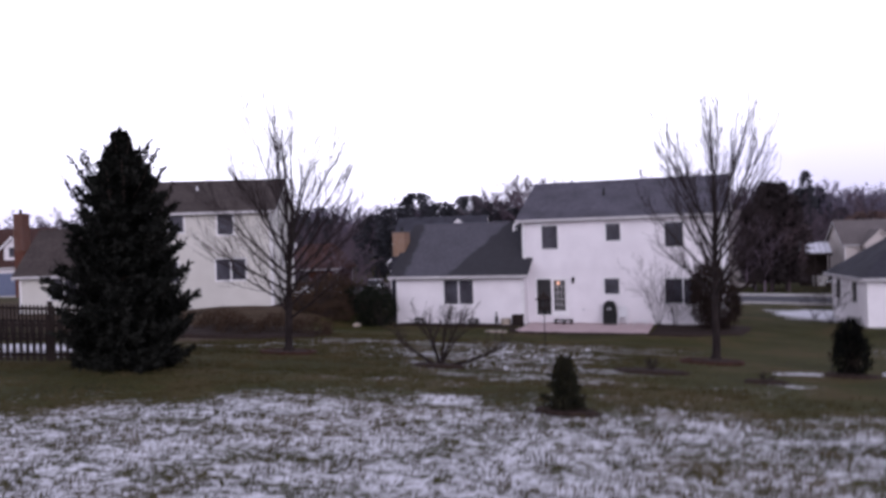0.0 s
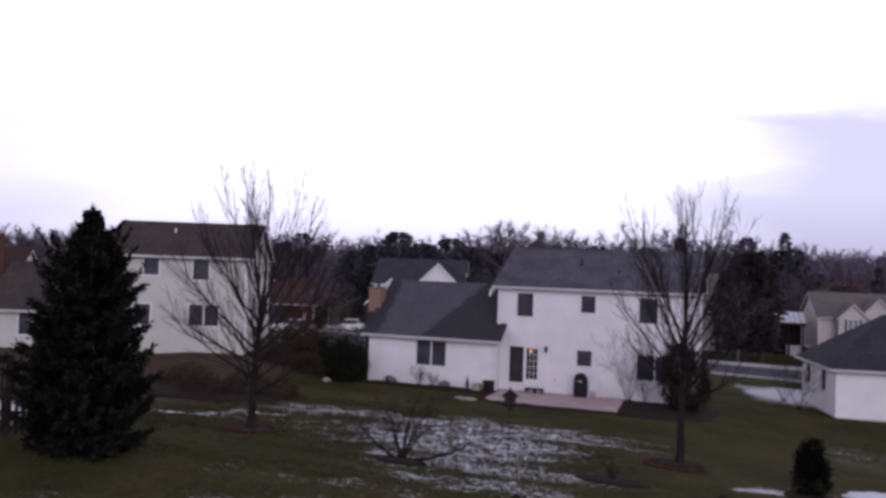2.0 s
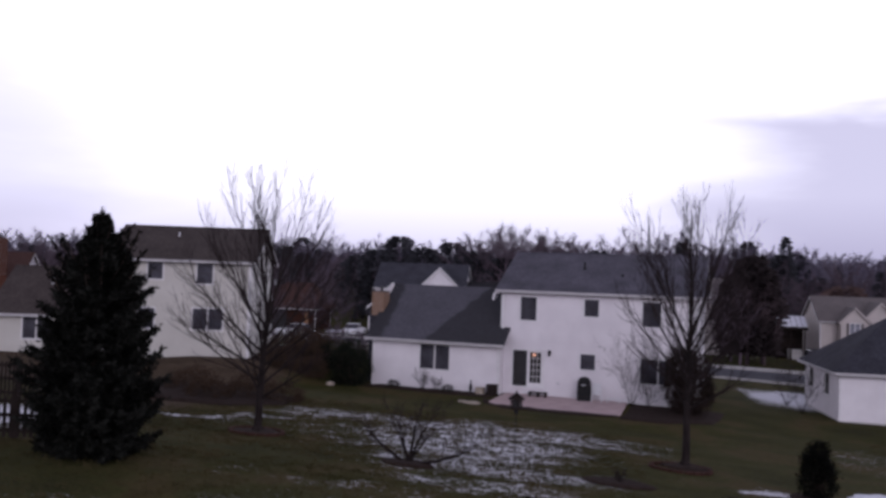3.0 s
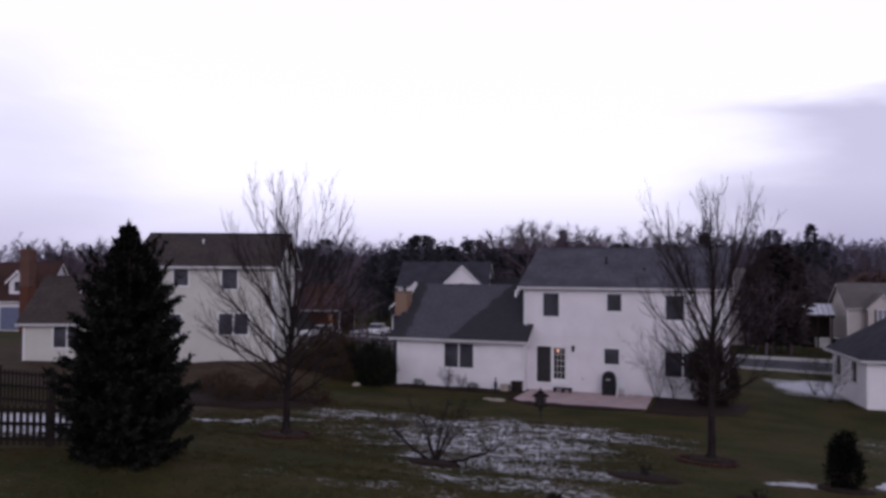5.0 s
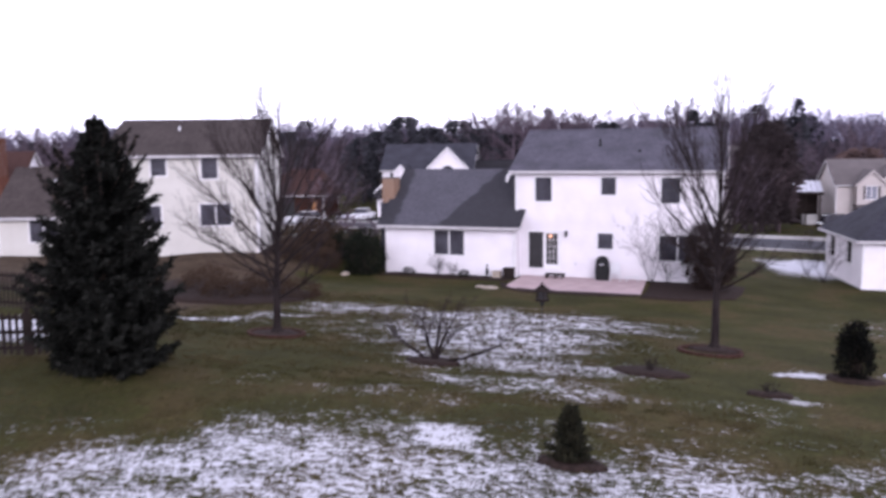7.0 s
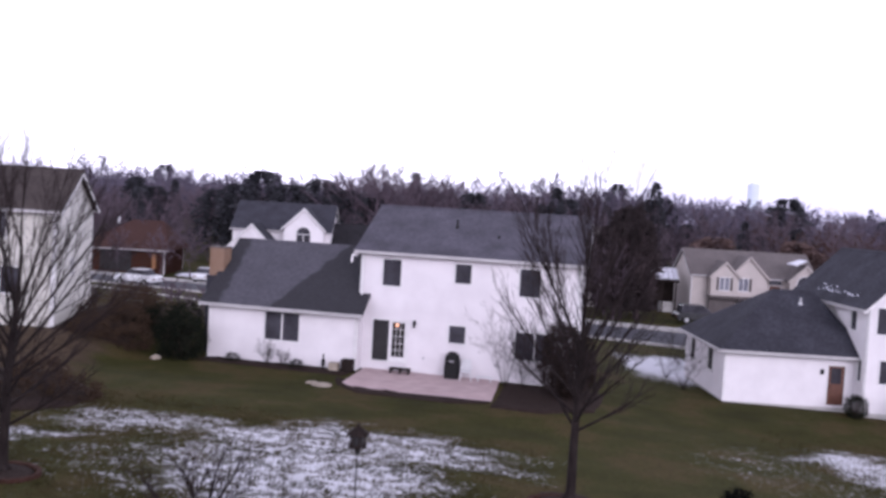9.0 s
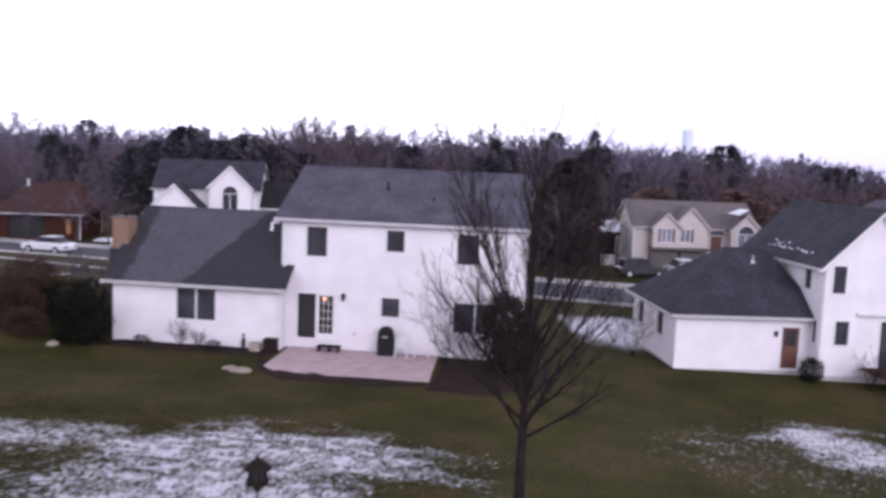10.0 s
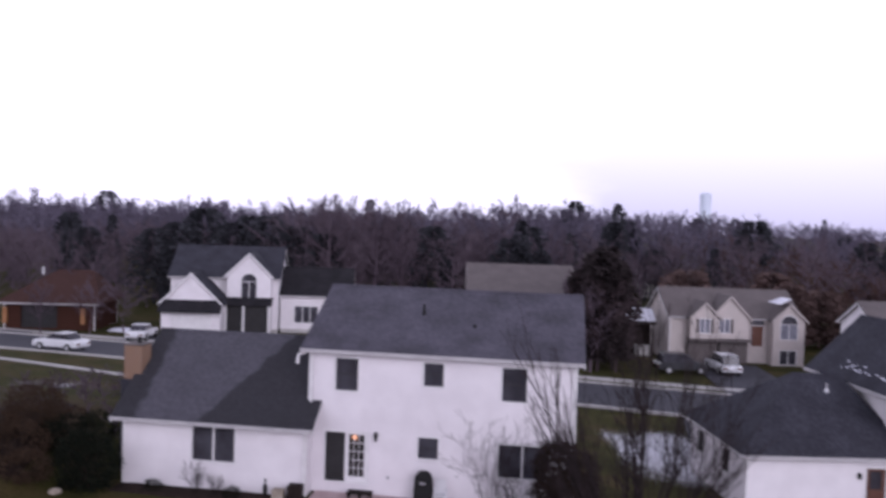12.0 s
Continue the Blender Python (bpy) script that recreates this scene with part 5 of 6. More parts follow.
def blades_mesh(name, rows, material):
    """Many narrow needle or leaf blades: rows of (root, tip, half-width vector)."""
    n = len(rows)
    v = np.empty((n, 4, 3))
    a = np.array([[*r[0], *r[1], *r[2]] for r in rows])
    root, tip, wide = a[:, :3], a[:, 3:6], a[:, 6:]
    v[:, 0], v[:, 1] = root - wide * 0.5, root + wide * 0.5
    v[:, 2], v[:, 3] = (root + tip) / 2 + wide, tip
    mid = (root + tip) / 2 - wide
    verts = np.concatenate([v[:, 0], v[:, 1], v[:, 2], v[:, 3], mid])
    i = np.arange(n)
    faces = np.stack([i, i + n, i + 2 * n, i + 3 * n, i + 4 * n], 1)
    me = bpy.data.meshes.new(name)
    me.from_pydata(verts.tolist(), [], faces.tolist())
    me.materials.append(material)
    return me


def conifer(name, x, y, height, radius, seed, label, whorls, per, blade, trim=0.0, category="tree", group="", material=None, fullness=1.0, profile=0.75, outline=None):
    """A spruce: a stem, whorls of boughs that droop and lift at the tip, and flat sprays of needles along them."""
    rnd = random.Random(seed)
    t = thing(name, pose(x, y, gz(x, y) - 0.03), label, category, group)
    wood = []
    stem = limb(rnd, wood, Vector((0, 0, 0)), Vector((0, 0, 1)), height * 0.95, radius * 0.075, 0.012, 12, 0.008, 0.05)
    rows, tips = [], []
    for w in range(whorls):
        f = (w + 0.3) / whorls
        z = height * (0.02 + 0.94 * f)
        reach = radius * (float(np.interp(1 - f, outline[0], outline[1])) if outline else (1 - f) ** profile * (1.0 if f > 0.12 else 0.86 + 1.1 * f))
        n = max(4, int(per * (1 - 0.5 * f)))
        for k in range(n):
            a = k * math.tau / n + w * 1.1 + rnd.uniform(-0.25, 0.25)
            le = reach * (rnd.uniform(0.58, 1.12) if outline else rnd.uniform(0.62, 1.08))
            if rnd.random() < 0.20 and f > 0.15:
                le *= rnd.uniform(1.15, 1.32)
            out = Vector((math.cos(a), math.sin(a), 0))
            side = Vector((-math.sin(a), math.cos(a), 0))
            p = Vector((0, 0, z + rnd.uniform(-0.5, 0.5) * height / whorls))
            d = (out + Vector((0, 0, 0.05 + 0.55 * f * f))).normalized()
            bits = 7
            q = p
            for b in range(bits):
                g = (b + 1) / bits
                d = (d + Vector((0, 0, -0.12 + 0.34 * g)) + side * rnd.uniform(-0.10, 0.10)).normalized()
                nx = q + d * le / bits
                wood.append((q, nx, 0.02 * (1 - f * 0.5) * (1 - g * 0.7) * radius / 1.7 + 0.002, 0.02 * (1 - g * 0.8) * radius / 1.7 + 0.0015))
                if g > 0.2 or f > 0.6:
                    for _ in range(max(2, int(5 * fullness))):
                        s = rnd.choice((-1, 1))
                        tw = (d * rnd.uniform(0.5, 0.9) + side * s * rnd.uniform(0.35, 0.9) + Vector((0, 0, rnd.uniform(-0.28, 0.4)))).normalized()
                        tl = le * 0.34 * rnd.uniform(0.45, 1.1) * (1.15 - 0.85 * g) + blade
                        base = q.lerp(nx, rnd.random())
                        m = max(2, int(tl / (blade * 0.55)))
                        for i in range(m):
                            c = base + tw * tl * (i + 0.5) / m
                            for _ in range(2):
                                e = (tw * rnd.uniform(0.5, 1.0) + ball(rnd) * 0.42).normalized()
                                wv = e.cross(ball(rnd)).normalized() * blade * rnd.uniform(0.13, 0.24)
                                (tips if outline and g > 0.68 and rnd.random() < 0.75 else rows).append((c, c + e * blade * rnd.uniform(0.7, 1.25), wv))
                q = nx
    if outline:
        for k in range(60):
            q = Vector((0, 0, height * rnd.uniform(0.92, 0.995)))
            w = 0.12 * max(0.0, 1 - (q.z / height - 0.93) / 0.085)
            c = q + Vector((rnd.gauss(0, 1), rnd.gauss(0, 1), 0)) * w * 0.5
            e = Vector((rnd.gauss(0, 0.25), rnd.gauss(0, 0.25), 1)).normalized()
            rows.append((c, c + e * blade * rnd.uniform(0.7, 1.2), e.cross(ball(rnd)).normalized() * blade * 0.15))
        for k in range(34):
            f = rnd.uniform(0.46, 0.86)
            a = k * 2.4 + rnd.uniform(-0.4, 0.4)
            le = radius * (float(np.interp(1 - f, outline[0], outline[1])) * rnd.uniform(1.0, 1.3) + 0.12)
            d = Vector((math.cos(a), math.sin(a), rnd.uniform(0.5, 1.0))).normalized()
            q = Vector((0, 0, height * (f - 0.03)))
            for b in range(8):
                d = (d + Vector((0, 0, 0.09))).normalized()
                nx = q + d * le / 6.5
                wood.append((q, nx, 0.012, 0.010))
                for _ in range(26 - 2 * b):
                    c = q.lerp(nx, rnd.random()) + ball(rnd) * 0.055 * (1.2 - b / 9)
                    e = (d + ball(rnd) * 0.5).normalized()
                    rows.append((c, c + e * blade * rnd.uniform(0.6, 1.1), e.cross(ball(rnd)).normalized() * blade * rnd.uniform(0.12, 0.2)))
                q = nx
    ob = new("stem", tubes_mesh("stem", wood, M_FIRBARK, sides=4))
    ob.parent = t
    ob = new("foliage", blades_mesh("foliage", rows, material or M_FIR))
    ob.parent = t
    # outer blades, with light on the bough ends in their colour
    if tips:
        ob = new("lit_tips", blades_mesh("lit_tips", tips, M_FIR_TIP))
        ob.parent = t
    return t


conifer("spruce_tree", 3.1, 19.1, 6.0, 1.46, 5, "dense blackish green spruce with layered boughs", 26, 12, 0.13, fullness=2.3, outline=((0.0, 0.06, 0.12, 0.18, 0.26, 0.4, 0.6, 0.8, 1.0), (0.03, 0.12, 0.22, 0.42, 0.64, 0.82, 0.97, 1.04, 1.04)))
conifer("young_spruce", 14.52, 17.0, 0.98, 0.34, 6, "small dark young spruce in a snowy lawn", 12, 8, 0.075, category="shrub", profile=0.62, material=M_SHRUB_OPEN, fullness=0.8)


def leafy(name, x, y, parts, seed, label, leaves, size, category="shrub", group="", material=None, stems=True):
    """A rounded evergreen: stems and many small leaves in clumps on uneven lobes (dx, dy, z, rx, ry, rz)."""
    rnd = random.Random(seed)
    t = thing(name, pose(x, y, gz(x, y) - 0.03), label, category, group)
    rows, wood = [], []
    vol = sum(p[3] * p[4] for p in parts)
    for dx, dy, z, rx, ry, rz in parts:
        for _ in range(int(leaves * rx * ry / vol / 7)):
            u = ball(rnd).normalized()
            r = 1.0 - abs(rnd.gauss(0, 0.16)) + 0.10 * noise.noise(u * 2.3 + Vector((seed, 0, 0)))
            c = Vector((dx + u.x * rx * r, dy + u.y * ry * r, z + u.z * rz * r))
            if c.z < 0.02:
                c.z = 0.02 + rnd.random() * 0.1
            if rnd.random() < 0.12:
                wood.append((Vector((dx * 0.3, dy * 0.3, 0.0)), c, 0.012, 0.003))
            for _ in range(7):
                e = (u * 0.9 + ball(rnd) * 0.6).normalized()
                o = c + ball(rnd) * size * 0.9
                rows.append((o, o + e * size * rnd.uniform(0.7, 1.3), e.cross(ball(rnd)).normalized() * size * rnd.uniform(0.2, 0.38)))
    ob = new("stem", tubes_mesh("stem", wood, M_FIRBARK, sides=3))
    ob.parent = t
    ob = new("foliage", blades_mesh("foliage", rows, material or M_SHRUB))
    ob.parent = t
    return t


leafy("evergreen_shrub", 15.6, 45.8, [(0, 0, 1.6, 1.2, 1.15, 1.65), (-0.3, 0.1, 2.35, 0.8, 0.75, 1.0), (0.3, -0.1, 1.2, 0.95, 0.95, 1.1)], 21, "tall dark brownish evergreen shrub at the house corner", 15000, 0.09, material=M_YEW)
leafy("evergreen_shrub", -3.3, 46.2, [(0, 0, 1.05, 1.25, 1.15, 1.25), (0.45, -0.1, 0.9, 0.9, 0.9, 1.0), (-0.5, 0.2, 1.3, 0.8, 0.8, 1.0)], 22, "rounded dark evergreen shrub beside the wing", 8000, 0.085)
leafy("evergreen_shrub", -5.4, 48.7, [(0, 0, 0.9, 1.7, 1.1, 1.0), (-1.3, 0.4, 0.6, 1.1, 0.9, 0.7), (0.9, 0.2, 1.2, 0.9, 0.9, 0.9)], 23, "sprawling dark shrub behind the wing", 8000, 0.085)
leafy("arborvitae", 19.95, 27.4, [(0, 0, 0.58, 0.47, 0.46, 0.68), (0, 0, 1.02, 0.36, 0.34, 0.5), (0.03, 0, 1.32, 0.2, 0.2, 0.26)], 24, "small dark arborvitae on the lawn edge", 6500, 0.06, material=M_FIR)
leafy("ball_shrub", 28.85, 50.0, [(0, 0, 0.5, 0.5, 0.5, 0.55)], 25, "clipped dark ball shrub beside the door", 2500, 0.06)
for k, (x, y, s) in enumerate(((-0.65, 46.5, 0.36), (2.7, 46.45, 0.34), (-3.9, 45.8, 0.3))):
    leafy("low_shrub", x, y, [(0, 0, 0.2, s, s, 0.24)], 30 + k, "low dark clipped shrub in the mulch", 900, 0.05, group="foundation shrubs")
for k, (x, y, rx, rz) in enumerate(((-2.4, 31.4, 0.95, 0.55), (-4.2, 32.4, 1.1, 0.7), (-1.5, 32.8, 0.9, 0.5), (-0.3, 33.7, 1.0, 0.5), (-5.3, 34.6, 1.2, 0.7), (-3.2, 35.8, 1.1, 0.6))):
    leafy("brown_shrub", x, y, [(0, 0, 0.3, rx, rx * 0.85, rz)], 40 + k, "low brown winter shrub in a mulch bed", 2200, 0.08, group="bed shrubs", material=M_DRYGRASS)


BANK = ((-5.6, 45.6, 1.1, 0.7), (-6.8, 46.9, 1.3, 0.9), (-7.4, 48.8, 1.2, 1.0), (-8.6, 47.6, 1.2, 0.8), (-8.4, 50.6, 1.4, 1.0), (-6.4, 49.6, 1.2, 1.1), (-9.8, 52.3, 1.4, 1.0), (-7.2, 44.6, 1.0, 0.6))
for k, (x, y, rx, rz) in enumerate(BANK):
    leafy("brown_shrub", x, y, [(0, 0, rz * 0.55, rx, rx * 0.85, rz)], 60 + k, "dense brown leafless bush on the bank", 2600, 0.09, group="bank shrubs", material=M_DRYGRASS)


def twig_clump(name, x, y, height, spread, stems, seed, label, thick=0.012, deep=3, lift=0.04, category="shrub", group=""):
    """A bare shrub: many stems from one root."""
    rnd = random.Random(seed)
    t = thing(name, pose(x, y, gz(x, y) - 0.03), label, category, group)
    stem, tw = [], []
    for k in range(stems):
        a = k * 2.4 + rnd.uniform(-0.4, 0.4)
        lean = spread * rnd.uniform(0.35, 1.0)
        d = Vector((math.cos(a) * lean, math.sin(a) * lean, 1)).normalized()
        lb = limb(rnd, stem, Vector((math.cos(a), math.sin(a), 0)) * thick * 2, d, height * rnd.uniform(0.75, 1.15), thick, thick * 0.25, 6, 0.07, lift)
        for j in range(6):
            q, dd, rr = between(lb, 0.25 + 0.72 * (j + rnd.random()) / 6)
            b = limb(rnd, tw, q, off_axis(rnd, dd, radians(rnd.uniform(25, 50)), rnd.uniform(0, math.tau)), height * 0.4 * rnd.uniform(0.6, 1.1), thick * 0.4, 0.003, 4, 0.1, lift)
            fine_twigs(rnd, tw, b, 3, height * 0.17, 36, 0.03, deep)
    for nm, s, m in (("stem", stem, M_BARK), ("twig_crown", tw, M_TWIG)):
        ob = new(nm, tubes_mesh(nm, s, m))
        ob.parent = t
    return t




def arching_shrub(x, y, seed):
    """A leafless shrub with a few stout limbs: two long arching side limbs and a fan between."""
    rnd = random.Random(seed)
    t = thing("bare_shrub", pose(x, y, gz(x, y) - 0.03), "spreading leafless shrub with stout arching limbs", "shrub")
    wood, tw = [], []
    for dx, dy, z, r in ((-1.55, 0.1, 1.05, 0.056), (2.0, -0.1, 0.80, 0.058), (0.15, 0.3, 1.45, 0.055), (-0.5, -0.3, 1.4, 0.046), (0.75, 0.4, 1.4, 0.048), (-0.9, 0.5, 1.25, 0.028), (1.2, -0.4, 1.15, 0.028)):
        lb = reach_limb(rnd, wood, Vector((dx * 0.03, dy * 0.03, 0)), Vector((dx, dy, z)), r, 0.009, 9, 0.05, -0.35 if abs(dx) < 1.3 else 0.25)
        total = sum((lb[i + 1][0] - lb[i][0]).length for i in range(len(lb) - 1))
        for j in range(9):
            q, dd, rr = between(lb, 0.3 + 0.68 * (j + rnd.random()) / 9)
            e = off_axis(rnd, (dd + Vector((0, 0, 0.7))).normalized(), radians(rnd.uniform(12, 45)), rnd.uniform(0, math.tau))
            b = limb(rnd, tw, q, e, total * rnd.uniform(0.22, 0.42), min(rr * 0.6, 0.012), 0.004, 5, 0.07, 0.05)
            fine_twigs(rnd, tw, b, 4, 0.26, 36, 0.04, 3)
    for nm, g, m in (("stem", wood, M_BARK), ("twig_crown", tw, M_TWIG)):
        ob = new(nm, tubes_mesh(nm, g, m))
        ob.parent = t


arching_shrub(9.5, 23.9, 51)
twig_clump("bare_shrub", 1.2, 46.4, 1.1, 0.5, 9, 52, "thin leafless shrub before the wing window", group="wall shrubs")
twig_clump("bare_shrub", 2.0, 46.4, 0.8, 0.5, 7, 53, "thin leafless shrub before the wing window", group="wall shrubs")
twig_clump("bare_shrub", 12.75, 46.9, 3.3, 0.62, 14, 54, "tall leafless shrub against the house wall", group="wall shrubs")
twig_clump("bare_shrub", 13.6, 46.9, 1.5, 0.6, 8, 55, "leafless shrub below the double window", group="wall shrubs")
twig_clump("bare_shrub", 14.93, 25.6, 0.42, 0.8, 8, 56, "small dry shrub in a round mulch bed")
twig_clump("bare_shrub", 17.8, 24.3, 0.3, 1.0, 8, 57, "low dry brown stems in the lawn")
twig_clump("bare_shrub", 31.1, 49.3, 1.6, 0.6, 10, 58, "leafless shrub beside the timber deck")
twig_clump("bare_shrub", 21.3, 52.2, 2.4, 0.7, 12, 59, "leafless shrub against the garage side")
twig_clump("bare_shrub", 20.7, 55.5, 2.4, 0.7, 12, 60, "leafless shrub against the garage side")
for x, y, rx, ry, s in ((3.75, 25.4, 0.74, 0.68, 71), (16.38, 30.15, 0.8, 0.7, 72), (14.93, 25.5, 0.95, 0.6, 73), (9.5, 23.85, 0.7, 0.5, 74), (14.55, 16.95, 0.55, 0.35, 75), (19.95, 27.3, 0.7, 0.55, 76), (17.8, 24.2, 0.5, 0.3, 77)):
    bed("mulch_bed", ring(x, y, rx * 1.08, ry * 1.08), 0.09, "round dark mulch bed in the lawn", s)
bed("mulch_bed", [(-5.7, 45.2), (-7.0, 50.2), (-8.8, 54.5), (-12.5, 55.8), (-11.5, 51.5), (-9.5, 46.2), (-8.6, 43.3)], 0.08, "brown leaf-strewn bank between the houses", 79, 0.1)
bed("mulch_bed", [(-4.1, 29.5), (-0.9, 30.2), (0.5, 32.4), (0.0, 35.1), (-4.0, 38.0), (-8.5, 36.3), (-7.3, 31.3)], 0.12, "broad brown mulch bed with low shrubs", 78, 0.3)
for k, (cx, cy) in enumerate(((3.75, 25.4), (16.28, 29.55))):
    e = thing("edging", pose(cx, cy, gz(cx, cy)), "ring of brown edging bricks round the tree", "edging", "tree ring edging")
    for j in range(20):
        a = j * math.tau / 20
        bm = bmesh.new()
        r = (0.84, 0.9)[k]
        m = pose(r * math.cos(a), r * 0.9 * math.sin(a), gz(cx + r * math.cos(a), cy + 0.9 * r * math.sin(a)) - gz(cx, cy) + 0.02, 0, 0, math.degrees(a) + 90)
        bm_box(bm, -0.13, 0.13, -0.05, 0.05, -0.05, 0.08, m)
        part("edging_brick", bm, M_EDGING, e)


# ---- woods beyond the street ----
def ribbons(segs, width):
    """Flat slivers for distant twigs, as arrays of triangles' corners."""
    p = np.array([[*s[0], *s[1]] for s in segs])
    r = np.array([[s[2], s[3]] for s in segs])
    d = p[:, 3:] - p[:, :3]
    rng = np.random.default_rng(3)
    u = np.cross(d, rng.normal(size=d.shape))
    u /= np.linalg.norm(u, axis=1, keepdims=True) + 1e-9
    q = np.stack([p[:, :3] - u * r[:, :1] * width, p[:, :3] + u * r[:, :1] * width, p[:, 3:] + u * r[:, 1:] * width, p[:, 3:] - u * r[:, 1:] * width], 1)
    return q


def wood_tree(seed, height, spread, lobes=9, twigs=48, width=0.05):
    """A distant leafless tree: stem, limbs that rise and spread, side branches along them and twigs that fan out of the branches."""
    rnd = random.Random(seed)
    segs = []
    stem = limb(rnd, segs, Vector((0, 0, 0)), Vector((0, 0, 1)), height * 0.74, 0.17, 0.05, 5, 0.04, 0.05)
    for k in range(lobes):
        az = k * 2.4 + rnd.uniform(-0.4, 0.4)
        v = -0.7 + 1.6 * (k + rnd.random()) / lobes
        w = math.sqrt(max(0.05, 1 - min(1.0, v * v))) * rnd.uniform(0.55, 1.0)
        c = Vector((math.cos(az) * w * 0.30 * height * spread, math.sin(az) * w * 0.30 * height * spread, height * (0.60 + 0.28 * min(v, 0.95))))
        p, d, rr = between(stem, min(0.97, max(0.15, (c.z / height - 0.22) / 0.74)))
        main = reach_limb(rnd, segs, p, c, 0.07, 0.03, 3, 0.05, 0.2)
        for j in range(5):
            q, dd, r2 = between(main, 0.3 + 0.14 * j)
            e = off_axis(rnd, dd, radians(rnd.uniform(20, 55)), rnd.uniform(0, math.tau))
            bough = limb(rnd, segs, q, e, height * rnd.uniform(0.07, 0.12) * (1 - 0.35 * max(0.0, v)), width * (1.2 - 0.5 * max(0.0, v)), width * (0.7 - 0.3 * max(0.0, v)), 2, 0.10, 0.05)
            for _ in range(int(twigs / 5 * (0.7 + 0.6 * max(0.0, v)))):
                f = rnd.random()
                base, d3, r3 = between(bough, 0.2 + 0.78 * f)
                e = off_axis(rnd, d3, radians(rnd.uniform(15, 80)), rnd.uniform(0, math.tau))
                segs.append((base, base + (e + Vector((0, 0, 0.12))).normalized() * height * rnd.uniform(0.03, 0.065), width * rnd.uniform(0.6, 1.0) * (1 - 0.4 * max(0.0, v)), width * 0.35))
    return ribbons(segs, 1.0)


def wood_pine(seed, height, radius, round_top):
    rnd = random.Random(seed)
    segs = []
    limb(rnd, segs, Vector((0, 0, 0)), Vector((0, 0, 1)), height * 0.95, 0.2, 0.04, 6, 0.02, 0.05)
    quads = [ribbons(segs, 1.0)]
    out = []
    for k in range(1700 if round_top else 900):
        f = rnd.random() ** (0.8 if round_top else 1.35)
        z = height * ((0.10 + 0.90 * f) if round_top else (0.01 + 0.98 * f))
        prof = math.sqrt(max(0.06, 1 - ((f - 0.42) / 0.60) ** 2)) if round_top else (1 - f) ** 0.75
        a = rnd.uniform(0, math.tau)
        lobes = 0.86 + 0.16 * math.sin(a * 3 + seed + z * 1.2)
        rr = radius * prof * lobes * rnd.uniform(0.25, 1.0) + 0.15
        c = np.array([math.cos(a) * rr, math.sin(a) * rr, z])
        s = rnd.uniform(0.35, 0.75)
        e = np.array([math.cos(a), math.sin(a), rnd.uniform(-0.45, 0.35)])
        w = np.cross(e, np.array([rnd.gauss(0, 1), rnd.gauss(0, 1), rnd.gauss(0, 1)]))
        w /= np.linalg.norm(w) + 1e-9
        out.append([c - e * s * 0.4, c + w * s * 0.32, c + e * s, c - w * s * 0.32])
    quads.append(np.array(out))
    return np.concatenate(quads)


def scatter(name, variants, spots, material, label, category):
    """Many distant trees in one object of stuff."""
    parts = []
    for k, (x, y, s, a) in enumerate(spots):
        v = variants[k % len(variants)]
        c, sn = math.cos(a), math.sin(a)
        q = v @ np.array([[c, sn, 0], [-sn, c, 0], [0, 0, 1]]) * s
        parts.append(q + np.array([x, y, gz(x, y) - 0.2]))
    v = np.concatenate(parts).reshape(-1, 3)
    me = bpy.data.meshes.new(name)
    n = len(v) // 4
    me.vertices.add(len(v))
    me.vertices.foreach_set("co", v.ravel())
    me.loops.add(4 * n)
    me.loops.foreach_set("vertex_index", np.arange(4 * n))
    me.polygons.add(n)
    me.polygons.foreach_set("loop_start", np.arange(n) * 4)
    me.polygons.foreach_set("loop_total", np.full(n, 4))
    me.update(calc_edges=True)
    me.materials.append(material)
    return tagged(new(name, me), label, category, kind="stuff")


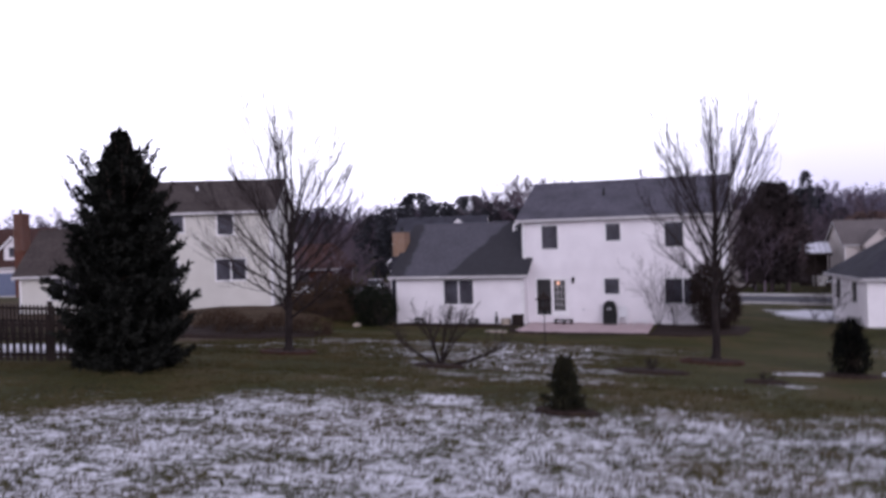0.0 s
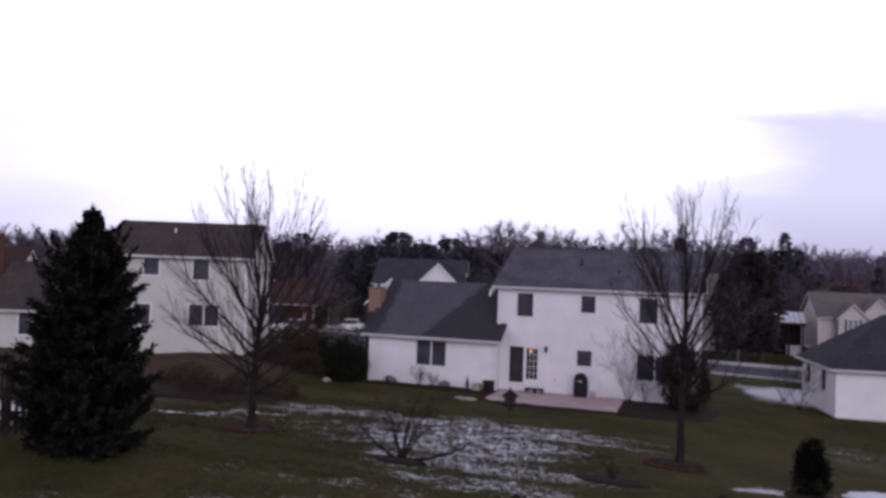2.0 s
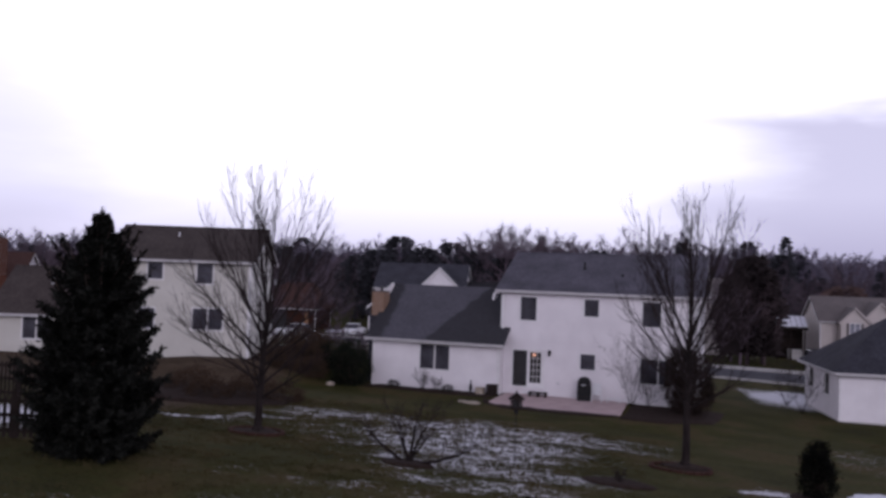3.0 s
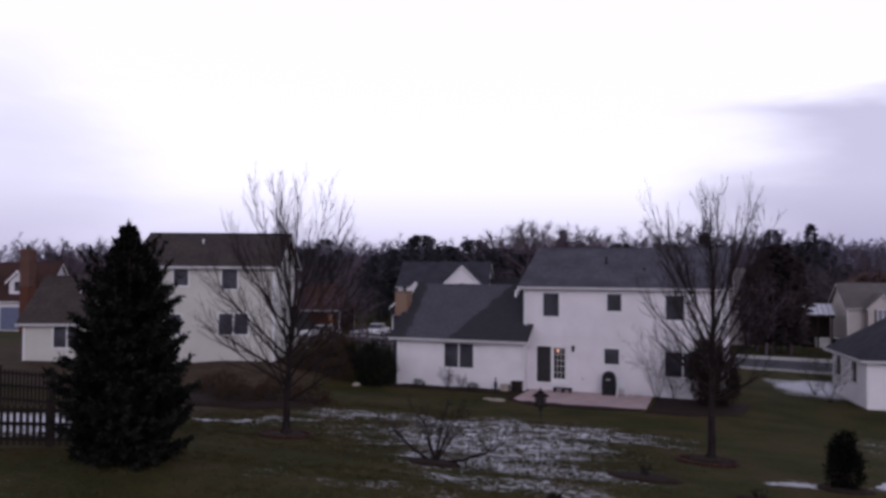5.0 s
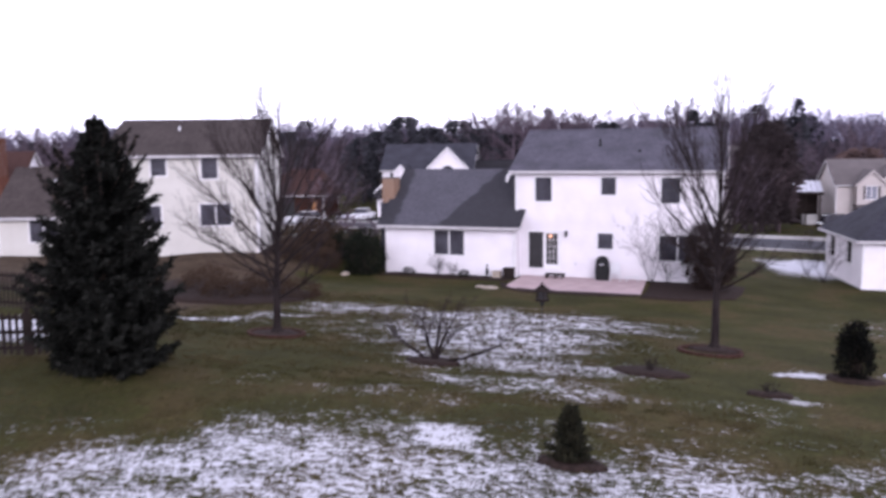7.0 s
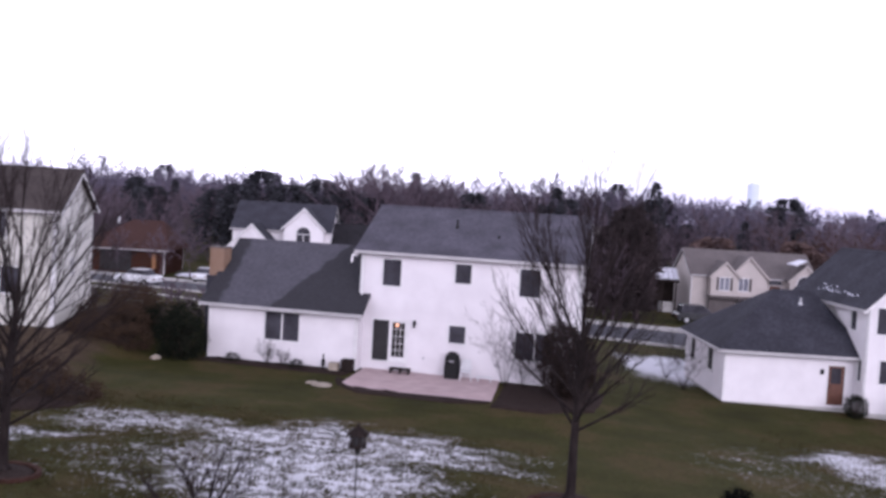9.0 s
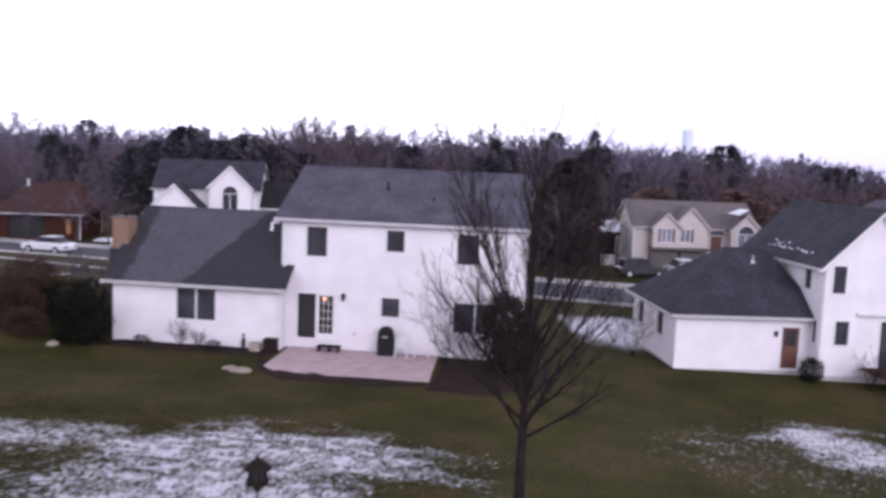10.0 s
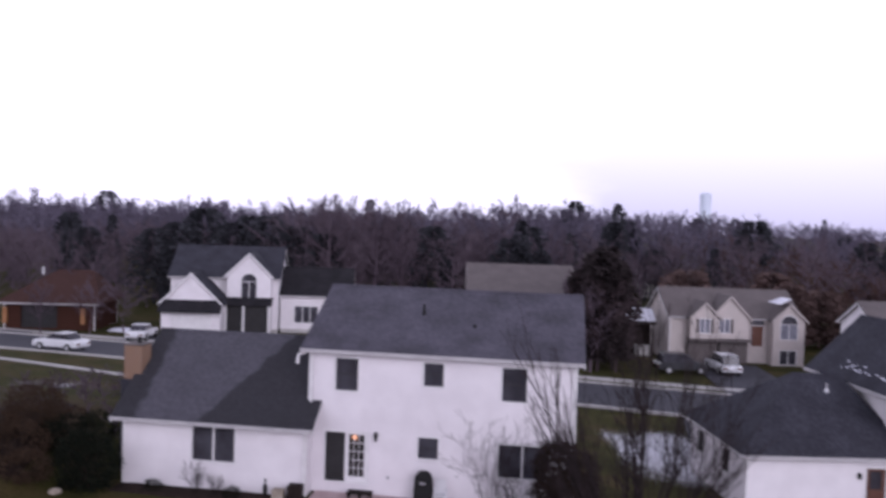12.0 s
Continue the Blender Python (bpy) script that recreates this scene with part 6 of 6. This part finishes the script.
def woods():
    rnd = random.Random(77)
    bare = [wood_tree(100 + k, 13.0, 0.95 + 0.14 * (k % 4), 16, 100, 0.024) for k in range(8)]
    broad = [wood_tree(150 + k, 13.0, 1.05 + 0.14 * (k % 4), 14, 50, 0.060) for k in range(8)]
    pines = [wood_pine(200 + k, 12.5, (2.9 if k % 2 == 0 else 2.2) + 0.3 * (k % 3), k % 2 == 0) for k in range(6)]
    near, far, red, dark = [], [], [], []
    for row, (y0, y1, n, x0, x1) in enumerate(((116, 132, 110, -120, 110), (132, 165, 190, -150, 150), (165, 215, 250, -190, 210), (215, 290, 300, -250, 300), (290, 400, 340, -300, 420), (400, 560, 340, -360, 560))):
        for k in range(n):
            x = x0 + (x1 - x0) * (k + rnd.random()) / n
            y = rnd.uniform(y0, y1)
            if y < 128 and (19 < x < 46 or -31 < x < -6):
                continue
            s = rnd.uniform(0.76, 1.18) * (0.90 if row < 2 else 1.04) * (1.0 + 0.16 * float(smooth(-30, 30, x))) * (1 - 0.34 * float(smooth(0.30, 0.46, (x - 13) / y))) * (1 - 0.22 * float(smooth(0.19, 0.25, (x - 13) / y) * smooth(190, 260, y))) * (1 + 0.30 * float((1 - smooth(0, 45, x)) * (row > 1)))
            p = rnd.random()
            if p < (0.11 if row < 3 else 0.06):
                dark.append((x, y, s * rnd.uniform(0.75, 1.08), rnd.uniform(0, 6.3)))
            elif p < 0.32 and 40 < x < 120 and row < 4:
                red.append((x, y, s * 0.8, rnd.uniform(0, 6.3)))
            elif row < 2:
                near.append((x, y, s, rnd.uniform(0, 6.3)))
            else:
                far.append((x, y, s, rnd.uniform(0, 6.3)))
    for x, y, s in ((36, 112, 0.62), (42, 114, 0.7), (47, 112, 0.66), (51, 116, 0.72), (56, 113, 0.6), (32, 122, 0.75), (62, 120, 0.8), (53, 120, 0.8), (44, 121, 0.75), (58, 124, 0.85)):
        red.append((x, y, s, x))
    rounded = [wood_pine(210 + k, 12.0, 3.7 + 0.4 * k, True) for k in range(3)]
    spots = [(-31.5, 119.5, 1.14, 1), (-36, 121.5, 0.98, 2), (-27, 118.5, 1.0, 3), (-23, 120.5, 1.08, 4), (-19, 119.5, 0.98, 5), (-40.5, 123.5, 0.9, 6), (-15.5, 121.5, 0.9, 7)]
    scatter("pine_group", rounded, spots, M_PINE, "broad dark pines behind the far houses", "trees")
    for x, y, s in ((16.6, 87, 0.62), (18.2, 86, 0.68), (17.4, 89, 0.72), (-85, 100, 1.0), (-80, 104, 0.9), (-60, 100, 0.85), (-50, 104, 0.9), (-55, 108, 0.95), (-8, 118, 1.1), (-4, 117, 0.95), (2, 118, 1.0), (-31, 92, 0.5), (-28.5, 94, 0.55), (-35, 90, 0.5)):
        near.append((x, y, s, x))
    for x, y, s in ((-14, 119, 1.40), (-16, 122, 1.34), (-18.3, 120, 1.28), (-11, 121, 1.30), (-8.4, 120, 1.22), (-5.4, 121, 1.15), (5.5, 123, 1.45), (-75, 92, 1.1), (-66, 95, 0.95), (-64, 88, 0.9), (-49, 98, 0.9), (-46, 104, 0.95), (-39, 100, 0.8), (-34, 98, 0.75)):
        near.append((x, y, s, x))
    for x, y, s in ((-23.5, 139, 1.36), (-21, 141, 1.50), (-18.6, 140, 1.52), (-16.0, 142, 1.50), (-13.4, 140, 1.42), (-11.0, 141, 1.40), (-8.2, 139, 1.32), (-5.0, 142, 1.32), (-2.0, 140, 1.22)):
        near.append((x, y, s, x * 1.7))
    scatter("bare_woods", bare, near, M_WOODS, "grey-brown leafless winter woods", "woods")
    scatter("far_woods", broad, far, M_WOODS_HAZED, "leafless woods on the far rise with distance haze in their colour", "woods")
    scatter("russet_woods", broad, red, M_WOODS_RED, "russet leafless trees before the woods", "woods")
    oaks = [wood_pine(270 + k, 9.0, 3.4 + 0.4 * k, True) for k in range(3)]
    spots = [(37.5, 110, 0.62, 1), (41.0, 111, 0.80, 2), (44.5, 112, 0.74, 3), (40.0, 115, 0.92, 4), (46.5, 115, 0.70, 5), (30.2, 113, 0.92, 6), (52, 118, 0.7, 7)]
    scatter("oak_group", oaks, spots, M_OAK, "russet-brown oaks that keep their dead leaves", "trees")
    clump = [wood_pine(240 + k, 11.0, 2.0 + 0.2 * k, True) for k in range(3)]
    spots = [(17.6, 89, 0.80, 1), (18.9, 87.6, 0.95, 2), (20.2, 88.5, 0.86, 3), (18.6, 92.5, 0.92, 4), (20.3, 92, 0.88, 5), (17.2, 93, 0.74, 6), (19.6, 90.5, 0.98, 7)]
    scatter("spruce_group", clump, spots, M_SPRUCE_DARK, "dense dark spruces beyond the street", "trees")
    thick = [wood_tree(260 + k, 11.5, 0.75, 12, 110, 0.04) for k in range(3)]
    scatter("thicket", thick, [(17.3, 87.2, 0.72, 1), (18.8, 86.6, 0.84, 2), (20.4, 87.0, 0.78, 3), (18.2, 88.5, 0.95, 5)], M_THICKET, "dense leafless thicket at the street", "thicket")
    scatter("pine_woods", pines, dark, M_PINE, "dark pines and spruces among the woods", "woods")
    # brushwood that closes the foot of the woods
    under = [wood_tree(300 + k, 5.0, 1.5, 8, 60, 0.022) for k in range(4)]
    spots = [(x, rnd.uniform(112, 150), rnd.uniform(0.6, 1.1), rnd.uniform(0, 6.3)) for x in np.arange(-130, 130, 1.2) if not (19 < x < 46 or -31 < x < -5)]
    spots += [(rnd.uniform(-14, 1), rnd.uniform(52, 64), rnd.uniform(0.30, 0.52), rnd.uniform(0, 6.3)) for _ in range(55)]
    scatter("undergrowth", under, spots, M_WOODS, "leafless brushwood at the edge of the woods", "undergrowth")


woods()


def water_tower():
    t = thing("water_tower", pose(115.5, 596, gz(115.5, 596)), "pale blue steel standpipe water tower", "water tower")
    top = 39.2 - gz(115.5, 596)
    bm = bmesh.new()
    bm_tube(bm, (0, 0, -1), (0, 0, top - 1.2), 3.7, 3.7, 28)
    part("tank", bm, M_TOWER, t)
    bm = bmesh.new()
    bm_tube(bm, (0, 0, top - 1.2), (0, 0, top), 3.8, 2.4, 28)
    part("dome", bm, M_TOWER, t)
    bm = bmesh.new()
    bm_tube(bm, (0, 0, top - 1.3), (0, 0, top - 1.15), 3.9, 3.9, 28)
    part("rim", bm, M_TOWER, t)


water_tower()


# ---- grass ----
def lawn_tufts():
    """Upright winter grass that pokes through the thin snow on the upper lawn."""
    rng = np.random.default_rng(12)
    n, m = 90000, 75000
    x = np.concatenate([rng.uniform(-6, 31, n), rng.uniform(-2, 17.5, m)])
    y = np.concatenate([3.0 + 19.0 * rng.random(n) ** 1.1, rng.uniform(20.5, 37.5, m)])
    k = 14000
    x = np.concatenate([x, rng.uniform(22, 33, k)])
    y = np.concatenate([y, rng.uniform(34.5, 46, k)])
    n += m + k
    keep = drift(x, y, 0.55, 31.0) + 0.5 * drift(x, y, 0.2, 37.0) + 0.25 * rng.random(n) > np.where(y > 22, 0.02, 0.12)
    near = smooth(-7, -4.5, x) * (1 - smooth(26, 30, x)) * smooth(3, 6, y) * (1 - smooth(20, 23.5, y))
    mid = smooth(-3, 0.5, x) * (1 - smooth(12.5, 17, x)) * smooth(22, 24, y) * (1 - smooth(34.5, 37.5, y))
    side = smooth(22, 25, x) * (1 - smooth(30, 33, x)) * smooth(34.5, 37, y) * (1 - smooth(43, 46, y))
    keep &= rng.random(n) < np.maximum(np.maximum(near, mid), side)
    x, y = x[keep], y[keep]
    z = ground_z(x, y) + 0.03 * drift(x, y, 1 / 0.6, 0.0) - 0.02
    rows = []
    for k in range(len(x)):
        for _ in range(3):
            c = np.array((x[k], y[k], z[k])) + np.append(rng.normal(0, 0.03, 2), 0)
            e = np.append(rng.normal(0, 0.035, 2), rng.uniform(0.05, 0.11))
            w = np.append(rng.normal(0, 1, 2), 0)
            rows.append((c, c + e, w / (np.linalg.norm(w) + 1e-6) * 0.0065))
    tagged(new("grass", blades_mesh("grass", rows, M_GRASS)), "short green-brown winter grass through thin snow", "grass", kind="stuff")


lawn_tufts()


# ---- things on and round the patio ----
def covered_grill():
    t = thing("grill", pose(10.15, 47.45, 0.05), "barbecue grill under a fitted black cover", "grill")
    bm = bmesh.new()
    prof = [(0.36, 0.0), (0.38, 0.45), (0.36, 0.85), (0.33, 1.05), (0.24, 1.2), (0.10, 1.27)]
    rings = []
    for r, z in prof:
        rings.append([bm.verts.new((r * math.copysign(abs(math.cos(a * math.tau / 20)) ** 0.55, math.cos(a * math.tau / 20)) * (1 + 0.03 * math.sin(a * 4 + z * 7)), 0.72 * r * math.copysign(abs(math.sin(a * math.tau / 20)) ** 0.6, math.sin(a * math.tau / 20)), z)) for a in range(20)])
    for p, q in zip(rings[:-1], rings[1:]):
        for k in range(20):
            bm.faces.new((p[k], p[(k + 1) % 20], q[(k + 1) % 20], q[k]))
    bm.faces.new(rings[-1])
    bm.faces.new(rings[0][::-1])
    part("cover", bm, M_BLACK, t, "black vinyl cover")
    bm = bmesh.new()
    bm_box(bm, -0.12, 0.12, -0.29, -0.265, 0.82, 0.88)
    part("handle_strap", bm, M_GALV, t)


covered_grill()


def plastic_chair(x, y, rz):
    t = thing("patio_chair", pose(x, y, 0.05, 0, 0, rz), "white moulded plastic patio chair", "chair")
    for sx in (-1, 1):
        for sy, top in ((-1, 0.62), (1, 0.42)):
            bm = bmesh.new()
            bm_tube(bm, (sx * 0.26, sy * 0.25, 0), (sx * 0.22, sy * 0.21, top), 0.028, 0.024, 6)
            part("leg", bm, M_WHITE_PLASTIC, t)
        bm = bmesh.new()
        bm_box(bm, sx * 0.25 - 0.03, sx * 0.25 + 0.03, -0.26, 0.22, 0.60, 0.635)
        part("armrest", bm, M_WHITE_PLASTIC, t)
    bm = bmesh.new()
    bm_box(bm, -0.24, 0.24, -0.24, 0.22, 0.40, 0.43)
    part("seat", bm, M_WHITE_PLASTIC, t, bevel=0.01)
    for k in range(5):
        bm = bmesh.new()
        a = -0.2 + k * 0.1
        bm_prism(bm, [(a - 0.035, 0.2, 0.43), (a + 0.035, 0.2, 0.43), (a * 0.9 + 0.03, 0.30, 0.92 - 1.2 * a * a), (a * 0.9 - 0.03, 0.30, 0.92 - 1.2 * a * a)], (0, 0.02, 0))
        part("back_slat", bm, M_WHITE_PLASTIC, t)
    bm = bmesh.new()
    bm_box(bm, -0.22, 0.22, 0.285, 0.315, 0.86, 0.93)
    part("backrest", bm, M_WHITE_PLASTIC, t, bevel=0.01)


plastic_chair(10.85, 47.3, 8)


def low_table():
    t = thing("plant_stand", pose(11.75, 47.35, 0.05), "low white wire plant stand on the patio", "plant stand")
    bm = bmesh.new()
    bm_box(bm, -0.35, 0.35, -0.15, 0.15, 0.2, 0.23)
    part("shelf", bm, M_WHITE_PLASTIC, t)
    for sx in (-0.3, 0.3):
        for sy in (-0.12, 0.12):
            bm = bmesh.new()
            bm_tube(bm, (sx, sy, 0), (sx, sy, 0.2), 0.02, 0.02, 6)
            part("leg", bm, M_WHITE_PLASTIC, t)


low_table()


def door_step():
    t = thing("door_step", pose(7.6, 47.45, 0.05), "dark brown timber step below the patio door", "step")
    for k in range(3):
        bm = bmesh.new()
        bm_box(bm, -0.5, 0.5, -0.24 + k * 0.17, -0.09 + k * 0.17, 0.19, 0.23)
        part("tread_board", bm, M_WOOD_DARK, t)
    for x in (-0.46, 0.0, 0.42):
        bm = bmesh.new()
        bm_box(bm, x, x + 0.05, -0.22, 0.24, 0.0, 0.19)
        part("riser", bm, M_WOOD_DARK, t)


door_step()


def storage_box(x, y, w, d, h, material, label):
    t = thing("storage_box", pose(x, y, 0.03), label, "box")
    bm = bmesh.new()
    bm_box(bm, -w / 2, w / 2, -d / 2, d / 2, 0, h * 0.86)
    part("body", bm, material, t, bevel=0.015)
    bm = bmesh.new()
    bm_box(bm, -w / 2 - 0.02, w / 2 + 0.02, -d / 2 - 0.02, d / 2 + 0.02, h * 0.86, h)
    part("lid", bm, material, t, bevel=0.015)


storage_box(5.2, 46.7, 0.55, 0.45, 0.58, M_WOOD_DARK, "dark brown box at the wing corner")
storage_box(4.55, 46.6, 0.45, 0.4, 0.38, M_STONE, "pale stone-coloured box in the mulch")


def hose_post():
    t = thing("utility_post", pose(3.95, 46.75, 0.0), "small dark utility post against the wing", "post")
    bm = bmesh.new()
    bm_box(bm, -0.03, 0.03, -0.03, 0.03, 0, 0.75)
    part("stake", bm, M_BLACK, t)
    bm = bmesh.new()
    bm_box(bm, -0.075, 0.075, -0.06, 0.06, 0.18, 0.5)
    part("meter_box", bm, M_BLACK, t, bevel=0.01)


hose_post()


def rock(x, y, r, seed, label, flat=0.6):
    rnd = random.Random(seed)
    bm = bmesh.new()
    bmesh.ops.create_icosphere(bm, subdivisions=2, radius=1.0)
    for v in bm.verts:
        n = 1 + 0.22 * noise.noise(v.co * 1.4 + Vector((seed, 0, 0)))
        v.co = Vector((v.co.x * r * n, v.co.y * r * 0.8 * n, v.co.z * r * flat * n))
    ob = part("garden_stone", bm, M_STONE, None)
    ob.matrix_world = pose(x, y, gz(x, y) + r * flat * 0.4, 0, 0, rnd.uniform(0, 360))
    return tagged(ob, label, "stone")


rock(-4.0, 45.2, 0.26, 1, "pale rounded garden stone by the shrub")
rock(5.15, 43.2, 0.5, 2, "flat pale flagstone at the patio edge", 0.16)
rock(4.55, 43.6, 0.35, 3, "flat pale flagstone at the patio edge", 0.16)


def bird_feeder(x, y):
    z = gz(x, y)
    t = thing("bird_feeder", pose(x, y, z), "dark lantern-shaped bird feeder on a thin pole", "bird feeder")
    bm = bmesh.new()
    bm_tube(bm, (0, 0, -0.1), (0, 0, 1.62), 0.013, 0.013, 8)
    part("pole", bm, M_BLACK, t, "thin dark metal pole")
    bm = bmesh.new()
    bm_tube(bm, (0, 0, 1.48), (0, 0, 1.62), 0.05, 0.07, 8)
    part("collar", bm, M_BLACK, t)
    bm = bmesh.new()
    bm_tube(bm, (0, 0, 1.62), (0, 0, 1.68), 0.21, 0.23, 6)
    part("tray", bm, M_WOOD_DARK, t)
    for k in range(6):
        a = k * math.tau / 6
        bm = bmesh.new()
        bm_tube(bm, (0.16 * math.cos(a), 0.16 * math.sin(a), 1.68), (0.16 * math.cos(a), 0.16 * math.sin(a), 1.90), 0.018, 0.018, 5)
        part("post", bm, M_WOOD_DARK, t)
    bm = bmesh.new()
    bm_tube(bm, (0, 0, 1.68), (0, 0, 1.88), 0.11, 0.11, 10)
    part("seed_tube", bm, M_SCREEN, t)
    bm = bmesh.new()
    bm_tube(bm, (0, 0, 1.90), (0, 0, 2.07), 0.28, 0.05, 6)
    roof = part("roof", bm, M_WOOD_DARK, t)
    bm = bmesh.new()
    bm_tube(bm, (0, 0, 2.06), (0, 0, 2.16), 0.045, 0.01, 6)
    part("finial", bm, M_WOOD_DARK, roof)


bird_feeder(11.9, 26.1)


def fence(name, pts, height, label, gap=0.155, w=0.085):
    """A dark timber picket fence: posts, three rails and pointed pickets."""
    f = thing(name, pose(0, 0, 0), label, "fence")
    for a, b in zip(pts[:-1], pts[1:]):
        L = math.dist(a, b)
        t = Vector(((b[0] - a[0]) / L, (b[1] - a[1]) / L, 0))
        ang = math.degrees(math.atan2(t.y, t.x))
        n = max(1, round(L / 2.3))
        at = lambda s: (a[0] + t.x * s, a[1] + t.y * s)
        for k in range(n + 1):
            x, y = at(L * k / n)
            bm = bmesh.new()
            bm_box(bm, -0.06, 0.06, -0.06, 0.06, -0.3, height + 0.08)
            bm_prism(bm, [(-0.075, -0.075, height + 0.08), (0.075, -0.075, height + 0.08), (0.075, 0.075, height + 0.08), (-0.075, 0.075, height + 0.08)], (0, 0, 0.04))
            ob = part("post", bm, M_WOOD_DARK, f)
            ob.matrix_local = pose(x, y, gz(x, y), 0, 0, ang)
        for k in range(n):
            (x0, y0), (x1, y1) = at(L * k / n), at(L * (k + 1) / n)
            for z in (0.16, 0.5 * height, height - 0.2):
                bm = bmesh.new()
                p, q = Vector((x0, y0, gz(x0, y0) + z)), Vector((x1, y1, gz(x1, y1) + z))
                s = Vector((-t.y, t.x, 0)) * 0.02
                bm_prism(bm, [p - s, q - s, q + s, p + s], (0, 0, 0.09))
                part("rail", bm, M_WOOD_DARK, f)
        bm = bmesh.new()
        bm_box(bm, -w / 2, w / 2, -0.05, -0.028, 0.05, height - 0.08)
        bm_prism(bm, [(-w / 2, -0.05, height - 0.08), (w / 2, -0.05, height - 0.08), (0.0, -0.05, height)], (0, 0.022, 0))
        bmesh.ops.remove_doubles(bm, verts=bm.verts, dist=0.0005)
        first = part("picket", bm, M_WOOD_DARK, f)
        m = int(L / gap)
        for k in range(m):
            x, y = at((k + 0.5) * L / m)
            ob = first if k == 0 else new("picket", first.data)
            ob.parent = f
            ob.matrix_local = pose(x, y, gz(x, y), 0, 0, ang)


fence("picket_fence", [(-3.9, 16.2), (0.4, 19.3), (2.4, 21.3)], 1.12, "dark weathered timber picket fence", 0.155, 0.085)
fence("picket_fence", [(-14.3, 23.6), (-3.9, 25.7)], 1.3, "dark weathered timber picket fence further back")


# ---- cars ----
def car(x, y, rz, paint, label, suv=False):
    z = gz(x, y) + 0.06
    t = thing("car", pose(x, y, z, 0, 0, rz), label, "car")
    h = 1.68 if suv else 1.45
    side = [(-2.25, 0.35), (-2.3, 0.75), (-2.1, 0.92), (-1.2, 1.0), (1.15, 0.98), (2.1, 0.85), (2.3, 0.65), (2.25, 0.3)]
    bm = bmesh.new()
    bm_prism(bm, [(px, -0.88, pz) for px, pz in side], (0, 1.76, 0))
    part("body", bm, paint, t, bevel=0.06)
    cab = [(-1.9 if suv else -1.55, 0.95), (-1.75 if suv else -1.05, h - 0.05), (-1.2, h), (0.25, h), (1.15, 0.96)]
    bm = bmesh.new()
    bm_prism(bm, [(px, -0.74, pz) for px, pz in cab], (0, 1.48, 0))
    part("cabin", bm, M_GLASS, t, bevel=0.05)
    bm = bmesh.new()
    bm_prism(bm, [(-1.65 if suv else -1.0, -0.70, h - 0.01), (0.25, -0.70, h - 0.01), (0.25, 0.70, h - 0.01), (-1.65 if suv else -1.0, 0.70, h - 0.01)], (0, 0, 0.04))
    part("roof", bm, paint, t)
    for sx in (-1.4, 1.4):
        for sy in (-0.85, 0.85):
            bm = bmesh.new()
            bm_tube(bm, (sx, sy - 0.1, 0.33), (sx, sy + 0.1, 0.33), 0.33, 0.33, 16)
            wh = part("wheel", bm, M_RUBBER, t)
            bm = bmesh.new()
            bm_tube(bm, (sx, sy - 0.11, 0.33), (sx, sy + 0.11, 0.33), 0.2, 0.2, 12)
            part("rim", bm, M_GALV, wh)
    for sy in (-0.62, 0.62):
        for sx, m in ((2.2, M_WHITE_PLASTIC), (-2.28, M_RUST)):
            bm = bmesh.new()
            bm_box(bm, sx - 0.05, sx + 0.05, sy - 0.18, sy + 0.18, 0.6, 0.74)
            part("headlight" if sx > 0 else "tail_light", bm, m, t)


car(-26.3, 80.0, 171, M_CARWHITE, "white saloon car parked along the street")
car(26.0, 88.5, 15, M_CARDARK, "dark car in the drive of the tan house", True)
car(29.8, 90.0, 100, M_CARWHITE, "white car in the drive of the tan house", True)
car(-24.6, 90.5, 100, M_CARWHITE, "white car in the drive across the street")


# ---- lumps of old snow ----
def snow_heap(x, y, rx, ry, h, seed, label, rz=0):
    bm = bmesh.new()
    bmesh.ops.create_uvsphere(bm, u_segments=28, v_segments=12, radius=1.0)
    for v in bm.verts:
        n = 1 + 0.28 * noise.noise(v.co * 2.2 + Vector((seed, 3, 0))) + 0.12 * noise.noise(v.co * 5.5 + Vector((seed, 0, 4)))
        v.co = Vector((v.co.x * rx * n, v.co.y * ry * n, v.co.z * h * n))
    ob = part("snow_mound", bm, M_SNOW, None)
    for p in ob.data.polygons:
        p.use_smooth = True
    ob.matrix_world = pose(x, y, gz(x, y), 0, 0, rz)
    return tagged(ob, label, "snow", "snow heaps")


snow_heap(21.6, 28.6, 0.75, 0.35, 0.16, 1, "low heap of old snow on the lawn", 10)
snow_heap(-28.5, 95.5, 2.5, 1.0, 0.35, 6, "heap of shovelled snow at a drive", 10)
snow_heap(6.6, 71.5, 3.0, 0.5, 0.2, 7, "ridge of ploughed snow along the street", 5)
snow_heap(-11.5, 75.0, 3.0, 0.5, 0.2, 8, "ridge of ploughed snow along the street", -8)
